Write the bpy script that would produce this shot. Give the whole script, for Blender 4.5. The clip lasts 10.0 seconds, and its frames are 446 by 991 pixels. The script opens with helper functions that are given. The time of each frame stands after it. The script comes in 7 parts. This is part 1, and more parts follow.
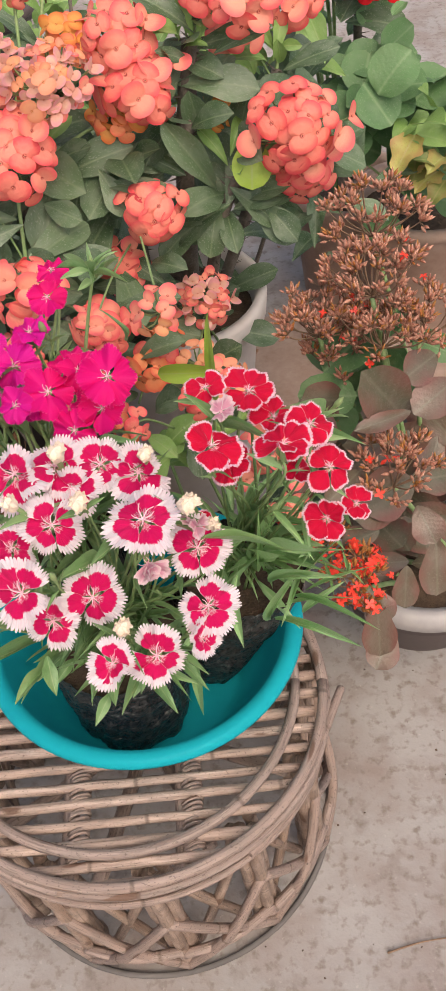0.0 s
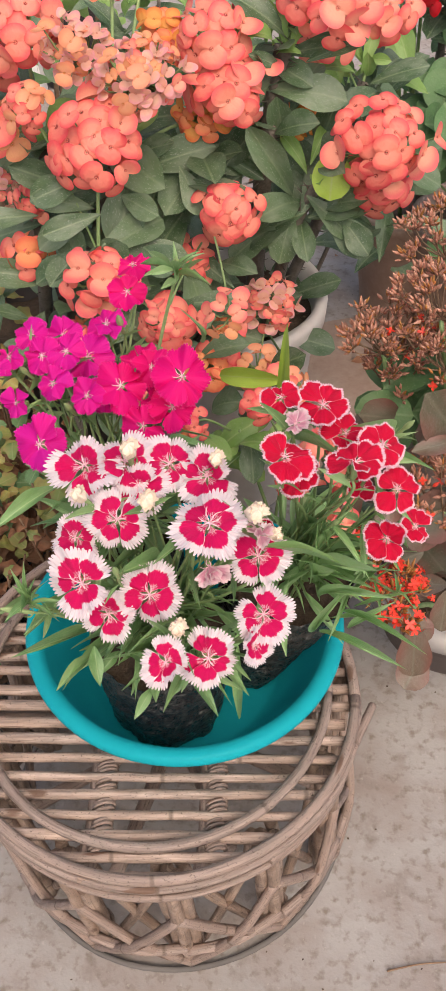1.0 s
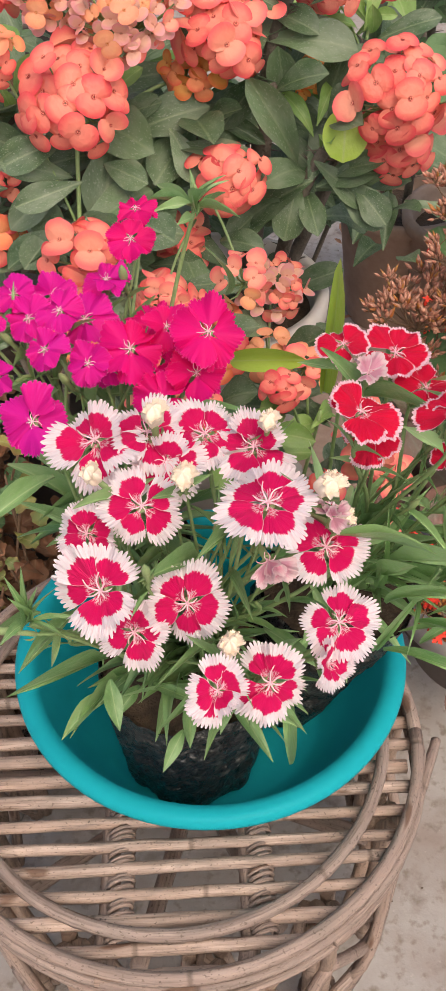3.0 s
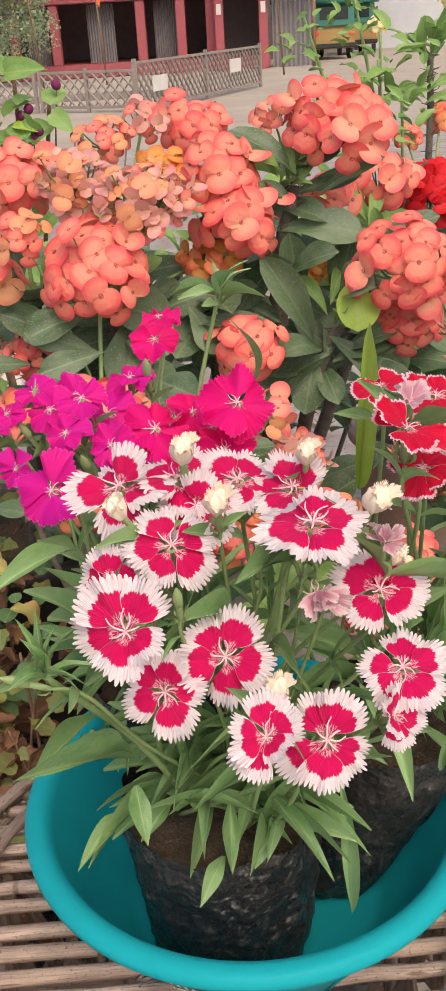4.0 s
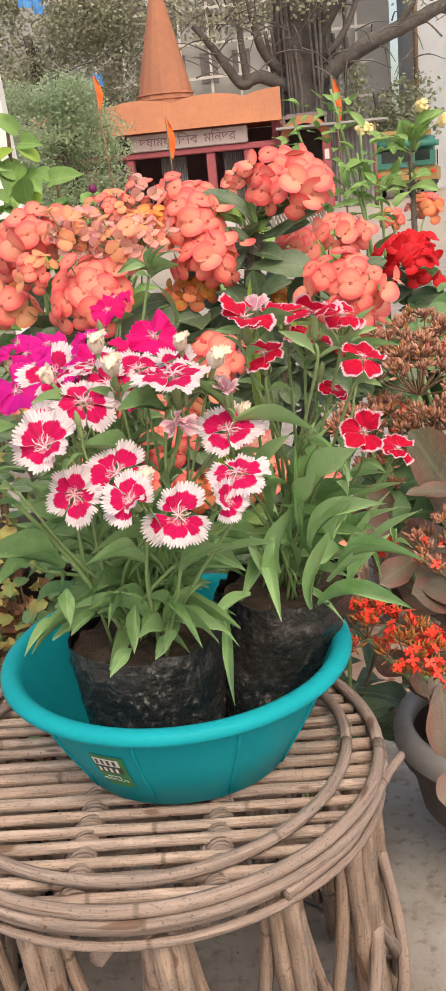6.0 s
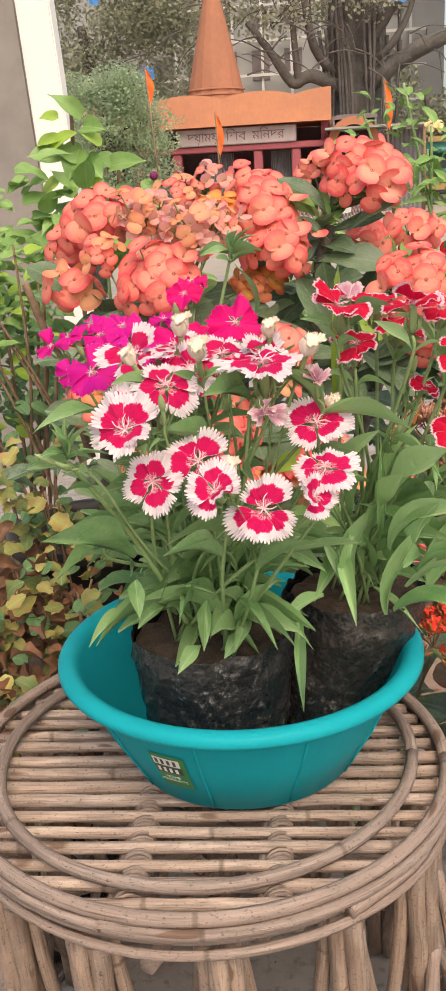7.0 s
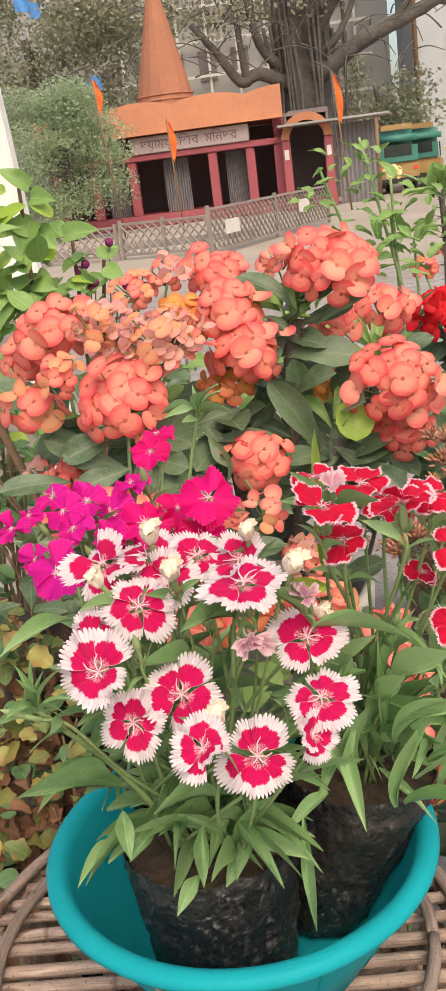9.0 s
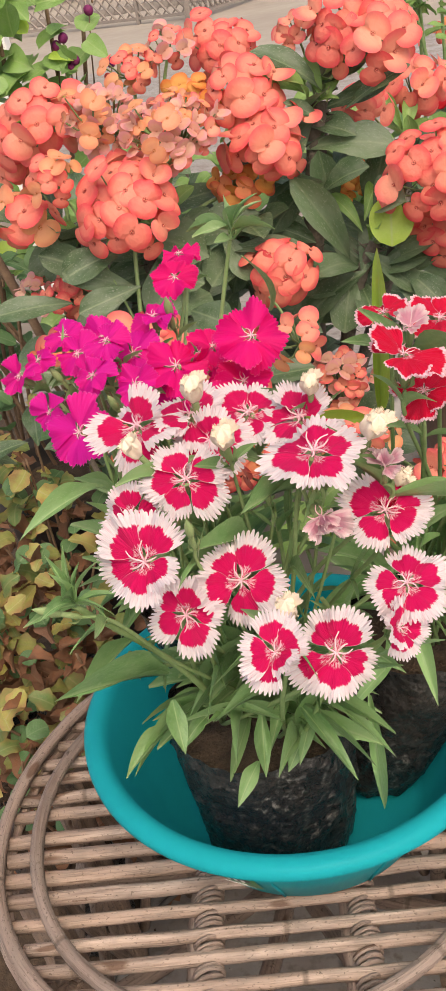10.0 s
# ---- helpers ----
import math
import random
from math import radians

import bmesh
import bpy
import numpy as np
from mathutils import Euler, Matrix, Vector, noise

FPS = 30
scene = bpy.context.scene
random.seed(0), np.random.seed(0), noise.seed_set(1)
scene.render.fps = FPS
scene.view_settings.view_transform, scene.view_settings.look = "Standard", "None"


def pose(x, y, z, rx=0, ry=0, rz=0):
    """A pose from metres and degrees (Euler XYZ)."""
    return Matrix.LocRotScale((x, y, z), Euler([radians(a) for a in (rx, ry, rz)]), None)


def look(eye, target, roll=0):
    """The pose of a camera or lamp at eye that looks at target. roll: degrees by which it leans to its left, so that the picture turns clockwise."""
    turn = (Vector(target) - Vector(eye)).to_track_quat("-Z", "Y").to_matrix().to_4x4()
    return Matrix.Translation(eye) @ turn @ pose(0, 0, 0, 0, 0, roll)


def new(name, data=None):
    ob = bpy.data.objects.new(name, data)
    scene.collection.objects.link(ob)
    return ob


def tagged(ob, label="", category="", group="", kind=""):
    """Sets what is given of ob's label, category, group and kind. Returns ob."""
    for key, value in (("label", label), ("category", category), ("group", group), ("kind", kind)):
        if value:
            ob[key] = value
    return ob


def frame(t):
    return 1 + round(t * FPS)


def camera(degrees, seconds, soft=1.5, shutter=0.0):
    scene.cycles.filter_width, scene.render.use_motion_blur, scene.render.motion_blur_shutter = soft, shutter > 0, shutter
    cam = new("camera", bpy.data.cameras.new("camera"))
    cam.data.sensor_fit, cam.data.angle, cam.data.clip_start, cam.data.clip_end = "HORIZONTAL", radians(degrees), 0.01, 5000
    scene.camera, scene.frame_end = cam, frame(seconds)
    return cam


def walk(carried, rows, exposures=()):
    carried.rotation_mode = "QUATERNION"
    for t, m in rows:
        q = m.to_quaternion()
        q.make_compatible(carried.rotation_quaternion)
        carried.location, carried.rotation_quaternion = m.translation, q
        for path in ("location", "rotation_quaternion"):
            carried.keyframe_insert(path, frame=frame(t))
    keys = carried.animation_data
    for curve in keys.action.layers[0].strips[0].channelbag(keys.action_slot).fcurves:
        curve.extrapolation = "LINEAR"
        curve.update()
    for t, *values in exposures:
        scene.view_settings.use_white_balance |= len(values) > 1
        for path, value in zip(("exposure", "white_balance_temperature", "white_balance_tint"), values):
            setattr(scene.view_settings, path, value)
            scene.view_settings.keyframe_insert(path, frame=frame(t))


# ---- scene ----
cam = camera(25.8, 10.0, 1.2)
ROWS = [
    (0.0, 0.0000, 0.0009, 1.1928, 43.42, 3.96, 0.01),
    (0.5, 0.0123, -0.0002, 1.1955, 43.21, 3.78, 0.67),
    (1.0, -0.0334, 0.0021, 1.2035, 43.39, 0.79, 4.85),
    (1.5, -0.0674, 0.0265, 1.1970, 43.30, 0.17, 6.05),
    (2.0, -0.1009, 0.0683, 1.2038, 43.32, 1.18, 3.46),
    (2.2, -0.0993, 0.0675, 1.2054, 43.35, 1.30, 2.19),
    (3.3, -0.0930, 0.0871, 1.0277, 49.89, 1.01, 1.02),
    (3.5, -0.1060, 0.0921, 1.0264, 53.81, 1.91, 0.80),
    (3.7, -0.1170, 0.0820, 1.0070, 59.20, 1.12, 0.40),
    (4.0, -0.1060, 0.0413, 0.9285, 63.87, 3.11, 1.17),
    (4.2, -0.0940, -0.0090, 0.8880, 67.50, 3.33, 2.50),
    (4.5, -0.0644, -0.0713, 0.8421, 68.58, 4.66, 4.57),
    (4.7, -0.0350, -0.1100, 0.8430, 68.79, 4.94, 4.83),
    (5.0, 0.0039, -0.1401, 0.8493, 70.01, 4.89, 4.74),
    (5.5, 0.0371, -0.1812, 0.8527, 71.52, 5.44, 4.78),
    (6.0, 0.0154, -0.1976, 0.8450, 71.77, 5.22, 5.14),
    (6.2, -0.0067, -0.1963, 0.8424, 71.89, 3.82, 6.48),
    (7.3, -0.0235, -0.1580, 0.8343, 71.82, 3.06, 7.74),
    (7.5, -0.0217, -0.1497, 0.8351, 71.90, 3.13, 7.75),
    (8.0, -0.0160, -0.1514, 0.8644, 72.10, 2.85, 7.43),
    (8.5, -0.0107, -0.1233, 0.8835, 71.96, 4.39, 6.76),
    (8.8, -0.0100, -0.0870, 0.9280, 72.19, 7.72, 5.49),
    (9.0, -0.0239, -0.0773, 0.9454, 71.55, 6.97, 5.18),
    (9.2, -0.0420, -0.0610, 0.9480, 69.13, 7.29, 5.18),
    (9.5, -0.0717, -0.0157, 0.9427, 62.55, 7.47, 5.07),
    (9.7, -0.0720, 0.0000, 0.9550, 60.63, 7.33, 4.91),
    (10.0, -0.0697, 0.0218, 0.9454, 59.20, 8.24, 3.72),
]
walk(cam, [(t, pose(x, y, z, rx, ry, rz)) for t, x, y, z, rx, ry, rz in ROWS], [(0.0, 0.57, 7150, 12), (4.1, 0.56, 7350, 10), (4.9, 0.71, 7450, 8), (8.5, 0.71, 7550, 8), (10.0, 0.57, 7550, 9)])

# ---- light: bright hazy daylight in open shade ----
SUN_EL, SUN_AZ = 54.0, 158.0
world = bpy.data.worlds.new("sky")
scene.world = world
world.use_nodes = True
wn = world.node_tree
sky = wn.nodes.new("ShaderNodeTexSky")
sky.sky_type, sky.sun_disc = "NISHITA", False
sky.sun_elevation, sky.sun_rotation = radians(SUN_EL), radians(SUN_AZ)
sky.dust_density, sky.air_density = 4.0, 1.0
wn.links.new(sky.outputs[0], wn.nodes["Background"].inputs[0])
wn.nodes["Background"].inputs[1].default_value = 0.15
sun = new("sun", bpy.data.lights.new("sun", "SUN"))
sun.data.energy, sun.data.angle, sun.data.color = 1.25, radians(55), (1.0, 0.93, 0.84)
sun.matrix_basis = look(Vector((math.sin(radians(SUN_AZ)) * math.cos(radians(SUN_EL)), math.cos(radians(SUN_AZ)) * math.cos(radians(SUN_EL)), math.sin(radians(SUN_EL)))) * 30, (0, 0, 0))

# ---- materials ----
def material(name, rough=0.6, metal=0.0, spec=0.5):
    m = bpy.data.materials.new(name)
    m.use_nodes = True
    b = m.node_tree.nodes["Principled BSDF"]
    b.inputs["Roughness"].default_value, b.inputs["Metallic"].default_value = rough, metal
    b.inputs["Specular IOR Level"].default_value = spec
    return m, m.node_tree, b


def node(nt, kind, **values):
    n = nt.nodes.new(kind)
    for key, v in values.items():
        n.inputs[key.replace("_", " ")].default_value = v
    return n


def math_node(nt, op, a, b=None, c=None):
    n = nt.nodes.new("ShaderNodeMath")
    n.operation = op
    for i, v in enumerate((a, b, c)):
        if v is None:
            continue
        if hasattr(v, "node"):
            nt.links.new(v, n.inputs[i])
        else:
            n.inputs[i].default_value = v
    return n.outputs[0]


def mix(nt, fac, a, b, mode="MIX"):
    n = nt.nodes.new("ShaderNodeMix")
    n.data_type, n.blend_type = "RGBA", mode
    for i, v in ((0, fac), (6, a), (7, b)):
        if hasattr(v, "node"):
            nt.links.new(v, n.inputs[i])
        else:
            n.inputs[i].default_value = v if i == 0 else (*v, 1.0)[:4]
    return n.outputs[2]


def span(nt, v, lo, hi, a=0.0, b=1.0):
    n = nt.nodes.new("ShaderNodeMapRange")
    nt.links.new(v, n.inputs[0])
    for i, x in enumerate((lo, hi, a, b)):
        n.inputs[i + 1].default_value = x
    return n.outputs[0]


def noise_of(nt, scale, detail=3.0, vec=None, rough=0.55):
    n = node(nt, "ShaderNodeTexNoise", Scale=scale, Detail=detail, Roughness=rough)
    if vec is not None:
        nt.links.new(vec, n.inputs["Vector"])
    return n.outputs["Fac"]


def obj_coord(nt):
    return nt.nodes.new("ShaderNodeTexCoord").outputs["Object"]


def rand_of(nt):
    return nt.nodes.new("ShaderNodeObjectInfo").outputs["Random"]


def bump(nt, b, height, strength=0.3, dist=0.002):
    n = node(nt, "ShaderNodeBump", Strength=strength, Distance=dist)
    nt.links.new(height, n.inputs["Height"])
    nt.links.new(n.outputs[0], b.inputs["Normal"])


def thin(nt, b, colour, share=0.3):
    """A leaf or petal that lets some light through."""
    t = nt.nodes.new("ShaderNodeBsdfTranslucent")
    nt.links.new(colour, t.inputs[0])
    m = nt.nodes.new("ShaderNodeMixShader")
    m.inputs[0].default_value = share
    nt.links.new(b.outputs[0], m.inputs[1])
    nt.links.new(t.outputs[0], m.inputs[2])
    nt.links.new(m.outputs[0], nt.nodes["Material Output"].inputs[0])


def plain(name, a, b2, scale=40.0, rough=0.6, bumps=0.2, dist=0.001, metal=0.0, spec=0.5, fine=6.0, varied=0.0):
    """Two tones mixed by noise at two scales, with fine relief."""
    m, nt, b = material(name, rough, metal, spec)
    vec = obj_coord(nt)
    n1, n2 = noise_of(nt, scale, 4.0, vec), noise_of(nt, scale * fine, 3.0, vec)
    f = math_node(nt, "ADD", math_node(nt, "MULTIPLY", n1, 0.65), math_node(nt, "MULTIPLY", n2, 0.35))
    col = mix(nt, span(nt, f, 0.35, 0.65), a, b2)
    if varied:
        col = mix(nt, math_node(nt, "MULTIPLY", nt.nodes.new("ShaderNodeNewGeometry").outputs["Random Per Island"], varied), col, tuple(0.45 * x for x in a))
    nt.links.new(col, b.inputs["Base Color"])
    bump(nt, b, f, bumps, dist)
    return m


def leaf_material(name, a, b2, rib=(0.3, 0.4, 0.15), dust=(0.4, 0.42, 0.36), dusty=0.2, rough=0.5, edge=None, share=0.25):
    """A leaf that lies along its own y from 0 to 1 and across x from -0.5 to 0.5."""
    m, nt, b = material(name, rough)
    vec = obj_coord(nt)
    xyz = nt.nodes.new("ShaderNodeSeparateXYZ")
    nt.links.new(vec, xyz.inputs[0])
    ax = math_node(nt, "ABSOLUTE", xyz.outputs[0])
    shift = nt.nodes.new("ShaderNodeVectorMath")
    shift.operation = "ADD"
    nt.links.new(vec, shift.inputs[0])
    rnd = rand_of(nt)
    com = nt.nodes.new("ShaderNodeCombineXYZ")
    for i in range(3):
        nt.links.new(math_node(nt, "MULTIPLY", rnd, 37.0 + 11 * i), com.inputs[i])
    nt.links.new(com.outputs[0], shift.inputs[1])
    v2 = shift.outputs[0]
    col = mix(nt, rnd, a, b2)
    col = mix(nt, span(nt, noise_of(nt, 4.0, 4.0, v2), 0.35, 0.7, 0.0, 0.6), col, b2)
    veins = nt.nodes.new("ShaderNodeTexWave")
    veins.inputs["Scale"].default_value, veins.inputs["Distortion"].default_value = 2.4, 1.0
    vv = nt.nodes.new("ShaderNodeCombineXYZ")
    nt.links.new(math_node(nt, "SUBTRACT", xyz.outputs[1], math_node(nt, "MULTIPLY", ax, 0.55)), vv.inputs[0])
    nt.links.new(vv.outputs[0], veins.inputs["Vector"])
    col = mix(nt, span(nt, ax, 0.0, 0.045, 0.75, 0.0), col, rib)
    specks = span(nt, noise_of(nt, 30.0, 4.0, v2), 0.57, 0.65, 0.0, dusty * 1.3)
    haze = span(nt, noise_of(nt, 3.0, 2.0, v2), 0.4, 0.75, 0.0, dusty)
    col = mix(nt, math_node(nt, "MAXIMUM", specks, haze), col, dust)
    if edge:
        worn = math_node(nt, "ADD", ax, math_node(nt, "MULTIPLY", math_node(nt, "SUBTRACT", noise_of(nt, 2.2, 3.0, v2), 0.5), 0.7))
        col = mix(nt, span(nt, worn, 0.12, 0.5), col, edge)
    nt.links.new(col, b.inputs["Base Color"])
    bump(nt, b, math_node(nt, "ADD", math_node(nt, "MULTIPLY", veins.outputs["Fac"], 0.14), noise_of(nt, 14.0, 3.0, v2)), 0.13, 0.02)
    thin(nt, b, col, share)
    return m


def petal_material(name, zone, rim, streak, inner, outer, width, feather=0.035, share=0.3, random_to=None, ragged=0.24, eyed=0.7):
    """A petal mapped from -1 to 1 across and 0 (throat) to 1 (fringe) along: zone colour inside, rim colour outside."""
    m, nt, b = material(name, 0.6, 0.0, 0.25)
    uv = nt.nodes.new("ShaderNodeTexCoord").outputs["UV"]
    xyz = nt.nodes.new("ShaderNodeSeparateXYZ")
    nt.links.new(uv, xyz.inputs[0])
    r, u = xyz.outputs[1], xyz.outputs[0]
    rnd = rand_of(nt)

    def fan(across, along, detail):
        v = nt.nodes.new("ShaderNodeCombineXYZ")
        nt.links.new(math_node(nt, "MULTIPLY", u, across), v.inputs[0])
        nt.links.new(math_node(nt, "MULTIPLY", r, along), v.inputs[1])
        nt.links.new(math_node(nt, "MULTIPLY", rnd, 50.0), v.inputs[2])
        return noise_of(nt, 1.0, detail, v.outputs[0])

    lines, broad_, veins = fan(15.0, 1.2, 3.0), fan(2.2, 1.5, 2.0), fan(28.0, 2.0, 2.0)
    wob = math_node(nt, "ADD", math_node(nt, "MULTIPLY", math_node(nt, "SUBTRACT", lines, 0.5), ragged), math_node(nt, "MULTIPLY", math_node(nt, "SUBTRACT", broad_, 0.5), ragged * 0.5))
    au = math_node(nt, "ABSOLUTE", u)
    d1 = math_node(nt, "DIVIDE", math_node(nt, "ADD", math_node(nt, "SUBTRACT", r, outer), wob), feather)
    d2 = math_node(nt, "DIVIDE", math_node(nt, "ADD", math_node(nt, "SUBTRACT", au, width), math_node(nt, "MULTIPLY", wob, 0.5)), 0.06)
    out = span(nt, math_node(nt, "MAXIMUM", d1, d2), 0.0, 1.0)
    z = mix(nt, span(nt, veins, 0.42, 0.72, 0.0, 0.5), zone, streak)
    if random_to:
        z = mix(nt, math_node(nt, "MULTIPLY", rnd, 0.8), z, random_to)
    pale_ = mix(nt, span(nt, veins, 0.52, 0.72, 0.0, 0.22), rim, streak)
    col = mix(nt, out, z, pale_)
    throat = mix(nt, span(nt, fan(7.0, 9.0, 2.0), 0.48, 0.53), rim, zone)
    ring = span(nt, math_node(nt, "ADD", r, math_node(nt, "MULTIPLY", math_node(nt, "SUBTRACT", lines, 0.5), 0.25)), inner, inner + 0.05, eyed, 0.0)
    col = mix(nt, ring, col, throat)
    nt.links.new(col, b.inputs["Base Color"])
    bump(nt, b, math_node(nt, "ADD", lines, math_node(nt, "MULTIPLY", veins, 0.5)), 0.18 if random_to else 0.45, 0.03)
    thin(nt, b, col, share)
    return m


def bract_material(name, a, b2, centre, share=0.3):
    m, nt, b = material(name, 0.55, 0.0, 0.3)
    vec = obj_coord(nt)
    ln = nt.nodes.new("ShaderNodeVectorMath")
    ln.operation = "LENGTH"
    nt.links.new(vec, ln.inputs[0])
    r = ln.outputs["Value"]
    col = mix(nt, rand_of(nt), a, b2)
    col = mix(nt, span(nt, noise_of(nt, 3.0, 3.0, vec), 0.4, 0.7, 0.0, 0.4), col, b2)
    col = mix(nt, span(nt, r, 0.12, 0.62, 0.6, 0.0), col, (0.98 * b2[0], min(0.8, 1.1 * b2[1] + 0.02), 1.1 * b2[2] + 0.02))
    col = mix(nt, span(nt, r, 0.46, 0.74, 0.0, 0.9), col, (0.93 * a[0], 0.60 * a[1], 0.85 * a[2]))
    col = mix(nt, span(nt, r, 0.05, 0.12, 0.9, 0.0), col, centre)
    nt.links.new(col, b.inputs["Base Color"])
    bump(nt, b, noise_of(nt, 3.0, 2.0, vec), 0.12, 0.05)
    thin(nt, b, col, share)
    return m


PETAL_WHITE = petal_material("petal_white_crimson", (0.70, 0.002, 0.105), (0.83, 0.745, 0.785), (0.74, 0.02, 0.16), 0.27, 0.72, 0.965, eyed=0.62)
PETAL_RED = petal_material("petal_red_white_fringe", (0.68, 0.003, 0.040), (0.86, 0.58, 0.67), (0.72, 0.012, 0.09), 0.16, 0.90, 0.955, 0.03, ragged=0.14)
PETAL_MAGENTA = petal_material("petal_magenta", (0.82, 0.004, 0.165), (0.84, 0.22, 0.48), (0.86, 0.03, 0.26), 0.13, 0.985, 1.3, 0.02, 0.45, (0.78, 0.004, 0.24), 0.03, 0.5)
PETAL_PURPLE = petal_material("petal_purple_magenta", (0.78, 0.006, 0.27), (0.82, 0.25, 0.56), (0.82, 0.04, 0.40), 0.13, 0.985, 1.3, 0.02, 0.45, (0.70, 0.008, 0.36), 0.03, 0.5)
STAMEN = plain("stamen_white", (0.78, 0.56, 0.60), (0.80, 0.40, 0.48), 3)
CREAM = plain("withered_petal", (0.66, 0.54, 0.43), (0.76, 0.66, 0.55), 2.5, 0.7)
FADED = petal_material("petal_faded_pink", (0.72, 0.34, 0.45), (0.80, 0.60, 0.63), (0.7, 0.42, 0.5), 0.1, 0.7, 0.7, 0.2)
CALYX = plain("calyx_green", (0.18, 0.29, 0.10), (0.30, 0.36, 0.18), 80, 0.6)
STEM = plain("stem_green", (0.16, 0.26, 0.09), (0.25, 0.34, 0.15), 50, 0.6)
LEAF_D = leaf_material("dianthus_leaf", (0.105, 0.24, 0.078), (0.24, 0.40, 0.16), (0.36, 0.48, 0.24), (0.38, 0.45, 0.30), 0.25, 0.36, None, 0.24)
LEAF_DN = leaf_material("narrow_dianthus_leaf", (0.165, 0.35, 0.11), (0.33, 0.53, 0.235), (0.43, 0.58, 0.32), (0.44, 0.50, 0.34), 0.25, 0.36, None, 0.24)
LEAF_E = leaf_material("spurge_leaf", (0.040, 0.090, 0.036), (0.125, 0.195, 0.098), (0.19, 0.26, 0.14), (0.36, 0.40, 0.33), 0.30, 0.45)
LEAF_LIME = leaf_material("young_leaf", (0.28, 0.45, 0.045), (0.36, 0.50, 0.08), (0.35, 0.45, 0.14), (0.4, 0.45, 0.2), 0.1, 0.45)
LEAF_K = leaf_material("succulent_leaf", (0.068, 0.078, 0.044), (0.128, 0.085, 0.060), (0.14, 0.13, 0.09), (0.26, 0.23, 0.20), 0.2, 0.38, (0.15, 0.062, 0.048), 0.05)
LEAF_G = leaf_material("round_leaf", (0.075, 0.17, 0.065), (0.12, 0.24, 0.09), (0.2, 0.32, 0.15), (0.3, 0.36, 0.25), 0.2, 0.6)
LEAF_Y = leaf_material("yellowing_leaf", (0.33, 0.34, 0.09), (0.13, 0.19, 0.05), (0.3, 0.28, 0.11), (0.3, 0.2, 0.1), 0.3, 0.6, (0.27, 0.19, 0.07))
LEAF_YG = leaf_material("ageing_green_leaf", (0.10, 0.19, 0.06), (0.20, 0.28, 0.08), (0.26, 0.32, 0.13), (0.3, 0.2, 0.1), 0.35, 0.55, (0.30, 0.22, 0.08))
LEAF_YP = leaf_material("pale_yellow_leaf", (0.52, 0.47, 0.13), (0.34, 0.37, 0.11), (0.48, 0.46, 0.2), (0.42, 0.2, 0.09), 0.4, 0.55, (0.42, 0.24, 0.10))
LEAF_DRY = leaf_material("dry_leaf", (0.34, 0.145, 0.075), (0.18, 0.085, 0.05), (0.25, 0.15, 0.09), (0.25, 0.18, 0.12), 0.3, 0.8)
LEAF_V = leaf_material("vine_leaf", (0.14, 0.28, 0.06), (0.24, 0.40, 0.11), (0.3, 0.42, 0.15), (0.4, 0.45, 0.3), 0.2, 0.5)
# Far tree leaf colours are lifted and greyed to stand in for distance haze.
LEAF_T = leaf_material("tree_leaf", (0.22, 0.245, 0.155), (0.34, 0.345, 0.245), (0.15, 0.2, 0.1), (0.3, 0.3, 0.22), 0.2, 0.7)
LEAF_T2 = leaf_material("hazed_tree_leaf", (0.36, 0.46, 0.29), (0.48, 0.56, 0.39), (0.40, 0.48, 0.30), (0.40, 0.44, 0.32), 0.15, 0.7, None, 0.5)
CORAL = bract_material("coral_bract", (0.80, 0.108, 0.108), (0.85, 0.258, 0.185), (0.30, 0.02, 0.02), 0.20)
SALMON = bract_material("orange_bract", (0.86, 0.23, 0.10), (0.88, 0.33, 0.15), (0.5, 0.08, 0.02), 0.28)
PALE = bract_material("faded_bract", (0.85, 0.62, 0.47), (0.74, 0.35, 0.27), (0.50, 0.13, 0.08), 0.4)
PEACH = bract_material("peach_bract", (0.85, 0.44, 0.19), (0.85, 0.35, 0.22), (0.60, 0.20, 0.04), 0.36)
AMBER = bract_material("amber_bract", (0.74, 0.29, 0.06), (0.78, 0.36, 0.10), (0.5, 0.1, 0.02))
SCARLET = bract_material("scarlet_bract", (0.66, 0.008, 0.014), (0.70, 0.015, 0.03), (0.3, 0.0, 0.0))
PINKISH = bract_material("pink_bract", (0.84, 0.22, 0.17), (0.86, 0.33, 0.23), (0.45, 0.04, 0.04), 0.26)
YELLOW = bract_material("pale_yellow_petal", (0.80, 0.68, 0.25), (0.85, 0.76, 0.42), (0.7, 0.5, 0.1))
HUSK = plain("dried_husk", (0.33, 0.092, 0.055), (0.58, 0.35, 0.245), 300, 0.5, 0.3, 0.0003, varied=0.5)
HUSK_O = plain("ochre_bud", (0.30, 0.17, 0.035), (0.42, 0.10, 0.03), 300, 0.6, varied=0.4)
REDSTAR = plain("red_star", (0.72, 0.035, 0.02), (0.78, 0.06, 0.03), 200, 0.5)
PURPLE = plain("purple_ball", (0.20, 0.008, 0.10), (0.12, 0.004, 0.07), 300, 0.7, 0.6)
BARK = plain("thorny_bark", (0.085, 0.07, 0.055), (0.17, 0.145, 0.12), 60, 0.9, 0.8, 0.004)
TWIG = plain("dry_twig", (0.15, 0.085, 0.05), (0.26, 0.165, 0.105), 50, 0.85, 0.5)
EARTH = plain("dry_earth", (0.25, 0.165, 0.125), (0.33, 0.24, 0.195), 14, 0.95, 0.8, 0.003)
SOIL = plain("potting_soil", (0.045, 0.028, 0.018), (0.11, 0.07, 0.045), 90, 0.95, 1.0, 0.006)


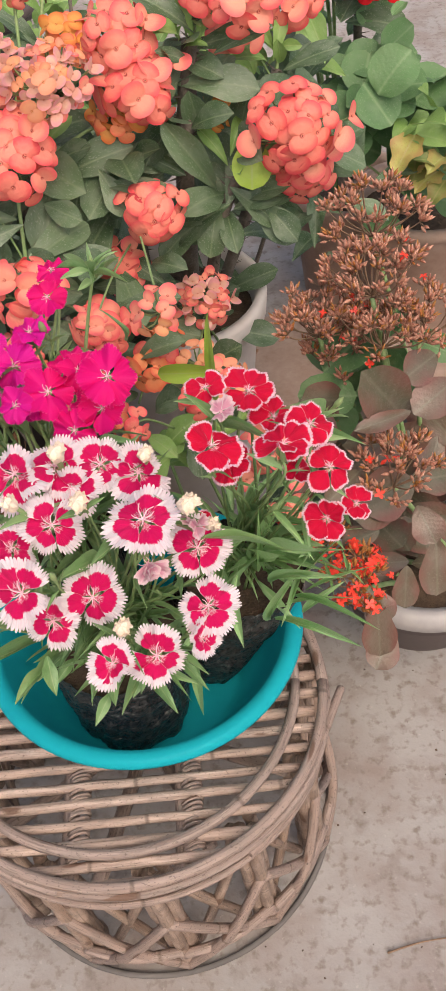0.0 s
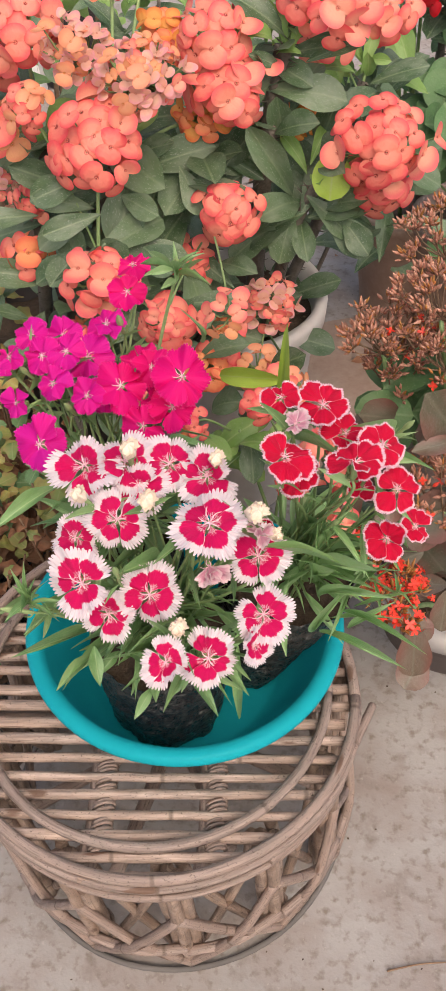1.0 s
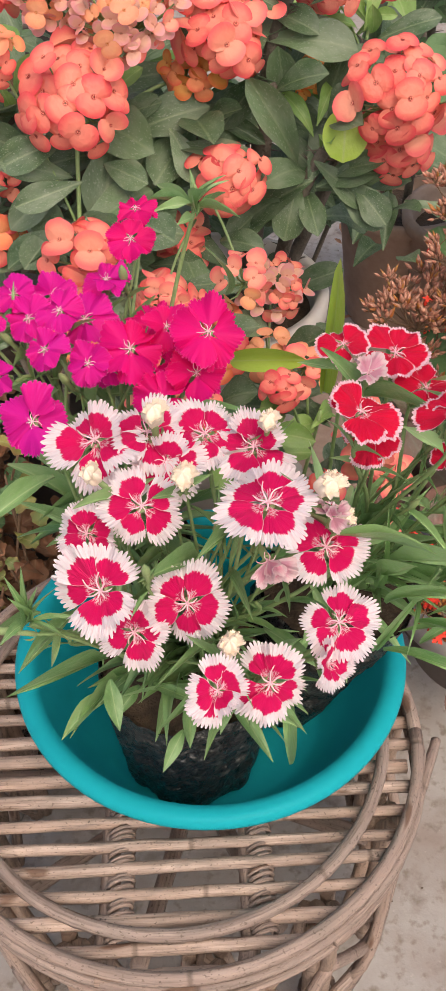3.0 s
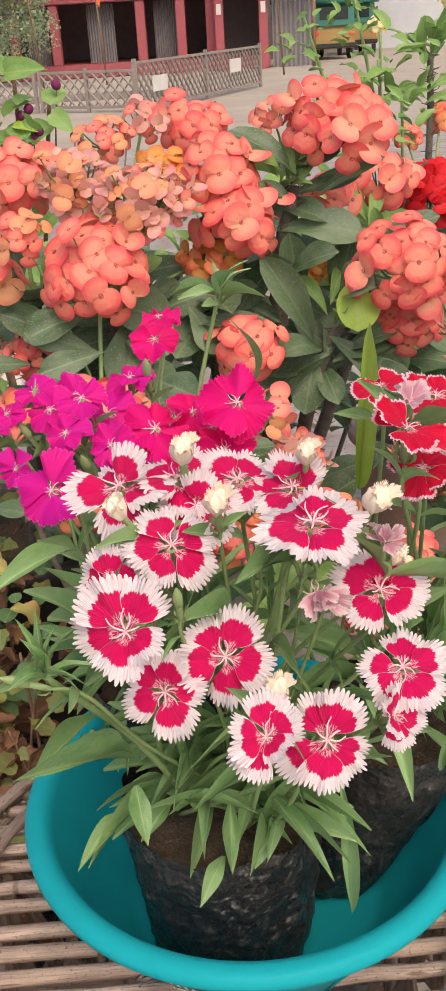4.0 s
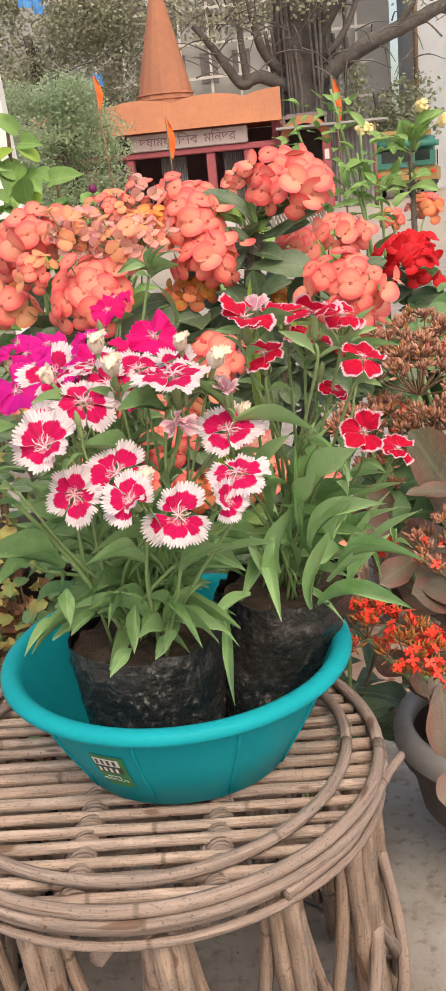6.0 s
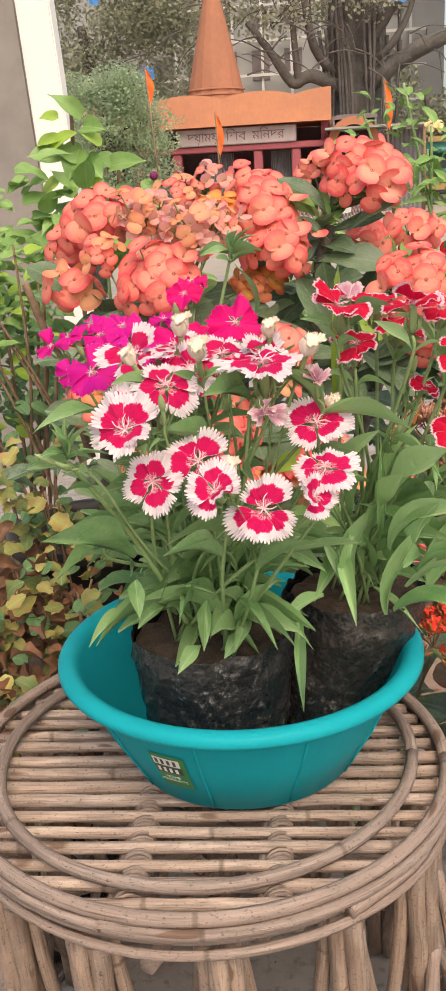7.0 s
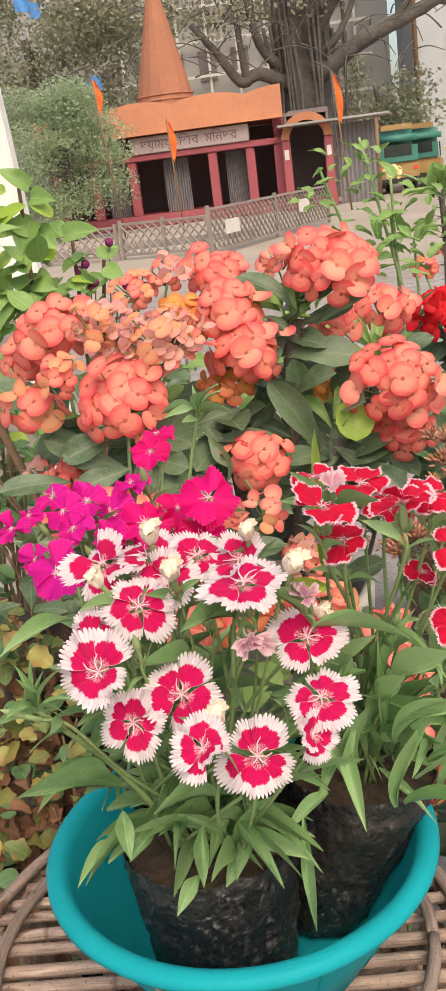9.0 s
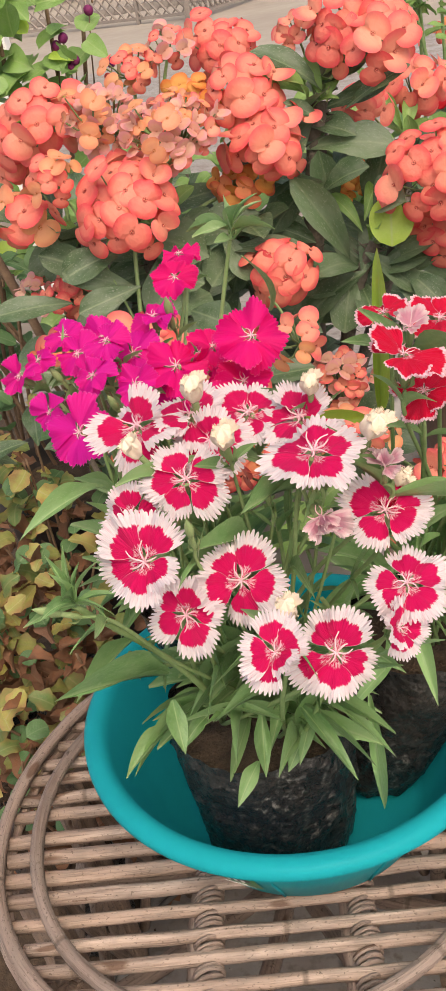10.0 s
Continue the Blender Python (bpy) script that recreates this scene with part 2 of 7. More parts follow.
def basin_material():
    """Thin dyed plastic that lets some light through."""
    m, nt, b = material("teal_plastic", 0.36, 0.0, 0.06)
    vec = obj_coord(nt)
    col = mix(nt, span(nt, noise_of(nt, 14.0, 4.0, vec), 0.35, 0.65), (0.0, 0.395, 0.465), (0.0, 0.42, 0.495))
    col = mix(nt, span(nt, noise_of(nt, 90.0, 4.0, vec), 0.60, 0.74, 0.0, 0.25), col, (0.01, 0.36, 0.41))
    nt.links.new(col, b.inputs["Base Color"])
    bump(nt, b, noise_of(nt, 60.0, 2.0, vec), 0.05, 0.0005)
    thin(nt, b, col, 0.30)
    return m


TEAL = basin_material()


def polythene_material():
    m, nt, b = material("black_polythene", 0.3, 0.0, 0.5)
    vec = obj_coord(nt)
    sc = nt.nodes.new("ShaderNodeVectorMath")
    sc.operation = "MULTIPLY"
    nt.links.new(vec, sc.inputs[0])
    sc.inputs[1].default_value = (0.8, 0.8, 0.7)
    n1, n2 = noise_of(nt, 190.0, 8.0, sc.outputs[0], 0.78), noise_of(nt, 22.0, 4.0, vec)
    scuff = math_node(nt, "MULTIPLY", span(nt, n1, 0.55, 0.63), span(nt, n2, 0.42, 0.62))
    col = mix(nt, span(nt, noise_of(nt, 9.0, 3.0, vec), 0.45, 0.70), (0.013, 0.014, 0.017), (0.028, 0.023, 0.020))
    col = mix(nt, scuff, col, (0.21, 0.20, 0.19))
    nt.links.new(col, b.inputs["Base Color"])
    nt.links.new(span(nt, n1, 0.4, 0.7, 0.20, 0.55), b.inputs["Roughness"])
    bump(nt, b, math_node(nt, "ADD", math_node(nt, "ADD", n2, noise_of(nt, 48.0, 3.0, vec, 0.6)), math_node(nt, "MULTIPLY", n1, 0.12)), 0.9, 0.007)
    return m


POLY = polythene_material()
WHITEPOT = plain("dusty_white_plastic", (0.52, 0.46, 0.42), (0.62, 0.57, 0.53), 10, 0.55, 0.1)
CLAYPOT = plain("dusty_clay", (0.27, 0.175, 0.135), (0.36, 0.26, 0.21), 14, 0.85, 0.3)
DARKPOT = plain("dark_plastic_pot", (0.035, 0.03, 0.03), (0.06, 0.05, 0.048), 15, 0.5, 0.1)
GREYPOT = plain("grey_plastic_pot", (0.065, 0.048, 0.045), (0.10, 0.075, 0.07), 15, 0.5, 0.1)
GREYRIM = plain("pale_grey_rim", (0.30, 0.28, 0.275), (0.38, 0.355, 0.345), 15, 0.5, 0.1)


def cane_material(name, a, b2, tint):
    """Weathered cane mapped by turns round it and metres along it."""
    m, nt, b = material(name, 0.6, 0.0, 0.35)
    xyz = nt.nodes.new("ShaderNodeSeparateXYZ")
    nt.links.new(nt.nodes.new("ShaderNodeTexCoord").outputs["UV"], xyz.inputs[0])
    rnd = rand_of(nt)

    def field(around, along, detail):
        v = nt.nodes.new("ShaderNodeCombineXYZ")
        nt.links.new(math_node(nt, "MULTIPLY", xyz.outputs[0], around), v.inputs[0])
        nt.links.new(math_node(nt, "MULTIPLY", xyz.outputs[1], along), v.inputs[1])
        nt.links.new(math_node(nt, "MULTIPLY", rnd, 60.0), v.inputs[2])
        return noise_of(nt, 1.0, detail, v.outputs[0])

    grain, fibre, weather, fleck, speck, knot = field(5.0, 13.0, 4.0), field(30.0, 26.0, 3.0), field(3.0, 42.0, 4.0), field(7.0, 170.0, 2.0), field(18.0, 360.0, 2.0), field(3.4, 24.0, 0.0)
    col = mix(nt, span(nt, grain, 0.30, 0.70), a, b2)
    col = mix(nt, math_node(nt, "MULTIPLY", rnd, 0.7), col, tint)
    col = mix(nt, span(nt, weather, 0.46, 0.64, 0.0, 0.52), col, (0.23, 0.185, 0.16))
    col = mix(nt, span(nt, fibre, 0.53, 0.66, 0.0, 0.45), col, (0.10, 0.07, 0.052))
    col = mix(nt, span(nt, fleck, 0.70, 0.76, 0.0, 0.8), col, (0.06, 0.042, 0.03))
    col = mix(nt, span(nt, speck, 0.61, 0.68, 0.0, 0.6), col, (0.085, 0.06, 0.045))
    col = mix(nt, span(nt, knot, 0.74, 0.79, 0.0, 0.8), col, (0.12, 0.062, 0.038))
    turn = math_node(nt, "FRACT", math_node(nt, "ADD", math_node(nt, "MULTIPLY", xyz.outputs[1], 3.7), math_node(nt, "MULTIPLY", rnd, 9.0)))
    joint = span(nt, math_node(nt, "ABSOLUTE", math_node(nt, "SUBTRACT", turn, 0.5)), 0.003, 0.010, 0.55, 0.0)
    col = mix(nt, joint, col, (0.09, 0.062, 0.045))
    nt.links.new(col, b.inputs["Base Color"])
    nt.links.new(span(nt, weather, 0.35, 0.65, 0.45, 0.8), b.inputs["Roughness"])
    bump(nt, b, math_node(nt, "SUBTRACT", math_node(nt, "ADD", grain, math_node(nt, "MULTIPLY", fibre, 0.8)), joint), 0.7, 0.0016)
    return m


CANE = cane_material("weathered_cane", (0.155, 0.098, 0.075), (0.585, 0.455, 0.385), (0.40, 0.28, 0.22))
# Hoop and leg canes also darkened to stand in for shade below the seat.
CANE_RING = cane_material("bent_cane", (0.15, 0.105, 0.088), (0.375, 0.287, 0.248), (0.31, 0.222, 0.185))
CANE_LEG = cane_material("shaded_leg_cane", (0.14, 0.088, 0.064), (0.46, 0.34, 0.27), (0.33, 0.225, 0.17))


def concrete_material():
    m, nt, b = material("dusty_concrete", 0.9)
    vec = obj_coord(nt)
    n1, n2, n3 = noise_of(nt, 1.6, 5.0, vec), noise_of(nt, 9.0, 5.0, vec), noise_of(nt, 70.0, 4.0, vec)
    col = mix(nt, span(nt, n1, 0.35, 0.65), (0.273, 0.246, 0.229), (0.356, 0.334, 0.321))
    col = mix(nt, span(nt, n2, 0.42, 0.68, 0.0, 0.75), col, (0.220, 0.167, 0.145))
    col = mix(nt, span(nt, noise_of(nt, 26.0, 5.0, vec), 0.55, 0.68, 0.0, 0.55), col, (0.176, 0.141, 0.123))
    col = mix(nt, span(nt, n3, 0.53, 0.70, 0.0, 0.8), col, (0.167, 0.132, 0.110))
    col = mix(nt, span(nt, noise_of(nt, 150.0, 2.0, vec), 0.66, 0.74, 0.0, 0.25), col, (0.484, 0.440, 0.396))
    nt.links.new(col, b.inputs["Base Color"])
    bump(nt, b, math_node(nt, "ADD", n3, n2), 0.5, 0.004)
    return m


CONCRETE = concrete_material()
ROAD = plain("dusty_road", (0.30, 0.25, 0.21), (0.37, 0.32, 0.27), 0.6, 0.95, 0.3, 0.01, fine=9)
# Temple paint and interior tones are greyed and lifted, standing in for haze.
ORANGE = plain("orange_paint", (0.47, 0.185, 0.095), (0.38, 0.15, 0.085), 1.6, 0.85, 0.2, 0.01)
SPIRE = plain("spire_paint", (0.38, 0.155, 0.09), (0.31, 0.13, 0.08), 1.5, 0.9, 0.2, 0.01)
CRIMSON = plain("crimson_paint", (0.36, 0.085, 0.105), (0.30, 0.075, 0.09), 2.0, 0.8, 0.2, 0.01)
DARK = plain("dark_interior", (0.15, 0.125, 0.13), (0.21, 0.18, 0.185), 1.0, 0.8)
SHUTTER = plain("grey_shutter", (0.20, 0.19, 0.20), (0.26, 0.24, 0.25), 2.0, 0.6)
SIGN = plain("sign_board", (0.42, 0.34, 0.33), (0.36, 0.28, 0.28), 2.0, 0.7)
INK = plain("sign_ink", (0.17, 0.08, 0.09), (0.22, 0.11, 0.12), 9, 0.7)
LATTICE = plain("lattice_paint", (0.31, 0.265, 0.24), (0.24, 0.20, 0.18), 3.0, 0.8)
FLAG = plain("saffron_cloth", (0.75, 0.15, 0.03), (0.70, 0.12, 0.02), 5.0, 0.8)
TRUNK = plain("banyan_bark", (0.082, 0.073, 0.068), (0.165, 0.148, 0.138), 1.6, 0.95, 1.0, 0.08)
PALEWALL = plain("pale_wall", (0.52, 0.54, 0.58), (0.46, 0.48, 0.52), 0.5, 0.9)
GREYWALL = plain("grey_wall", (0.36, 0.35, 0.33), (0.28, 0.27, 0.26), 0.4, 0.9)
# Far wall tone evened to grey, distance haze put into the colour.
HAZEWALL = plain("hazed_far_wall", (0.36, 0.355, 0.35), (0.29, 0.285, 0.28), 0.3, 0.9)
# Dusty kerb plaster, also the post's side with shade put into its colour.
DUST_SHADE_WALL = plain("dusty_shaded_plaster", (0.21, 0.185, 0.17), (0.29, 0.255, 0.235), 3.0, 0.9)
FRAME_W = plain("pale_frame", (0.58, 0.56, 0.54), (0.5, 0.48, 0.46), 1.0, 0.8)
BLUE = plain("blue_sheet", (0.05, 0.22, 0.62), (0.08, 0.3, 0.66), 1.0, 0.6)
GREEN_P = plain("green_canvas", (0.03, 0.16, 0.13), (0.04, 0.2, 0.16), 2.0, 0.6)
YELLOW_P = plain("yellow_paint", (0.36, 0.22, 0.08), (0.32, 0.20, 0.08), 3.0, 0.6)
RUBBER = plain("tyre_rubber", (0.02, 0.02, 0.02), (0.035, 0.035, 0.035), 20, 0.8)
GLASSY = plain("dark_windscreen", (0.02, 0.03, 0.03), (0.03, 0.04, 0.04), 4, 0.1)
WHITE = plain("white_paint", (0.78, 0.75, 0.73), (0.70, 0.67, 0.65), 1.5, 0.6, 0.1, 0.003)
LABEL_G = plain("label_green", (0.02, 0.17, 0.05), (0.02, 0.2, 0.06), 60, 0.4)
LABEL_W = plain("label_white", (0.75, 0.75, 0.72), (0.7, 0.7, 0.68), 60, 0.4)
LABEL_K = plain("label_black", (0.03, 0.03, 0.03), (0.05, 0.05, 0.05), 60, 0.4)
CARD = plain("white_card", (0.66, 0.62, 0.60), (0.58, 0.55, 0.52), 4, 0.7)

# ---- building helpers ----
WORLD = {}


def mesh(name, verts, faces, mat, smooth=True):
    me = bpy.data.meshes.new(name)
    me.from_pydata([tuple(v) for v in verts], [], [tuple(f) for f in faces])
    me.materials.append(mat)
    if smooth:
        me.shade_smooth()
    me.update()
    return me


def caned(me, n):
    """Maps a tube of n sides: turns round it, metres along it."""
    count = len(me.vertices) // n
    mid = [sum((me.vertices[i * n + k].co for k in range(n)), Vector()) / n for i in range(count)]
    run = [0.0]
    for i in range(1, count):
        run.append(run[-1] + (mid[i] - mid[i - 1]).length)
    layer = me.uv_layers.new(name="cane")
    for f in me.polygons:
        ks = [v % n for v in f.vertices]
        wrap = 0 in ks and n - 1 in ks and len(ks) == 4
        for lp, v in zip(f.loop_indices, f.vertices):
            k = v % n
            layer.data[lp].uv = ((n if wrap and k == 0 else k) / n, run[v // n])
    return me


def part(name, me, parent=None, m=None, label="", kind="", group=""):
    """One mesh object under a thing or a part; m is its pose in the world."""
    m = m or Matrix()
    ob = new(name, me)
    WORLD[ob] = m
    if parent is not None:
        ob.parent = parent
        ob.matrix_parent_inverse = WORLD[parent].inverted()
    ob.matrix_basis = m
    return tagged(ob, label, "", group, kind)


def thing(name, at, label, category, group="", kind=""):
    ob = new(name)
    ob.empty_display_size = 0.05
    WORLD[ob] = Matrix.Translation(at)
    ob.matrix_basis = WORLD[ob]
    return tagged(ob, label, category, group, kind)


def join(*pieces):
    V, F = [], []
    for v, f in pieces:
        k = len(V)
        V += [tuple(x) for x in v]
        F += [tuple(i + k for i in q) for q in f]
    return V, F


def moved(vf, m):
    return [m @ Vector(v) for v in vf[0]], vf[1]


def box(x0, y0, z0, x1, y1, z1, bevel=0.0):
    bm = bmesh.new()
    bmesh.ops.create_cube(bm, size=1.0)
    for v in bm.verts:
        v.co = Vector(((x0 + x1) / 2 + v.co.x * (x1 - x0), (y0 + y1) / 2 + v.co.y * (y1 - y0), (z0 + z1) / 2 + v.co.z * (z1 - z0)))
    if bevel:
        bmesh.ops.bevel(bm, geom=bm.edges[:], offset=bevel, segments=2, affect="EDGES")
    bm.verts.index_update()
    out = [tuple(v.co) for v in bm.verts], [tuple(v.index for v in f.verts) for f in bm.faces]
    bm.free()
    return out


def lathe(profile, n=32, centre=(0, 0, 0), close=False):
    V, F = [], []
    k = len(profile)
    for i in range(n):
        a = 2 * math.pi * i / n
        for r, z in profile:
            V.append((centre[0] + r * math.cos(a), centre[1] + r * math.sin(a), centre[2] + z))
    for i in range(n):
        j = (i + 1) % n
        for q in range(k - 1):
            F.append((i * k + q, j * k + q, j * k + q + 1, i * k + q + 1))
    if close:
        F.append(tuple(i * k for i in range(n))[::-1])
        F.append(tuple(i * k + k - 1 for i in range(n)))
    return V, F


def spline(pts, steps=5):
    P = [Vector(p) for p in pts]
    if len(P) == 2:
        return [P[0].lerp(P[1], i / steps) for i in range(steps + 1)]
    out = []
    for i in range(len(P) - 1):
        a, b, c, d = P[max(i - 1, 0)], P[i], P[i + 1], P[min(i + 2, len(P) - 1)]
        for s in range(steps):
            t = s / steps
            out.append(0.5 * ((2 * b) + (c - a) * t + (2 * a - 5 * b + 4 * c - d) * t * t + (3 * b - a - 3 * c + d) * t ** 3))
    return out + [P[-1]]


def tube(path, r0, r1=None, n=6, wob=0.0, cap=True, rng=random):
    P = [Vector(p) for p in path]
    r1 = r0 if r1 is None else r1
    V, F = [], []
    up = Vector((0.31, 0.2, 0.93))
    for i, p in enumerate(P):
        d = (P[min(i + 1, len(P) - 1)] - P[max(i - 1, 0)]).normalized()
        x = d.cross(up)
        x = x.normalized() if x.length > 1e-4 else Vector((1, 0, 0))
        y = d.cross(x)
        r = r0 + (r1 - r0) * i / max(len(P) - 1, 1)
        for k in range(n):
            a = 2 * math.pi * k / n
            rr = r * (1 + wob * (rng.random() - 0.5))
            V.append(p + (x * math.cos(a) + y * math.sin(a)) * rr)
    for i in range(len(P) - 1):
        for k in range(n):
            j = (k + 1) % n
            F.append((i * n + k, i * n + j, i * n + n + j, i * n + n + k))
    if cap:
        F.append(tuple(range(n))[::-1])
        F.append(tuple((len(P) - 1) * n + k for k in range(n)))
    return V, F


def aim(base, direction, up=(0, 0, 1), sx=1.0, sy=1.0, sz=1.0):
    """A pose whose y runs along direction and whose z is as near as can be to up."""
    y = Vector(direction).normalized()
    x = y.cross(Vector(up))
    x = x.normalized() if x.length > 1e-4 else y.orthogonal().normalized()
    z = x.cross(y)
    m = Matrix((x * sx, y * sy, z * sz)).transposed().to_4x4()
    m.translation = Vector(base)
    return m


def leaf_mesh(name, mat, shape, arch=0.12, fold=0.12, wave=0.0, seg=12, across=4, seed=1, twist=0.0):
    """A leaf along y from 0 to 1; shape(s) is its half width, up to 0.5."""
    rng = random.Random(seed)
    V, F = [], []
    ph = rng.random() * 6
    for i in range(seg + 1):
        s = i / seg
        w = shape(s)
        for k in range(across + 1):
            u = k / across * 2 - 1
            tw = twist * s
            x, z = u * w, abs(u) * fold * w + wave * math.sin(s * 9 + ph + u * 2) * abs(u)
            V.append((x * math.cos(tw) - z * math.sin(tw), s, arch * 4 * s * (1 - s) + x * math.sin(tw) + z * math.cos(tw)))
    for i in range(seg):
        for k in range(across):
            a = i * (across + 1) + k
            F.append((a, a + 1, a + across + 2, a + across + 1))
    return mesh(name, V, F, mat)


def lance(s):
    return 0.5 * max(0.03, (min(1.0, (s + 0.06) / 0.42) ** 0.75) * (1 - (max(0.0, s - 0.40) / 0.60) ** 1.7))


def spatula(s):
    return 0.5 * max(0.05, (min(1.0, s / 0.62) ** 0.8) * (math.sqrt(max(0.0, 1 - (max(0.0, s - 0.62) / 0.38) ** 2))))


def paddle(s):
    return 0.5 * max(0.05, min(1.0, (s / 0.55)) ** 0.6 * math.sqrt(max(0.0, 1 - (max(0.0, s - 0.5) / 0.5) ** 2.4)))


def heart(s):
    return 0.5 * max(0.03, (math.sin(math.pi * min(1, (s + 0.06) ** 0.62)) ** 0.7))


def disc(s):
    return 0.5 * max(0.03, math.sqrt(max(0.0, 1 - (2 * s - 1) ** 2)))


def lobed(s):
    return 0.5 * max(0.03, math.sin(math.pi * s ** 0.7) ** 0.6) * (0.86 + 0.14 * math.cos(s * 14))


def set_of(name, mat, shape, n=4, arch=(0.05, 0.25), fold=0.25, wave=0.02, twist=0.3, seed=5):
    rng = random.Random(seed)
    return [leaf_mesh(name, mat, shape, rng.uniform(*arch), rng.uniform(0.3, 1.0) * fold, wave * rng.random(), seed=seed + i, twist=rng.uniform(-twist, twist)) for i in range(n)]


DIANTHUS_LEAVES = set_of("lance_leaf", LEAF_D, lance, 10, (0.03, 0.21), 0.45, 0.03, 0.5)
NARROW_LEAVES = set_of("narrow_leaf", LEAF_DN, lance, 8, (0.04, 0.24), 0.40, 0.03, 0.5, 9)
SPURGE_LEAVES = set_of("spatula_leaf", LEAF_E, spatula, 6, (0.02, 0.12), 0.25, 0.02, 0.15)
FRESH_LEAVES = set_of("fresh_leaf", LEAF_V, spatula, 3, (0.05, 0.2), 0.2)
LIME_LEAVES = set_of("young_leaf", LEAF_LIME, disc, 3, (0.02, 0.1), 0.2)
SUCCULENT_LEAVES = set_of("succulent_leaf", LEAF_K, paddle, 5, (-0.08, 0.08), 0.14, 0.03, 0.12)
ROUND_LEAVES = set_of("round_leaf", LEAF_G, disc, 4, (-0.08, 0.1), 0.3, 0.05)
YELLOW_LEAVES = set_of("lobed_leaf", LEAF_Y, lobed, 4, (-0.1, 0.15), 0.3, 0.08) + set_of("lobed_leaf", LEAF_YG, lobed, 3, (-0.1, 0.2), 0.35, 0.08, seed=15) + set_of("lobed_leaf", LEAF_YP, lobed, 5, (-0.1, 0.2), 0.35, 0.08, seed=25)
DRY_LEAVES = set_of("dry_leaf", LEAF_DRY, lobed, 4, (-0.3, 0.3), 0.8, 0.12, 1.4)
VINE_LEAVES = set_of("heart_leaf", LEAF_V, heart, 4, (-0.1, 0.12), 0.35, 0.04)


def leaf(parent, meshes, base, tip, width, up=(0, -0.5, 1), rng=random, name="leaf"):
    d = Vector(tip) - Vector(base)
    return part(name, rng.choice(meshes), parent, aim(base, d, up, width, d.length, d.length))

# ---- the setting: floor, road, pillar ----
floor_ob = part("floor", mesh("floor", *box(-7, -3, -0.35, 7, 8.5, 0.0), CONCRETE, False), label="dusty grey concrete floor with brown stains", kind="structure")
tagged(floor_ob, category="floor")
ground = part("ground", mesh("ground", [(-400, -400, -0.3), (400, -400, -0.3), (400, 900, -0.3), (-400, 900, -0.3)], [(0, 1, 2, 3)], ROAD, False), label="flat dusty earth road surface", kind="structure")
tagged(ground, category="ground")
kerb = thing("kerb", (0, 9.2, -0.3), "low weathered concrete kerb beside the road", "kerb", kind="structure")
for i in range(9):
    part("kerb_stone", mesh("kerb_stone", *box(-6.6 + i * 1.5, 9.1, -0.3, -5.14 + i * 1.5, 9.35, -0.12, 0.02), GREYWALL, False), kerb)
pillar = thing("pillar", (-0.92, 2.7, 0), "white painted post leaning a little against a grey side", "pillar", kind="structure")
def leaning(vf, k=-0.056, z0=0.9):
    return [(x + k * (z - z0), y, z) for x, y, z in vf[0]], vf[1]


part("shaft", mesh("shaft", *leaning(box(-0.911, 2.60, 0.0, -0.816, 2.655, 3.2, 0.004)), WHITE, False), pillar)
# Grey tone of this face stands in for shade on the white post.
part("side_wall", mesh("side_wall", *leaning(box(-1.8, 2.61, 0.0, -0.914, 2.66, 3.2, 0.004)), DUST_SHADE_WALL, False), pillar)

# ---- cane stool ----
CX, CY, TOP = -0.155, 0.515, 0.384
LOW_DY = 0.068
stool = thing("cane_stool", (CX, CY + LOW_DY, 0), "round weathered cane stool with a slatted bamboo top", "stool")
rng = random.Random(3)
SLAT_TURN = radians(4.0)


def ring_path(r, z, n=64, dx=0.0, dy=0.0, wob=0.0, rng=rng, a0=0.0, a1=2 * math.pi):
    ph = rng.random() * 6
    return [(CX + dx + (r + wob * math.sin(3 * a + ph)) * math.cos(a), CY + dy + (r + wob * math.sin(2 * a + ph)) * math.sin(a), z + wob * 0.6 * math.sin(2 * a + ph)) for a in (a0 + (a1 - a0) * i / n for i in range(n + 1))]


def stool_pose(u, v, z):
    return Vector((CX + u * math.cos(SLAT_TURN) - v * math.sin(SLAT_TURN), CY + u * math.sin(SLAT_TURN) + v * math.cos(SLAT_TURN), z))


for i in range(-10, 11):
    v = i * 0.0187 + rng.uniform(-0.0015, 0.0015)
    half = math.sqrt(max(0.0, 0.197 ** 2 - v * v)) - 0.004
    if half < 0.03:
        continue
    ends = half + rng.uniform(-0.006, 0.003), half + rng.uniform(-0.006, 0.003)
    r = rng.uniform(0.0043, 0.0056)
    steps = 14
    path = [((-ends[0] + (ends[0] + ends[1]) * k / steps), rng.uniform(-0.0006, 0.0006), 0) for k in range(steps + 1)]
    V, F = tube(path, r, r * rng.uniform(0.88, 1.05), 8, 0.08, True, rng)
    m = Matrix.Translation(stool_pose(0, v, TOP - 0.008)) @ Matrix.Rotation(SLAT_TURN + rng.uniform(-0.012, 0.012), 4, "Z")
    part("slat", caned(mesh("slat", V, F, CANE), 8), stool, m)
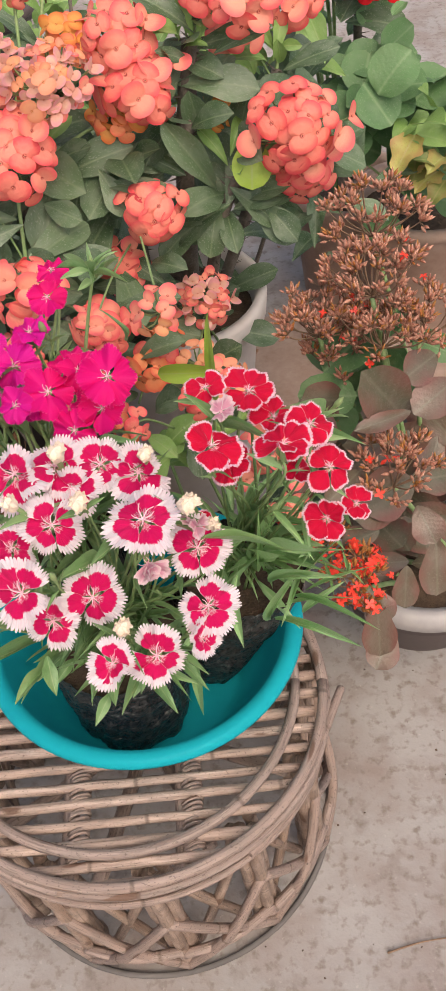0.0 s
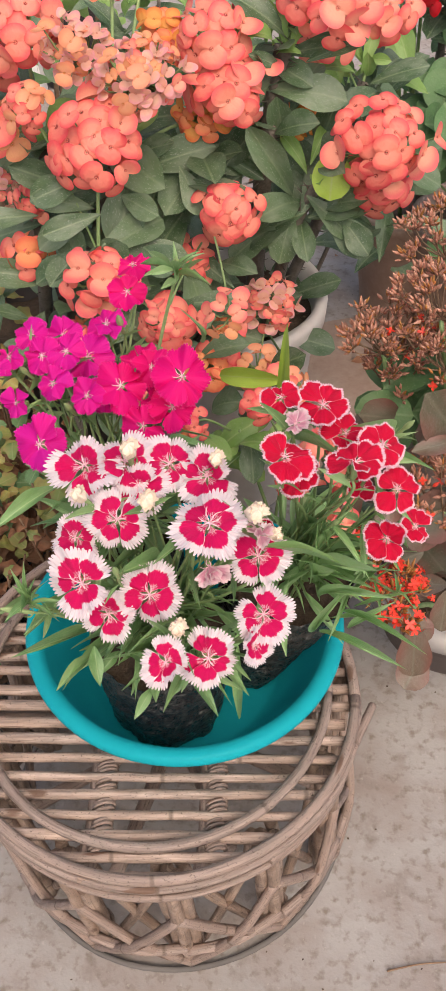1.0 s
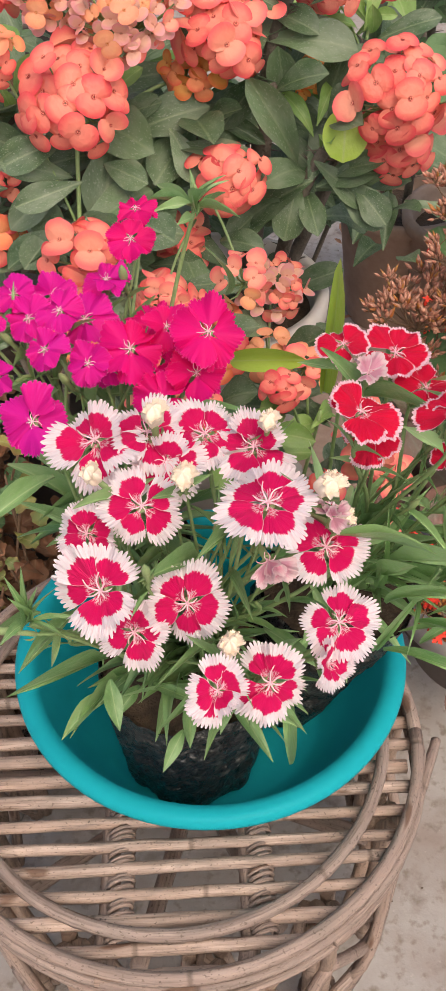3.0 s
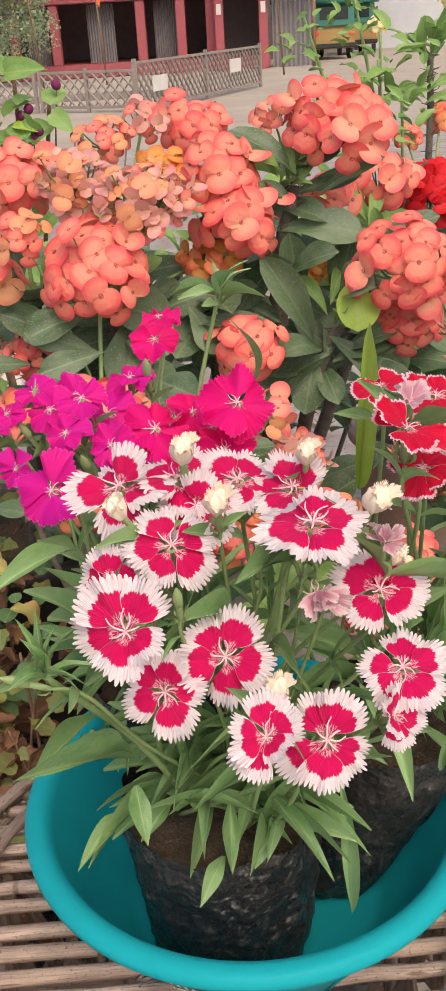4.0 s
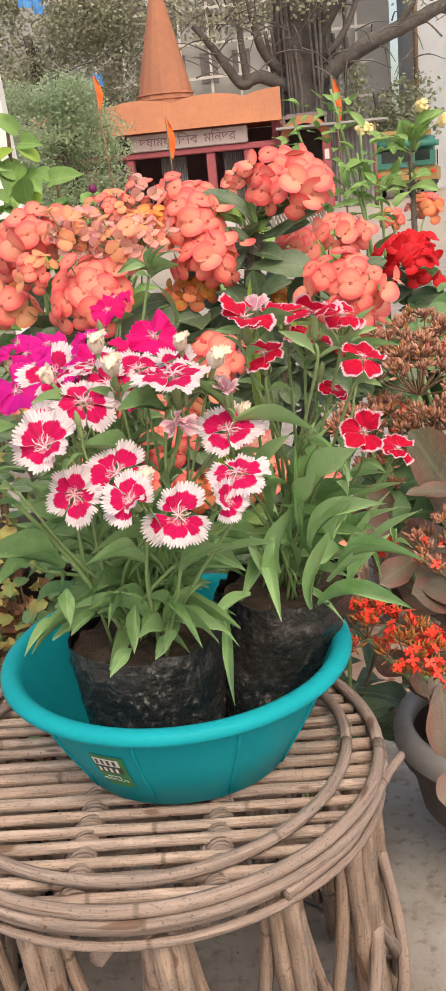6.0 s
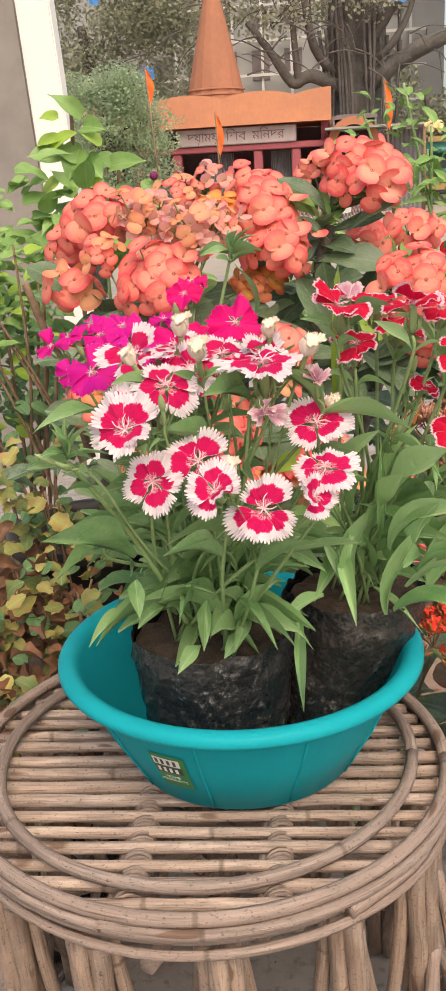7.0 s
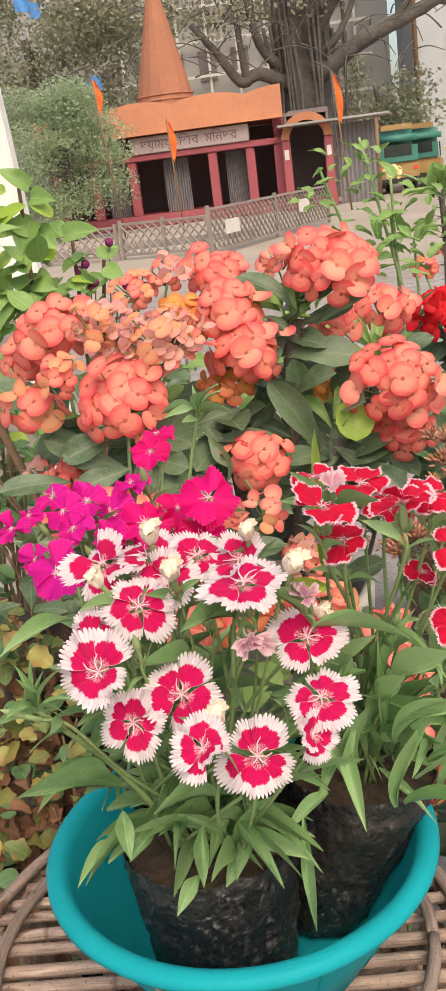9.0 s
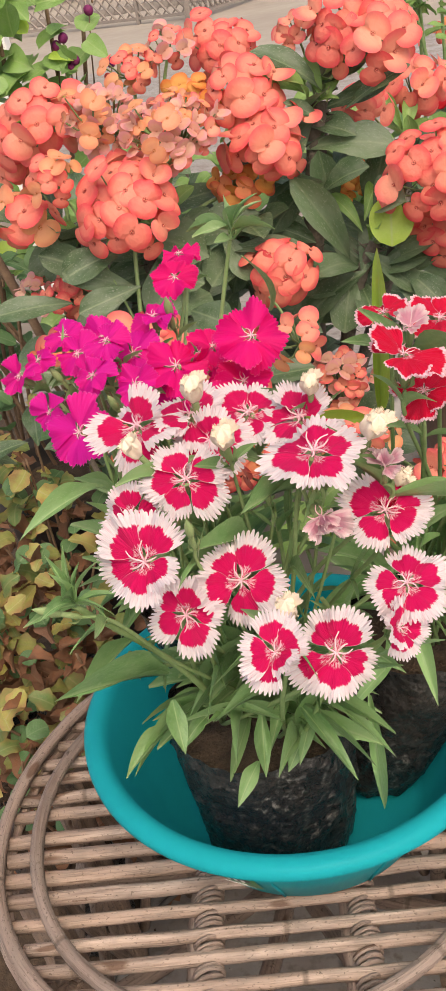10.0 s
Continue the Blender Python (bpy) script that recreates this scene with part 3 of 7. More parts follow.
for u in (-0.04, 0.062):
    half = math.sqrt(0.197 ** 2 - u * u) - 0.006
    V, F = tube([(CX + u + 0.002 * math.sin(k), CY - half + 2 * half * k / 16, TOP - 0.019) for k in range(17)], 0.008, 0.007, 8, 0.1, True, rng)
    binder = part("cross_bar", caned(mesh("cross_bar", V, F, CANE_RING), 8), stool)
    for i in range(-10, 11):
        v = i * 0.0187 + 0.009
        if abs(v) > half - 0.01:
            continue
        for strand in range(3):
            y = v + (strand - 1) * 0.0042 + rng.uniform(-0.0008, 0.0008)
            rad_ = rng.uniform(0.0085, 0.0100)
            pts_ = [stool_pose(u + rad_ * math.cos(q), y + 0.003 * math.cos(q), TOP - 0.014 + rad_ * 0.95 * math.sin(q)) for q in np.linspace(-0.5, math.pi + 0.5, 9)]
            part("cane_tie", caned(mesh("cane_tie", *tube(pts_, 0.0018, 0.0016, 6, 0.1, True, rng), CANE_RING), 6), binder)
for r, z, tr, w in ((0.167, TOP + 0.003, 0.0050, 0.0015), (0.1940, TOP + 0.001, 0.0052, 0.002), (0.1975, TOP - 0.0075, 0.0042, 0.003), (0.1930, TOP - 0.016, 0.0040, 0.003), (0.1970, TOP - 0.024, 0.0036, 0.004)):
    V, F = tube(ring_path(r, z, 72, wob=w), tr, tr, 8, 0.07, True, rng)
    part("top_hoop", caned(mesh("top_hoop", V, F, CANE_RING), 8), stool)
V, F = tube(spline([(CX + 0.12, CY - 0.16, TOP - 0.014), (CX + 0.165, CY - 0.112, TOP - 0.01), (CX + 0.193, CY - 0.05, TOP - 0.006), (CX + 0.213, CY + 0.0, TOP - 0.012)], 8), 0.006, 0.004, 8, 0.1, True, rng)
part("loose_cane_end", caned(mesh("loose_cane_end", V, F, CANE_RING), 8), stool)
# struts under the seat, added to block light and darken the slat gaps
for k in range(5):
    a = math.pi * k / 5 + 0.2
    c, s = math.cos(a) * 0.172, math.sin(a) * 0.172
    V, F = tube(spline([(CX - c, CY - s + 0.01, TOP - 0.045 - 0.012 * (k % 3)), (CX + 0.01, CY + 0.01, TOP - 0.075 - 0.014 * (k % 3)), (CX + c, CY + s + 0.01, TOP - 0.05 - 0.012 * (k % 3))], 6), 0.007, 0.007, 8, 0.12, True, rng)
    part("under_strut", caned(mesh("under_strut", V, F, CANE_RING), 8), stool)
# legs, braces and foot hoop
LEG_R, FOOT_R, LEGS = 0.180, 0.196, 12
for i in range(LEGS):
    a = 2 * math.pi * (i + 0.35) / LEGS
    top = Vector((CX + LEG_R * math.cos(a), CY + LEG_R * math.sin(a), TOP - 0.03))
    low = Vector((CX + FOOT_R * math.cos(a), CY + LOW_DY + FOOT_R * math.sin(a), 0.004))
    leg = None
    for q in range(4):
        off = Vector((math.cos(q * 1.57 + a), math.sin(q * 1.57 + a), 0)) * 0.0085
        off2 = off * rng.uniform(0.8, 1.25)
        ln = (low - top).length * rng.uniform(0.96, 1.0)
        r = rng.uniform(0.0065, 0.0085)
        V, F = tube([(ln * k / 10, rng.uniform(-0.0008, 0.0008), rng.uniform(-0.0008, 0.0008)) for k in range(11)], r, r * rng.uniform(0.95, 1.15), 8, 0.16, True, rng)
        d = (low + off2 - top - off).normalized()
        y = d.orthogonal().normalized()
        m = Matrix((d, y, d.cross(y))).transposed().to_4x4()
        m.translation = top + off
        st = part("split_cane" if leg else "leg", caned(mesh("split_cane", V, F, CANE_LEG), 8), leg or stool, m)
        leg = leg or st
    a2 = a + 2 * math.pi / LEGS
    for s in (0, 1):
        p0 = Vector((CX + (FOOT_R + 0.014) * math.cos(a if s else a2), CY + LOW_DY * 0.9 + (FOOT_R + 0.014) * math.sin(a if s else a2), 0.045))
        p1 = Vector((CX + (LEG_R + 0.017) * math.cos(a2 if s else a), CY + LOW_DY * 0.35 + (LEG_R + 0.017) * math.sin(a2 if s else a), 0.235))
        am = (a + a2) / 2
        pm = (p0 + p1) / 2 + Vector((math.cos(am), math.sin(am), 0)) * (0.008 + 0.006 * s)
        V, F = tube(spline([p0, pm, p1], 6), 0.0062, 0.0055, 7, 0.1, True, rng)
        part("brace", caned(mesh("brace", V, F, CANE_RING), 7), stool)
    am = (a + a2) / 2
    for z, bow in ((0.10, 0.01), ):
        p0 = Vector((CX + (FOOT_R + 0.012) * math.cos(a), CY + LOW_DY * 0.75 + (FOOT_R + 0.012) * math.sin(a), z))
        p1 = Vector((CX + (FOOT_R + 0.012) * math.cos(a2), CY + LOW_DY * 0.75 + (FOOT_R + 0.012) * math.sin(a2), z + 0.01))
        V, F = tube(spline([p0, (p0 + p1) / 2 + Vector((math.cos(am), math.sin(am), 0.3)) * bow, p1], 6), 0.0058, 0.0058, 7, 0.1, True, rng)
        part("cross_cane", caned(mesh("cross_cane", V, F, CANE_RING), 7), stool)
    for s in (-1, 1):
        b0 = am + s * 0.20
        pts_ = [(CX + (LEG_R - 0.008) * math.cos(b0), CY + LOW_DY * 0.1 + (LEG_R - 0.008) * math.sin(b0), TOP - 0.03), (CX + (LEG_R - 0.004) * math.cos(am + s * 0.12), CY + LOW_DY * 0.4 + (LEG_R - 0.004) * math.sin(am + s * 0.12), 0.24), (CX + (FOOT_R - 0.012) * math.cos(am - s * 0.16), CY + LOW_DY * 0.8 + (FOOT_R - 0.012) * math.sin(am - s * 0.16), 0.06)]
        V, F = tube(spline(pts_, 6), 0.0062, 0.0056, 7, 0.1, True, rng)
        part("bent_cane", caned(mesh("bent_cane", V, F, CANE_LEG), 7), stool)
    V, F = tube([(low.x + 0.016 * math.cos(k), low.y * 0 + (CY + LOW_DY * 0.8 + (FOOT_R - 0.002) * math.sin(a)) + 0.016 * math.sin(k), 0.09 + 0.003 * math.sin(k * 2)) for k in np.linspace(0, 6.28, 13)], 0.003, 0.003, 6)
    part("leg_tie", caned(mesh("leg_tie", V, F, CANE_RING), 6), stool)
V, F = tube(ring_path(0.212, 0.005, 72, dy=LOW_DY, wob=0.002), 0.0036, 0.0036, 8, 0.08, True, rng)
part("foot_hoop", mesh("foot_hoop", V, F, TRUNK), stool, None, "thin dark foot hoop")

# ---- teal basin with a paper label ----
BX, BY, BZ = -0.123, 0.528, TOP - 0.001
basin = thing("basin", (BX, BY, BZ), "teal plastic basin with a rolled rim on the stool", "basin")
profile = [(0.0, 0.004), (0.080, 0.004), (0.088, 0.008), (0.112, 0.05), (0.1285, 0.090), (0.1315, 0.0955), (0.136, 0.0975), (0.1420, 0.0970), (0.1455, 0.0935), (0.1458, 0.0895), (0.1440, 0.0870), (0.1400, 0.0865), (0.1345, 0.0860), (0.1318, 0.0835), (0.1295, 0.079), (0.115, 0.046), (0.0905, 0.002), (0.086, 0.0), (0.0, 0.0)]
part("bowl", mesh("bowl", *lathe(profile, 96, (BX, BY, BZ)), TEAL), basin)
for k in range(10):
    a = radians(-62 + k * 36)
    V, F = tube([(BX + r * math.cos(a), BY + r * math.sin(a), BZ + z) for r, z in ((0.0925, 0.005), (0.103, 0.024), (0.1152, 0.046), (0.1225, 0.062), (0.1292, 0.078))], 0.0012, 0.0012, 6)
    part("moulded_rib", mesh("moulded_rib", V, F, TEAL), basin)


def bowl_r(z):
    return 0.0905 + 0.0245 * (z - 0.002) / 0.044 if z < 0.046 else 0.115 + 0.0145 * (z - 0.046) / 0.033


def on_bowl(a0, a1, z0, z1, off, n=8):
    V, F = [], []
    for i in range(n + 1):
        a = radians(a0 + (a1 - a0) * i / n)
        for j in range(4):
            z = z0 + (z1 - z0) * j / 3
            r = bowl_r(z) + off + 0.0006
            V.append((BX + r * math.cos(a), BY + r * math.sin(a), BZ + z))
    for i in range(n):
        for j in range(3):
            F.append((i * 4 + j, i * 4 + 4 + j, i * 4 + 5 + j, i * 4 + 1 + j))
    return V, F


LA0, LA1 = 243.5, 257.0
label_part = part("label", mesh("label", *on_bowl(LA0, LA1, 0.026, 0.064, 0.0006), LABEL_G), basin, None, "green paper label with white and black blocks")
part("white_block", mesh("white_block", *on_bowl(LA0 + 1, LA1 - 2, 0.0525, 0.0605, 0.0010), LABEL_W), label_part)
part("black_block", mesh("black_block", *on_bowl(LA0 + 1.2, LA1 - 1.6, 0.0440, 0.0518, 0.0010), LABEL_K), label_part)
for j in range(4):
    a = LA0 + 1.9 + j * 2.35
    part("letter_bar", mesh("letter_bar", *on_bowl(a, a + 1.2, 0.0538, 0.0592, 0.0013, 2), LABEL_K), label_part)
    part("letter_bar", mesh("letter_bar", *on_bowl(a, a + 1.2, 0.0454, 0.0504, 0.0013, 2), LABEL_W), label_part)


def lettering(name, words, mat, size, m, parent):
    c = bpy.data.curves.new(name, "FONT")
    c.body, c.size, c.align_x, c.align_y, c.extrude = words, size, "CENTER", "CENTER", 0.00005
    tmp = new(name, c)
    me = bpy.data.meshes.new_from_object(tmp.evaluated_get(bpy.context.evaluated_depsgraph_get()))
    bpy.data.objects.remove(tmp)
    me.materials.clear()
    me.materials.append(mat)
    return part(name, me, parent, m)


for words, z in (("HOME", 0.0395), ("PRODUCTS", 0.0355)):
    a = radians((LA0 + LA1) / 2)
    r = bowl_r(z) + 0.0021
    outward = Vector((math.cos(a) * 0.92, math.sin(a) * 0.92, -0.46)).normalized()
    x = Vector((-math.sin(a), math.cos(a), 0))
    m = Matrix((x, outward.cross(x), outward)).transposed().to_4x4()
    m.translation = (BX + r * math.cos(a), BY + r * math.sin(a), BZ + z)
    lettering("printed_words", words, LABEL_W, 0.0042, m, label_part)

# ---- nursery bags ----
def nursery_bag(at, r, h, label, seed, lean=(0, 0), taper=0.85):
    rng = random.Random(seed)
    bag = thing("nursery_bag", at, label, "plant bag", "nursery bags")
    V, F = [], []
    n, rows = 80, 26
    for j in range(rows + 1):
        s = j / rows
        for i in range(n):
            a = 2 * math.pi * i / n
            q = Vector((math.cos(a) * 2.2, math.sin(a) * 2.2, s * 3 + seed * 7))
            crumple = 0.06 * noise.noise(q) + 0.05 * noise.noise(q * 2.6) + 0.03 * noise.noise(q * 6.0) + 0.018 * abs(math.sin(a * 9 + seed + 3 * noise.noise(q)))
            rr = r * (taper + (1 - taper) * min(1, s * 1.25) + crumple) * (0.86 if j == 0 else 1)
            z = h * s + (0.006 * noise.noise(Vector((a * 2, seed, 0))) + 0.004 * noise.noise(Vector((a * 6, seed, 3)))) * (s ** 3)
            V.append((at[0] + rr * math.cos(a) + lean[0] * s, at[1] + rr * math.sin(a) + lean[1] * s, at[2] + z))
    for j in range(rows):
        for i in range(n):
            k = (i + 1) % n
            F.append((j * n + i, j * n + k, j * n + n + k, j * n + n + i))
    F.append(tuple(range(n))[::-1])
    part("sleeve", mesh("sleeve", V, F, POLY), bag)
    V, F = [(at[0] + lean[0], at[1] + lean[1], at[2] + h * 0.94)], []
    for j in range(1, 7):
        for i in range(n):
            a = 2 * math.pi * i / n
            rr = r * 0.965 * j / 6
            V.append((at[0] + lean[0] + rr * math.cos(a), at[1] + lean[1] + rr * math.sin(a), at[2] + h * 0.92 + 0.005 * noise.noise(Vector((rr * 90 * math.cos(a), rr * 90 * math.sin(a), seed)))))
    for i in range(n):
        F.append((0, 1 + i, 1 + (i + 1) % n))
    for j in range(5):
        for i in range(n):
            k = (i + 1) % n
            F.append((1 + j * n + i, 1 + j * n + n + i, 1 + j * n + n + k, 1 + j * n + k))
    part("soil", mesh("soil", V, F, SOIL), bag, None, "dark crumbly potting soil")
    return bag


FLOOR_IN = BZ + 0.0042
nursery_bag((-0.138, 0.494, FLOOR_IN), 0.060, 0.126, "black polythene nursery bag of soil in the basin", 1, (-0.001, -0.006), 0.82)
nursery_bag((-0.070, 0.548, FLOOR_IN), 0.057, 0.132, "crumpled black polythene nursery bag against the basin rim", 2, (0.042, 0.006), 0.62)
nursery_bag((-0.155, 0.577, FLOOR_IN), 0.045, 0.132, "narrow black polythene nursery bag at the basin's back", 3, (-0.03, 0.02), 0.64)

# ---- dianthus plants ----
def petal_meshes(name, mat, n, spread, teeth, depth, seed):
    """Fan-shaped petals with a fringe of rounded teeth, dished and waved."""
    out = []
    for q in range(n):
        rng = random.Random(seed + q)
        V, F = [], []
        per = 4
        arc = teeth * per
        rings = (0.0, 0.12, 0.25, 0.38, 0.51, 0.63, 0.74, 0.83, 0.9, 1.0)
        cuts = [rng.uniform(0.45, 1.0) for _ in range(teeth + 1)]
        longs = [rng.uniform(-0.25, 0.35) for _ in range(teeth + 1)]
        ph = rng.random() * 6
        dish, wav = rng.uniform(-0.02, 0.24), rng.uniform(0.04, 0.11) * (2.4 if mat in (PETAL_MAGENTA, PETAL_PURPLE) else 1.0)
        notch = rng.uniform(-0.5, 0.5)
        for i, s in enumerate(rings):
            wide = spread * (0.34 + 0.66 * min(1.0, s / 0.55) ** 0.9)
            for k in range(arc + 1):
                u = k / arc * 2 - 1
                edge = 1.0 - 0.15 * u * u - 0.09 * u ** 6 - 0.05 * math.exp(-((u - notch) / 0.12) ** 2) + 0.02 * math.sin(u * 8 + ph)
                w = (k % per) / per
                tooth = math.sin(math.pi * w) ** 0.7 if k % per else 0.0
                if i == len(rings) - 1:
                    edge += depth * (tooth * (1 + longs[k // per]) - cuts[(k + per // 2) // per] * (1 - tooth)) * 0.5
                r = 0.05 + (edge - 0.05) * s
                a = u * wide
                z = dish * s - 0.2 * s * s + wav * math.sin(u * 4.5 + ph) * s * s + 0.05 * math.sin(u * 10 + 2 * ph) * s ** 3 + 0.03 * u * u * s + 0.016 * math.sin(k * math.pi / per * 2) * s ** 5
                V.append((r * math.sin(a), r * math.cos(a), z))
        for i in range(len(rings) - 1):
            for k in range(arc):
                a = i * (arc + 1) + k
                F.append((a, a + arc + 1, a + arc + 2, a + 1))
        me = mesh(name, V, F, mat)
        layer = me.uv_layers.new(name="petal")
        for lp in me.loops:
            i, k = divmod(lp.vertex_index, arc + 1)
            layer.data[lp.index].uv = (k / arc * 2 - 1, rings[i])
        out.append(me)
    return out


WHITE_PETALS = petal_meshes("petal", PETAL_WHITE, 12, 0.72, 14, 0.15, 11)
RED_PETALS = petal_meshes("petal", PETAL_RED, 10, 0.74, 16, 0.07, 31)
MAGENTA_PETALS = petal_meshes("petal", PETAL_MAGENTA, 8, 0.80, 14, 0.085, 51)
PURPLE_PETALS = petal_meshes("petal", PETAL_PURPLE, 8, 0.80, 14, 0.085, 61)
FADED_PETALS = petal_meshes("petal", FADED, 4, 0.55, 13, 0.06, 71)


def calyx_mesh():
    V, F = lathe([(0.0, -1.0), (0.09, -0.98), (0.13, -0.8), (0.14, -0.4), (0.13, -0.1), (0.16, 0.0), (0.05, -0.02)], 10)
    for k in range(4):
        a = k * math.pi / 2
        sep = leaf_mesh("bractlet", CALYX, lance, 0.1, 0.3, 0, 5, 2)
        m = Matrix.Translation((0.1 * math.cos(a), 0.1 * math.sin(a), -0.95)) @ aim((0, 0, 0), (0.35 * math.cos(a), 0.35 * math.sin(a), 1), (math.cos(a), math.sin(a), 0), 0.16, 0.6, 0.6)
        V, F = join((V, F), ([m @ v.co for v in sep.vertices], [tuple(p.vertices) for p in sep.polygons]))
        bpy.data.meshes.remove(sep)
    return mesh("calyx", V, F, CALYX)


def stamen_mesh():
    """Pale styles that curl out from the throat along the petals."""
    rng = random.Random(8)
    pieces = []
    for k in range(7):
        a = k * 0.9 + rng.random() * 0.4
        c, s = math.cos(a), math.sin(a)
        L = rng.uniform(0.2, 0.46)
        bend = rng.uniform(-0.35, 0.35)
        tip = (L * math.cos(a + bend), L * math.sin(a + bend), 0.13 + 0.06 * rng.random())
        pieces.append(tube(spline([(0, 0, -0.02), (0.14 * L * c, 0.14 * L * s, 0.13), (0.6 * L * c, 0.6 * L * s, 0.16 + 0.08 * rng.random()), tip], 4), 0.026, 0.013, 5))
    return mesh("stamen", *join(*pieces), STAMEN)


CALYX_MESH, STAMEN_MESH = calyx_mesh(), stamen_mesh()


def facing(el, az):
    e, a = radians(el), radians(az)
    return Vector((math.sin(a) * math.cos(e), -math.cos(a) * math.cos(e), math.sin(e)))


def bloom(plant, at, r, el, az, petals, rng, lift=0.0, count=5, name="flower", swell=1.03):
    n = facing(el, az)
    x = n.orthogonal().normalized()
    m = Matrix((x, n.cross(x), n)).transposed().to_4x4()
    m.translation = Vector(at)
    m = m @ Matrix.Rotation(rng.random() * 6.3, 4, "Z") @ Matrix.Scale(r * swell, 4)
    flower = part(name, CALYX_MESH, plant, m @ Matrix.Scale(0.9, 4))
    for k in range(count):
        tilt = lift + rng.uniform(-0.28, 0.36) + (0.75 if rng.random() < 0.1 else 0.0)
        pm = m @ Matrix.Rotation(k * 2 * math.pi / 5 + rng.uniform(-0.24, 0.24), 4, "Z") @ Matrix.Translation((0, 0, 0.012 * (k % 2))) @ Matrix.Rotation(tilt, 4, "X") @ Matrix.Rotation(rng.uniform(-0.25, 0.25), 4, "Y") @ Matrix.Scale(rng.uniform(0.86, 1.08), 4) @ Matrix.Scale(rng.uniform(0.85, 1.08), 4, (1, 0, 0))
        part("petal", rng.choice(petals), flower, pm)
    part("stamen", STAMEN_MESH, flower, m @ Matrix.Scale(0.9, 4) if swell > 1 else m @ Matrix.Scale(0.7, 4))
    return Vector(at) - n * r * 0.88, n


def bud_mesh(mat, name):
    return mesh(name, *lathe([(0.0, -0.1), (0.13, 0.0), (0.19, 0.3), (0.17, 0.65), (0.07, 0.95), (0.0, 1.1)], 10), mat)


def withered_mesh():
    """A spent bloom: its petals rolled up into a soft ribbed bud with a frayed tip."""
    rng = random.Random(19)
    V, F = lathe([(0.0, 0.0), (0.13, 0.03), (0.22, 0.14), (0.29, 0.30), (0.32, 0.46), (0.30, 0.62), (0.23, 0.75), (0.12, 0.82), (0.0, 0.84)], 30)
    out = []
    for x, y, z in V:
        a = math.atan2(y, x)
        k = 1 + 0.13 * math.cos(5 * a + 2.2 * z) + 0.07 * math.sin(9 * a - 3 * z) + 0.10 * noise.noise(Vector((x * 5, y * 5, z * 4)))
        out.append((x * k + 0.05 * z * z, y * k, z + 0.06 * z * math.sin(4 * a + 1)))
    pieces = [(out, F)]
    for k in range(5):
        src = rng.choice(WHITE_PETALS)
        m = Matrix.Translation((0.03, 0, 0.10)) @ Matrix.Rotation(k * 1.26 + rng.uniform(-0.3, 0.3), 4, "Z") @ Matrix.Rotation(rng.uniform(1.05, 1.32), 4, "X") @ Matrix.Scale(rng.uniform(0.75, 0.92), 4) @ Matrix.Scale(0.55, 4, (1, 0, 0))
        pieces.append(([m @ v.co for v in src.vertices], [tuple(p.vertices) for p in src.polygons]))
    return mesh("withered_bud", *join(*pieces), CREAM)


BUD_CREAM, BUD_GREEN = withered_mesh(), bud_mesh(CALYX, "green_bud")


def stalk(plant, root, top, n, rng, nodes=3, leaf_len=0.062, thick=0.0014, meshes=None):
    root, top = Vector(root), Vector(top)
    side = Vector((rng.uniform(-1, 1), rng.uniform(-1, 1), 0)) * 0.012
    mid = root.lerp(top, 0.55) + side
    path = spline([root, mid, top - n * 0.018, top], 7)
    part("stem", mesh("stem", *tube(path, thick * 1.05, thick * 0.8, 7, 0.05, True, rng), STEM), plant)
    for k in range(nodes):
        i = int(len(path) * (0.14 + 0.56 * k / max(nodes - 1, 1)))
        i = min(i, len(path) - 2)
        d = (path[i + 1] - path[i]).normalized()
        x = d.orthogonal().normalized()
        q = Matrix.Rotation(rng.random() * 6.3, 3, d)
        for s in (-1, 1):
            L = leaf_len * rng.uniform(0.7, 1.2) * (1 - 0.24 * k)
            out = (q @ x) * s + d * rng.uniform(0.5, 1.2) + Vector((0, 0, rng.uniform(-0.5, 0.1)))
            leaf(plant, meshes or DIANTHUS_LEAVES, path[i], path[i] + out.normalized() * L, L * rng.uniform(0.085, 0.125), (0, -0.3, 1), rng)


def rosette(plant, at, spread, count, rng, lo=0.04, hi=0.075, meshes=None, slim=1.0):
    for k in range(count):
        a = rng.random() * 6.3
        L = rng.uniform(lo, hi)
        base = Vector(at) + Vector((math.cos(a), math.sin(a), 0)) * spread * rng.random() + Vector((0, 0, rng.uniform(0, 0.03)))
        el = rng.uniform(-0.2, 1.0)
        leaf(plant, meshes or DIANTHUS_LEAVES, base, base + Vector((math.cos(a) * math.cos(el), math.sin(a) * math.cos(el), math.sin(el))) * L, L * slim * rng.uniform(0.125, 0.19), (0, -0.2, 1), rng)


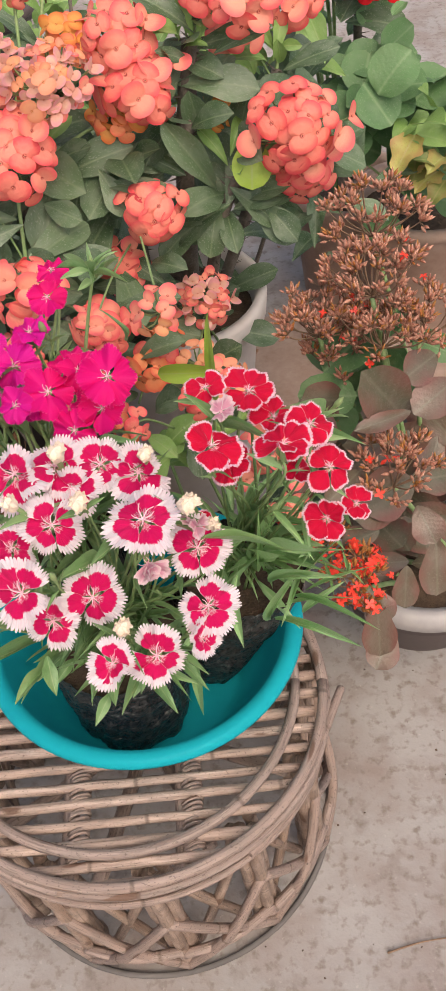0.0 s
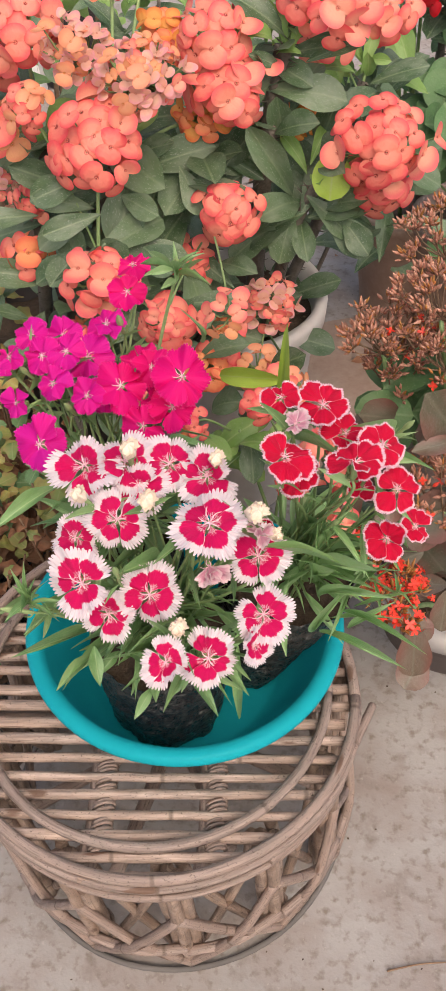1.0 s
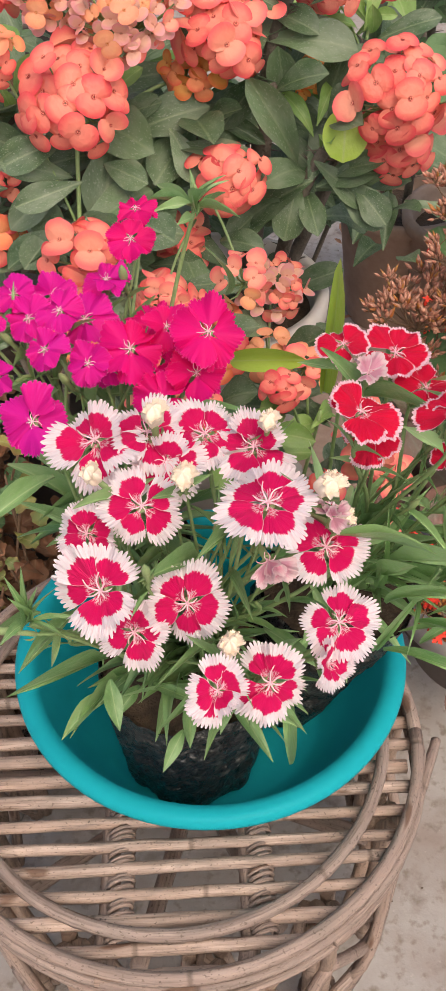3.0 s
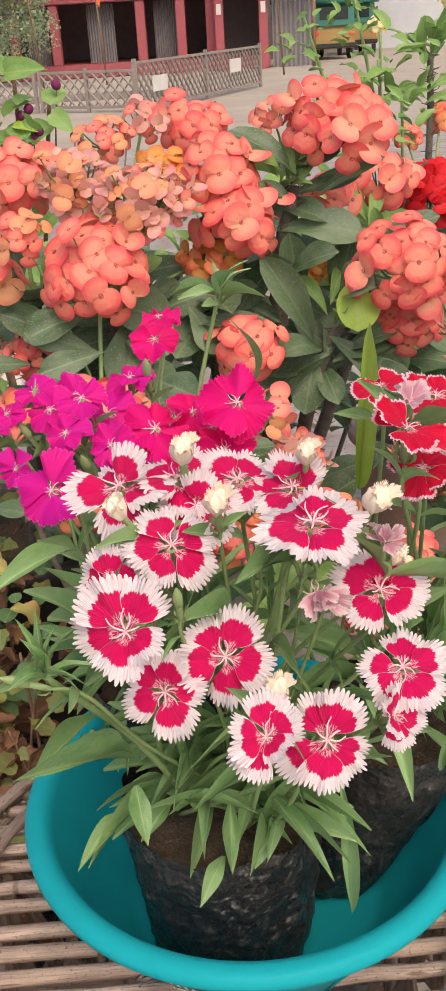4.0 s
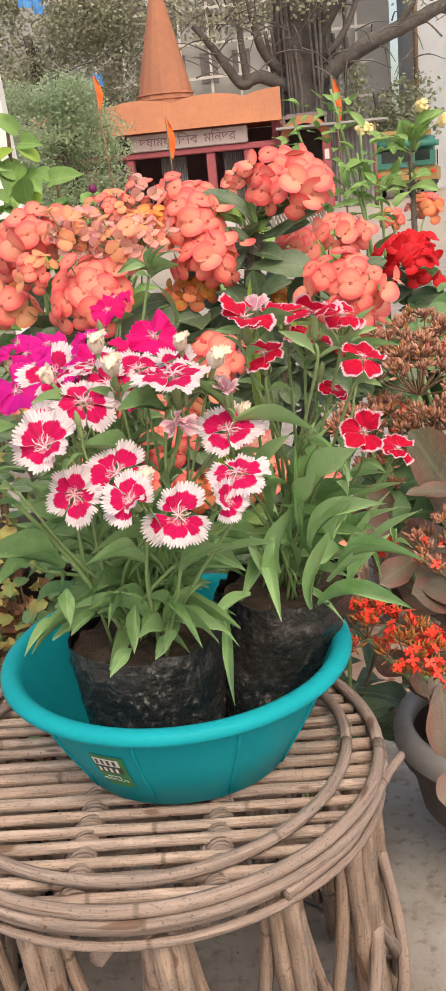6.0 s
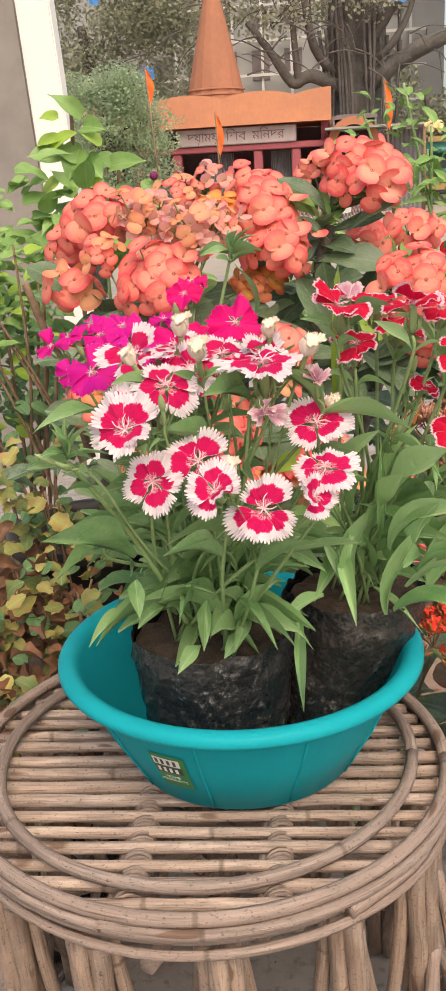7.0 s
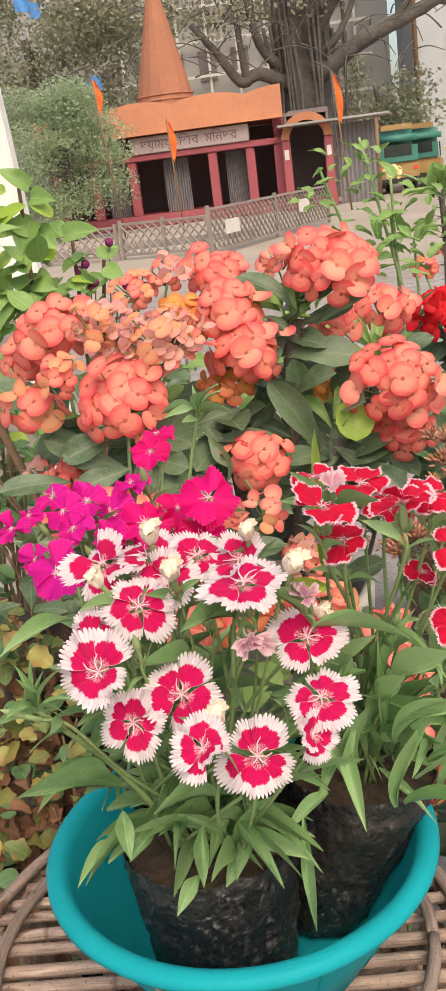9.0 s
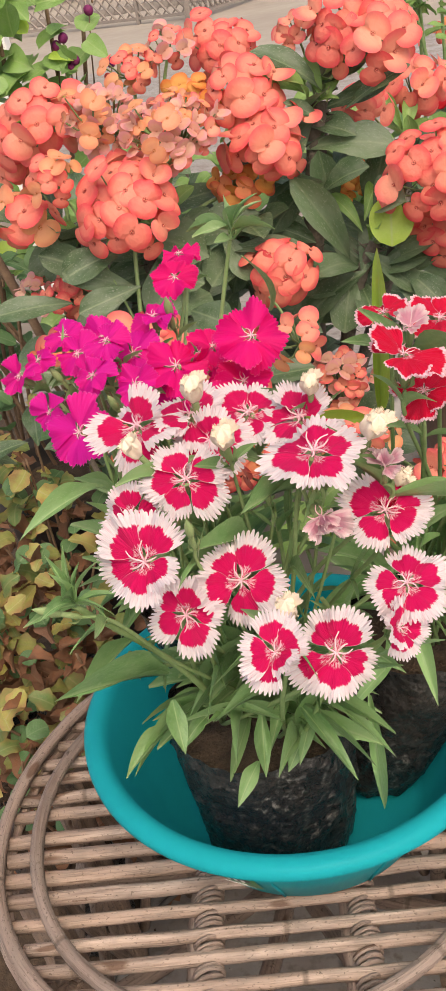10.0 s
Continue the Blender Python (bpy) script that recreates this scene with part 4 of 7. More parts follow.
def dianthus(at, label, blooms, petals, seed, faded=()):
    rng = random.Random(seed)
    plant = thing("dianthus_plant", at, label, "flowering plant", "dianthus in the basin")
    for x, y, z, r, el, az in blooms:
        el = min(84, el + (14 if petals is RED_PETALS else 8 if petals is WHITE_PETALS else 4))
        end, n = bloom(plant, (x, y, z), r, el, az, PURPLE_PETALS if petals is MAGENTA_PETALS and x < -0.178 else petals, rng, 0.0, 5, "flower", 0.82 if petals is MAGENTA_PETALS else 0.90 if petals is RED_PETALS else 1.03)
        a = rng.random() * 6.3
        root = Vector(at) + Vector((math.cos(a) * 0.025, math.sin(a) * 0.025, 0))
        stalk(plant, root, end, n, rng, 2 if petals is RED_PETALS else 3, 0.040 if petals is RED_PETALS else 0.055, 0.0014, NARROW_LEAVES if petals is RED_PETALS else None)
    for x, y, z, r, el, az, lift in faded:
        end, n = bloom(plant, (x, y, z), r, el, az, FADED_PETALS, rng, lift, 5, "faded_flower")
        stalk(plant, Vector(at), end, n, rng, 2)
    return plant, rng


def bud(plant, at, size, el, az, me, rng, root=None):
    n = facing(el, az)
    if me is BUD_CREAM:
        size, at = size * 1.05, Vector(at) - n * size * 0.3
    x = n.orthogonal().normalized()
    m = Matrix((x, n.cross(x), n)).transposed().to_4x4()
    m.translation = Vector(at)
    b = part("bud", me, plant, m @ Matrix.Scale(size, 4))
    part("calyx", CALYX_MESH, b, m @ Matrix.Scale(size * 0.85, 4))
    if root:
        stalk(plant, root, Vector(at) - n * size * 0.8, n, rng, 2, 0.035, 0.0011)


white_plant, rng = dianthus((-0.140, 0.487, 0.502), "dianthus with crimson flowers fringed in white", [
    (-0.178, 0.478, 0.720, 0.0255, 62, -5), (-0.150, 0.482, 0.722, 0.023, 66, 25), (-0.140, 0.470, 0.712, 0.021, 50, 25),
    (-0.151, 0.442, 0.706, 0.0215, 48, 25), (-0.092, 0.478, 0.716, 0.0235, 58, 5), (-0.119, 0.487, 0.717, 0.022, 66, -10),
    (-0.085, 0.428, 0.722, 0.0265, 62, 0), (-0.053, 0.438, 0.680, 0.022, 52, 5), (-0.047, 0.402, 0.661, 0.0205, 58, 15),
    (-0.053, 0.386, 0.648, 0.015, 40, 25)], WHITE_PETALS, 21, [(-0.085, 0.415, 0.696, 0.017, 10, 20, 0.75), (-0.052, 0.434, 0.708, 0.013, 70, 0, 0.8)])
for x, y, z, r, el, az in ((-0.169, 0.401, 0.687, 0.0250, 32, -10), (-0.180, 0.437, 0.691, 0.0185, 40, -20), (-0.127, 0.413, 0.663, 0.0225, 36, 5),
                           (-0.155, 0.402, 0.653, 0.0205, 28, 0), (-0.109, 0.360, 0.660, 0.0190, 36, -8), (-0.083, 0.377, 0.643, 0.0235, 40, 5)):
    end, n = bloom(white_plant, (x, y, z), r, el, az, WHITE_PETALS, rng)
    stalk(white_plant, (-0.140 + rng.uniform(-0.025, 0.025), 0.475 + rng.uniform(-0.02, 0.02), 0.502), end, n, rng, 3)
for x, y, z, s, el, az, me in ((-0.128, 0.440, 0.728, 0.017, 60, 0, BUD_CREAM), (-0.145, 0.476, 0.738, 0.017, 75, 0, BUD_CREAM), (-0.057, 0.432, 0.730, 0.017, 60, 40, BUD_CREAM),
                               (-0.104, 0.383, 0.664, 0.016, 70, 0, BUD_CREAM), (-0.174, 0.445, 0.724, 0.014, 60, -60, BUD_CREAM), (-0.085, 0.475, 0.735, 0.014, 70, 0, BUD_CREAM),
                               (-0.110, 0.430, 0.702, 0.014, 60, 0, BUD_GREEN), (-0.212, 0.385, 0.672, 0.013, 30, -70, BUD_GREEN), (-0.145, 0.40, 0.70, 0.012, 70, 0, BUD_GREEN)):
    bud(white_plant, (x, y, z), s, el, az, me, rng, (-0.14 + rng.uniform(-0.02, 0.02), 0.487, 0.505))
for x, y, z in ((-0.20, 0.44, 0.60), (-0.17, 0.45, 0.62), (-0.12, 0.44, 0.61), (-0.09, 0.45, 0.62), (-0.06, 0.47, 0.62)):
    stalk(white_plant, (-0.14 + rng.uniform(-0.02, 0.02), 0.487, 0.51), (x, y, z), Vector((0, -0.3, 0.9)), rng, 4, 0.06, 0.0016)
rosette(white_plant, (-0.140, 0.487, 0.512), 0.045, 32, rng)

red_plant, rng = dianthus((-0.030, 0.560, 0.508), "dianthus with bright red flowers edged in white", [
    (-0.038, 0.465, 0.751, 0.0235, 64, 0), (-0.013, 0.529, 0.742, 0.023, 60, 0), (0.004, 0.516, 0.728, 0.020, 50, 20), (-0.043, 0.525, 0.751, 0.016, 60, -20),
    (0.009, 0.463, 0.751, 0.0235, 64, 5), (0.028, 0.488, 0.745, 0.019, 60, 25), (0.040, 0.474, 0.717, 0.021, 48, 40), (-0.028, 0.478, 0.724, 0.020, 62, 0),
    (0.039, 0.475, 0.664, 0.0215, 45, 10), (0.064, 0.510, 0.640, 0.0175, 42, 40), (-0.05, 0.465, 0.672, 0.013, 50, 30), (0.02, 0.50, 0.69, 0.014, 40, 60)], RED_PETALS, 22, [(-0.032, 0.497, 0.752, 0.013, 70, 0, 0.9)])
for x, y, z, s, el, az, me in ((0.01, 0.50, 0.70, 0.014, 60, 20, BUD_GREEN), (0.05, 0.55, 0.705, 0.013, 60, 60, BUD_GREEN), (-0.045, 0.45, 0.69, 0.012, 40, 60, BUD_CREAM), (0.0, 0.49, 0.66, 0.012, 60, 40, BUD_GREEN)):
    bud(red_plant, (x, y, z), s, el, az, me, rng, (-0.03 + rng.uniform(-0.02, 0.02), 0.56, 0.51))
for x, y, z in ((0.035, 0.51, 0.66), (0.055, 0.53, 0.62), (0.02, 0.53, 0.69), (0.06, 0.50, 0.58)):
    stalk(red_plant, (-0.03 + rng.uniform(-0.02, 0.02), 0.558, 0.51), (x, y, z), Vector((0.2, -0.3, 0.9)), rng, 3, 0.04, 0.0012, NARROW_LEAVES)
rosette(red_plant, (-0.030, 0.560, 0.515), 0.042, 26, rng, 0.045, 0.085, NARROW_LEAVES, 0.70)

magenta_plant, rng = dianthus((-0.188, 0.600, 0.510), "dianthus with deep magenta frilled flowers", [
    (-0.174, 0.660, 0.741, 0.0195, 40, 0), (-0.173, 0.688, 0.748, 0.017, 78, 0), (-0.120, 0.572, 0.727, 0.0275, 52, 12), (-0.203, 0.617, 0.706, 0.026, 50, -10),
    (-0.169, 0.577, 0.711, 0.0265, 50, 0), (-0.128, 0.566, 0.701, 0.024, 45, 20), (-0.236, 0.603, 0.716, 0.021, 55, -20), (-0.273, 0.589, 0.711, 0.020, 45, -35),
    (-0.221, 0.517, 0.702, 0.0265, 38, -15), (-0.226, 0.634, 0.714, 0.021, 62, 0), (-0.195, 0.570, 0.705, 0.020, 45, -10), (-0.160, 0.620, 0.700, 0.021, 50, 10), (-0.150, 0.555, 0.690, 0.022, 35, 10), (-0.255, 0.575, 0.690, 0.016, 30, -50),
    (-0.215, 0.600, 0.724, 0.020, 58, -15), (-0.190, 0.640, 0.722, 0.020, 60, 5), (-0.148, 0.600, 0.712, 0.021, 50, 5), (-0.186, 0.588, 0.694, 0.021, 40, -5), (-0.248, 0.622, 0.722, 0.019, 52, -25), (-0.262, 0.600, 0.716, 0.016, 40, -45), (-0.222, 0.575, 0.712, 0.018, 48, -20), (-0.142, 0.585, 0.690, 0.021, 42, 15)], MAGENTA_PETALS, 23)
for x, y, z, s, el, az, me in ((-0.178, 0.640, 0.722, 0.016, 65, 0, BUD_GREEN), (-0.21, 0.57, 0.69, 0.014, 60, -20, BUD_GREEN), (-0.25, 0.60, 0.70, 0.013, 60, -40, BUD_GREEN)):
    bud(magenta_plant, (x, y, z), s, el, az, me, rng, (-0.19, 0.60, 0.51))
rosette(magenta_plant, (-0.188, 0.600, 0.515), 0.035, 40, rng, 0.05, 0.09)

# the broad leaves that lean out over the rim
def reach(plant, x0, y0, z0, x1, y1, z1, w):
    slim = plant is red_plant
    leaf(plant, NARROW_LEAVES if slim else DIANTHUS_LEAVES, (x0, y0, z0), (x1, y1, z1), w * (0.92 if not slim else 0.80 if z0 < 0.57 else 0.58), (0, -0.6, 1), rng)


reach(white_plant, -0.179, 0.430, 0.590, -0.226, 0.380, 0.621, 0.0068)
reach(white_plant, -0.178, 0.425, 0.576, -0.171, 0.400, 0.559, 0.0119)
reach(white_plant, -0.185, 0.440, 0.544, -0.211, 0.410, 0.532, 0.0109)
reach(white_plant, -0.163, 0.440, 0.549, -0.178, 0.420, 0.542, 0.0094)
reach(white_plant, -0.153, 0.430, 0.565, -0.115, 0.410, 0.569, 0.0084)
reach(white_plant, -0.130, 0.430, 0.559, -0.130, 0.405, 0.533, 0.0098)
reach(white_plant, -0.135, 0.420, 0.530, -0.147, 0.395, 0.521, 0.0098)
reach(white_plant, -0.107, 0.430, 0.560, -0.079, 0.390, 0.543, 0.0112)
reach(white_plant, -0.089, 0.450, 0.546, -0.057, 0.420, 0.527, 0.0087)
reach(red_plant, -0.069, 0.460, 0.539, -0.066, 0.430, 0.474, 0.0110)
reach(red_plant, -0.053, 0.490, 0.536, -0.081, 0.450, 0.537, 0.0107)
reach(red_plant, -0.043, 0.510, 0.565, -0.029, 0.460, 0.526, 0.0139)
reach(red_plant, -0.017, 0.530, 0.526, 0.019, 0.490, 0.507, 0.0104)
reach(white_plant, -0.114, 0.440, 0.595, -0.147, 0.390, 0.615, 0.0084)
reach(white_plant, -0.085, 0.460, 0.584, -0.048, 0.430, 0.580, 0.0101)
reach(red_plant, -0.017, 0.540, 0.545, 0.038, 0.490, 0.560, 0.0097)
reach(red_plant, -0.054, 0.510, 0.571, -0.037, 0.480, 0.546, 0.0108)
reach(red_plant, 0.003, 0.550, 0.578, 0.048, 0.500, 0.612, 0.0112)
reach(red_plant, 0.008, 0.550, 0.558, 0.045, 0.500, 0.581, 0.0089)
reach(white_plant, -0.108, 0.440, 0.531, -0.119, 0.420, 0.520, 0.0101)
reach(white_plant, -0.203, 0.470, 0.586, -0.235, 0.430, 0.574, 0.0100)
reach(white_plant, -0.116, 0.460, 0.549, -0.128, 0.420, 0.535, 0.0096)
reach(white_plant, -0.102, 0.450, 0.540, -0.112, 0.420, 0.525, 0.0094)
reach(white_plant, -0.210, 0.500, 0.674, -0.248, 0.450, 0.674, 0.0130)
reach(white_plant, -0.123, 0.448, 0.659, -0.152, 0.408, 0.684, 0.0115)
reach(white_plant, -0.206, 0.410, 0.657, -0.230, 0.380, 0.669, 0.0049)
reach(white_plant, -0.196, 0.410, 0.643, -0.211, 0.380, 0.651, 0.0072)
reach(magenta_plant, -0.128, 0.530, 0.695, -0.085, 0.500, 0.720, 0.0118)
reach(magenta_plant, -0.111, 0.620, 0.725, -0.122, 0.600, 0.769, 0.0083)
reach(red_plant, -0.004, 0.500, 0.653, 0.029, 0.460, 0.634, 0.0110)
reach(red_plant, 0.040, 0.560, 0.683, -0.004, 0.520, 0.727, 0.0105)
reach(red_plant, -0.020, 0.500, 0.621, -0.060, 0.460, 0.614, 0.0122)
reach(red_plant, 0.030, 0.530, 0.541, -0.028, 0.500, 0.605, 0.0095)
reach(red_plant, 0.030, 0.530, 0.695, 0.067, 0.490, 0.721, 0.0104)
reach(red_plant, 0.034, 0.520, 0.710, 0.052, 0.500, 0.748, 0.0093)
reach(red_plant, 0.023, 0.500, 0.652, 0.026, 0.470, 0.624, 0.0121)
reach(red_plant, 0.002, 0.550, 0.525, 0.063, 0.500, 0.597, 0.0105)

# slender blades on the outer side of the red-flowered plant
blade_rng = random.Random(83)
for k in range(34):
    p = Vector((blade_rng.uniform(-0.04, 0.030), blade_rng.uniform(0.485, 0.545), blade_rng.uniform(0.52, 0.62)))
    d = Vector((blade_rng.uniform(-0.25, 1.0), blade_rng.uniform(-0.75, 0.1), blade_rng.uniform(0.15, 0.95))).normalized() * blade_rng.uniform(0.045, 0.085)
    leaf(red_plant, NARROW_LEAVES, p, p + d, blade_rng.uniform(0.0038, 0.0062), (0, -0.5, 1), blade_rng)

shoot = spline([(-0.165, 0.62, 0.60), (-0.148, 0.64, 0.70), (-0.129, 0.64, 0.776)], 6)
part("stem", mesh("stem", *tube(shoot, 0.0017, 0.0013, 7), STEM), magenta_plant)
rng = random.Random(77)
for k in range(11):
    a, el = k * 2.4, rng.uniform(-0.1, 1.0)
    p = shoot[-1] - Vector((0, 0, 0.003 * (k % 4)))
    leaf(magenta_plant, DIANTHUS_LEAVES, p, p + Vector((math.cos(a) * math.cos(el), math.sin(a) * math.cos(el), math.sin(el))) * rng.uniform(0.022, 0.036), 0.0045, (0, -0.3, 1), rng)
bud(magenta_plant, (-0.129, 0.64, 0.779), 0.011, 85, 0, BUD_GREEN, rng)
p = Vector((-0.206, 0.392, 0.672))
for k in range(9):
    a, el = k * 2.4, rng.uniform(0.0, 1.2)
    leaf(white_plant, DIANTHUS_LEAVES, p, p + Vector((math.cos(a) * math.cos(el), math.sin(a) * math.cos(el), math.sin(el))) * rng.uniform(0.018, 0.03), 0.004, (0, -0.3, 1), rng)
part("stem", mesh("stem", *tube(spline([(-0.150, 0.455, 0.53), (-0.175, 0.43, 0.60), (-0.206, 0.392, 0.67)], 6), 0.0021, 0.0016, 7), STEM), white_plant)

# ---- crown-of-thorns plants in pots ----
def bract_meshes(name, mat, seed, n=6, crumple=1.0):
    """A floret: two broad rounded bracts that meet at a small eye."""
    out = []
    for q in range(n):
        rng = random.Random(seed + q)
        pieces = []
        for side in (-1, 1):
            V, F = [], []
            rings, seg = 5, 18
            ax, ay, c = rng.uniform(0.38, 0.44), rng.uniform(0.53, 0.60), rng.uniform(0.28, 0.32)
            lift, sag, wv, turn = rng.uniform(0.15, 0.50) * crumple, rng.uniform(0.20, 0.52) * (1.6 - 0.6 * crumple), rng.uniform(0.03, 0.08) * crumple, rng.uniform(-0.12, 0.12)
            ph = rng.random() * 6
            wide = radians(104)
            for i in range(rings + 1):
                t = i / rings
                for k in range(seg + 1):
                    u = k / seg * 2 - 1
                    a = u * wide
                    ca, sa = math.cos(a), math.sin(a)
                    qa = (ca / ax) ** 2 + (sa / ay) ** 2
                    qb = ca * c / ax ** 2
                    edge = (qb + math.sqrt(max(0.0, qb * qb - qa * ((c / ax) ** 2 - 1)))) / qa
                    d = 0.02 + (edge - 0.02) * t
                    x, y = d * math.cos(a + turn), d * math.sin(a + turn)
                    V.append((side * x, y, lift * abs(x) - sag * d * d + wv * math.sin(u * 4 + ph) * t * t + 0.05 * side * t))
            for i in range(rings):
                for k in range(seg):
                    j = i * (seg + 1) + k
                    F.append((j, j + seg + 1, j + seg + 2, j + 1) if side > 0 else (j, j + 1, j + seg + 2, j + seg + 1))
            pieces.append((V, F))
        for k in range(5):
            a = k * 1.257
            pieces.append(([(0.05 * math.cos(a) + dx, 0.05 * math.sin(a) + dy, 0.08 + dz) for dx, dy, dz in ((-0.035, 0, 0), (0.035, 0, 0), (0, 0.04, 0.02), (0, -0.02, 0.05))], [(0, 1, 3), (1, 2, 3), (2, 0, 3)]))
        out.append(mesh(name, *join(*pieces), mat))
    return out


BRACTS = {k: bract_meshes("floret", m, 90 + 7 * i, 6, c) for i, (k, m, c) in enumerate((("coral", CORAL, 1.0), ("orange", SALMON, 1.2), ("pale", PALE, 2.3), ("peach", PEACH, 1.6), ("amber", AMBER, 1.6), ("scarlet", SCARLET, 1.6), ("pink", PINKISH, 1.8)))}


def flower_head(plant, at, rx, rz, count, kinds, rng, stem_from, size=0.0175, face=(0, -0.66, 0.62), low=-0.14):
    """A dome of paired bracts on forked stalks."""
    if count >= 12:
        size, rx, rz = size * 1.36, rx * 0.80, rz * 0.70
        count = int(6.2 * rx * rz / (0.80 * size * size)) + 3
    else:
        size, rx, rz, count = size * 0.8, rx * 0.8, rz * 0.8, int(count * 1.7)
    at = Vector(at)
    face = Vector(face).normalized()
    base = at - face * rz * 0.7
    head = part("flower_head", mesh("head_stalk", *tube(spline([stem_from, Vector(stem_from).lerp(base, 0.6) + Vector((0, 0, 0.01)), base], 5), 0.0024 if count >= 12 else 0.0014, 0.0018 if count >= 12 else 0.0011, 7), STEM), plant)
    made = 0
    forks = []
    total = int(count * 1.75)
    for i in range(total * 3):
        if made >= count:
            break
        z = 1 - 2 * (i + 0.5) / (total * 1.0)
        if z < -1:
            break
        a = i * 2.399963 + rng.uniform(-0.2, 0.2)
        q = math.sqrt(max(0.0, 1 - z * z))
        n = Vector((q * math.cos(a), q * math.sin(a), z))
        u = face.to_track_quat("Z", "Y") @ n
        if n.z < low:
            continue
        k = rng.uniform(0.90, 1.08)
        k *= 1 + 0.5 * noise.noise(u * 1.7 + at * 40)
        p = at + Vector((u.x * rx, u.y * rx, u.z * rz)) * k
        nn = (u * 0.85 + Vector((0, -0.38, 0.22)) + Vector((rng.uniform(-0.17, 0.17), rng.uniform(-0.17, 0.17), rng.uniform(-0.17, 0.17)))).normalized()
        x = nn.orthogonal().normalized()
        m = Matrix((x, nn.cross(x), nn)).transposed().to_4x4()
        m.translation = p
        fall = math.atan2(-nn.cross(x).z, -x.z)
        m = m @ Matrix.Rotation(fall + rng.uniform(-0.9, 0.9), 4, "Z") @ Matrix.Scale(size * rng.uniform(0.85, 1.12), 4)
        part("floret", rng.choice(BRACTS[rng.choice(kinds)]), head, m)
        forks.append(tube([base, base.lerp(p, 0.5) + Vector((0, 0, -0.004)), p - nn * 0.002], 0.0011, 0.0008, 4, cap=False))
        made += 1
    if forks:
        part("forked_stalk", mesh("forked_stalk", *join(*forks), STEM), head)
    return head


def pot(name, at, r_top, r_low, h, mat, label, lip=0.012):
    p = thing(name, at, label, "plant pot", "plant pots")
    prof = [(0.0, 0.0), (r_low * 0.96, 0.0), (r_low, 0.006), (r_top - 0.006, h - lip * 2.2), (r_top - 0.003, h - lip * 2), (r_top + 0.006, h - lip * 1.8), (r_top + 0.008, h - lip * 0.4), (r_top + 0.005, h), (r_top - 0.006, h), (r_top - 0.012, h - lip), (r_low - 0.008, 0.02)]
    part("shell", mesh("shell", *lathe(prof, 48, at), mat), p)
    V, F = lathe([(0.0, h - 0.035), (r_top * 0.5, h - 0.03), (r_top - 0.013, h - 0.04)], 32, at)
    V = [(x, y, z + 0.008 * noise.noise(Vector((x * 60, y * 60, z)))) for x, y, z in V]
    part("soil", mesh("soil", V, F, SOIL), p, None, "dark potting soil")
    return p


def thorny_stem(plant, path, r0, r1, rng, thorns=60):
    P = spline(path, 8)
    st = part("stem", mesh("stem", *tube(P, r0, r1, 10, 0.15, True, rng), BARK), plant, None, "thorny grey-brown stem")
    spikes = []
    for k in range(thorns):
        p = P[rng.randrange(len(P))]
        d = Vector((rng.uniform(-1, 1), rng.uniform(-1, 1), rng.uniform(-0.2, 0.5))).normalized()
        spikes.append(tube([p + d * r1 * 0.7, p + d * (r0 + 0.011)], 0.0012, 0.0002, 4, cap=False))
    part("thorny_sheath", mesh("thorny_sheath", *join(*spikes), BARK), st, kind="stuff")
    return P


def whorl(plant, at, count, rng, L=(0.06, 0.1), meshes=None, droop=(-0.7, 0.7), ratio=(0.38, 0.5), spread=0.02):
    for k in range(count):
        a = k * 2.4 + rng.uniform(-0.3, 0.3)
        el = rng.uniform(*droop)
        ln = rng.uniform(*L)
        p = Vector(at) + Vector((rng.uniform(-1, 1), rng.uniform(-1, 1), rng.uniform(-1.6, 1))) * spread
        leaf(plant, meshes or SPURGE_LEAVES, p, p + Vector((math.cos(a) * math.cos(el), math.sin(a) * math.cos(el), math.sin(el))) * ln, ln * rng.uniform(*ratio), (rng.uniform(-0.3, 0.3), -0.7, 0.8), rng)


pot("plant_pot", (-0.138, 1.18, 0.0), 0.137, 0.10, 0.385, WHITEPOT, "tall dusty white plastic pot on the floor", 0.02)
pot("plant_pot", (-0.415, 1.13, 0.0), 0.12, 0.09, 0.36, DARKPOT, "tall black plastic pot of dark soil")
rng = random.Random(41)
SPURGE = {}


def spurge(key, root, label, path, r0, r1, thorns):
    SPURGE[key] = thing("crown_of_thorns", root, label, "flowering shrub", "crown of thorns shrubs")
    return thorny_stem(SPURGE[key], [root] + path, r0, r1, rng, thorns)


s1 = spurge("s1", (-0.10, 1.15, 0.35), "tall crown of thorns with coral flower heads", [(-0.085, 1.07, 0.62), (-0.065, 1.085, 0.77)], 0.012, 0.010, 110)
s2 = spurge("s2", (-0.08, 1.12, 0.35), "crown of thorns with coral heads and dusty broad leaves", [(-0.05, 1.04, 0.56), (-0.02, 1.04, 0.63)], 0.009, 0.007, 50)
s3 = spurge("s3", (-0.15, 1.12, 0.35), "crown of thorns with large coral flower heads in the white pot", [(-0.15, 1.05, 0.58), (-0.165, 1.05, 0.68)], 0.009, 0.007, 50)
s4 = spurge("s4", (-0.07, 1.18, 0.35), "crown of thorns leaning back with coral flower heads", [(0.01, 1.14, 0.60), (0.03, 1.20, 0.68)], 0.009, 0.007, 40)
t1 = spurge("t1", (-0.37, 1.12, 0.33), "crown of thorns with faded peach and orange flower heads", [(-0.29, 1.04, 0.54), (-0.25, 1.03, 0.66)], 0.011, 0.008, 70)
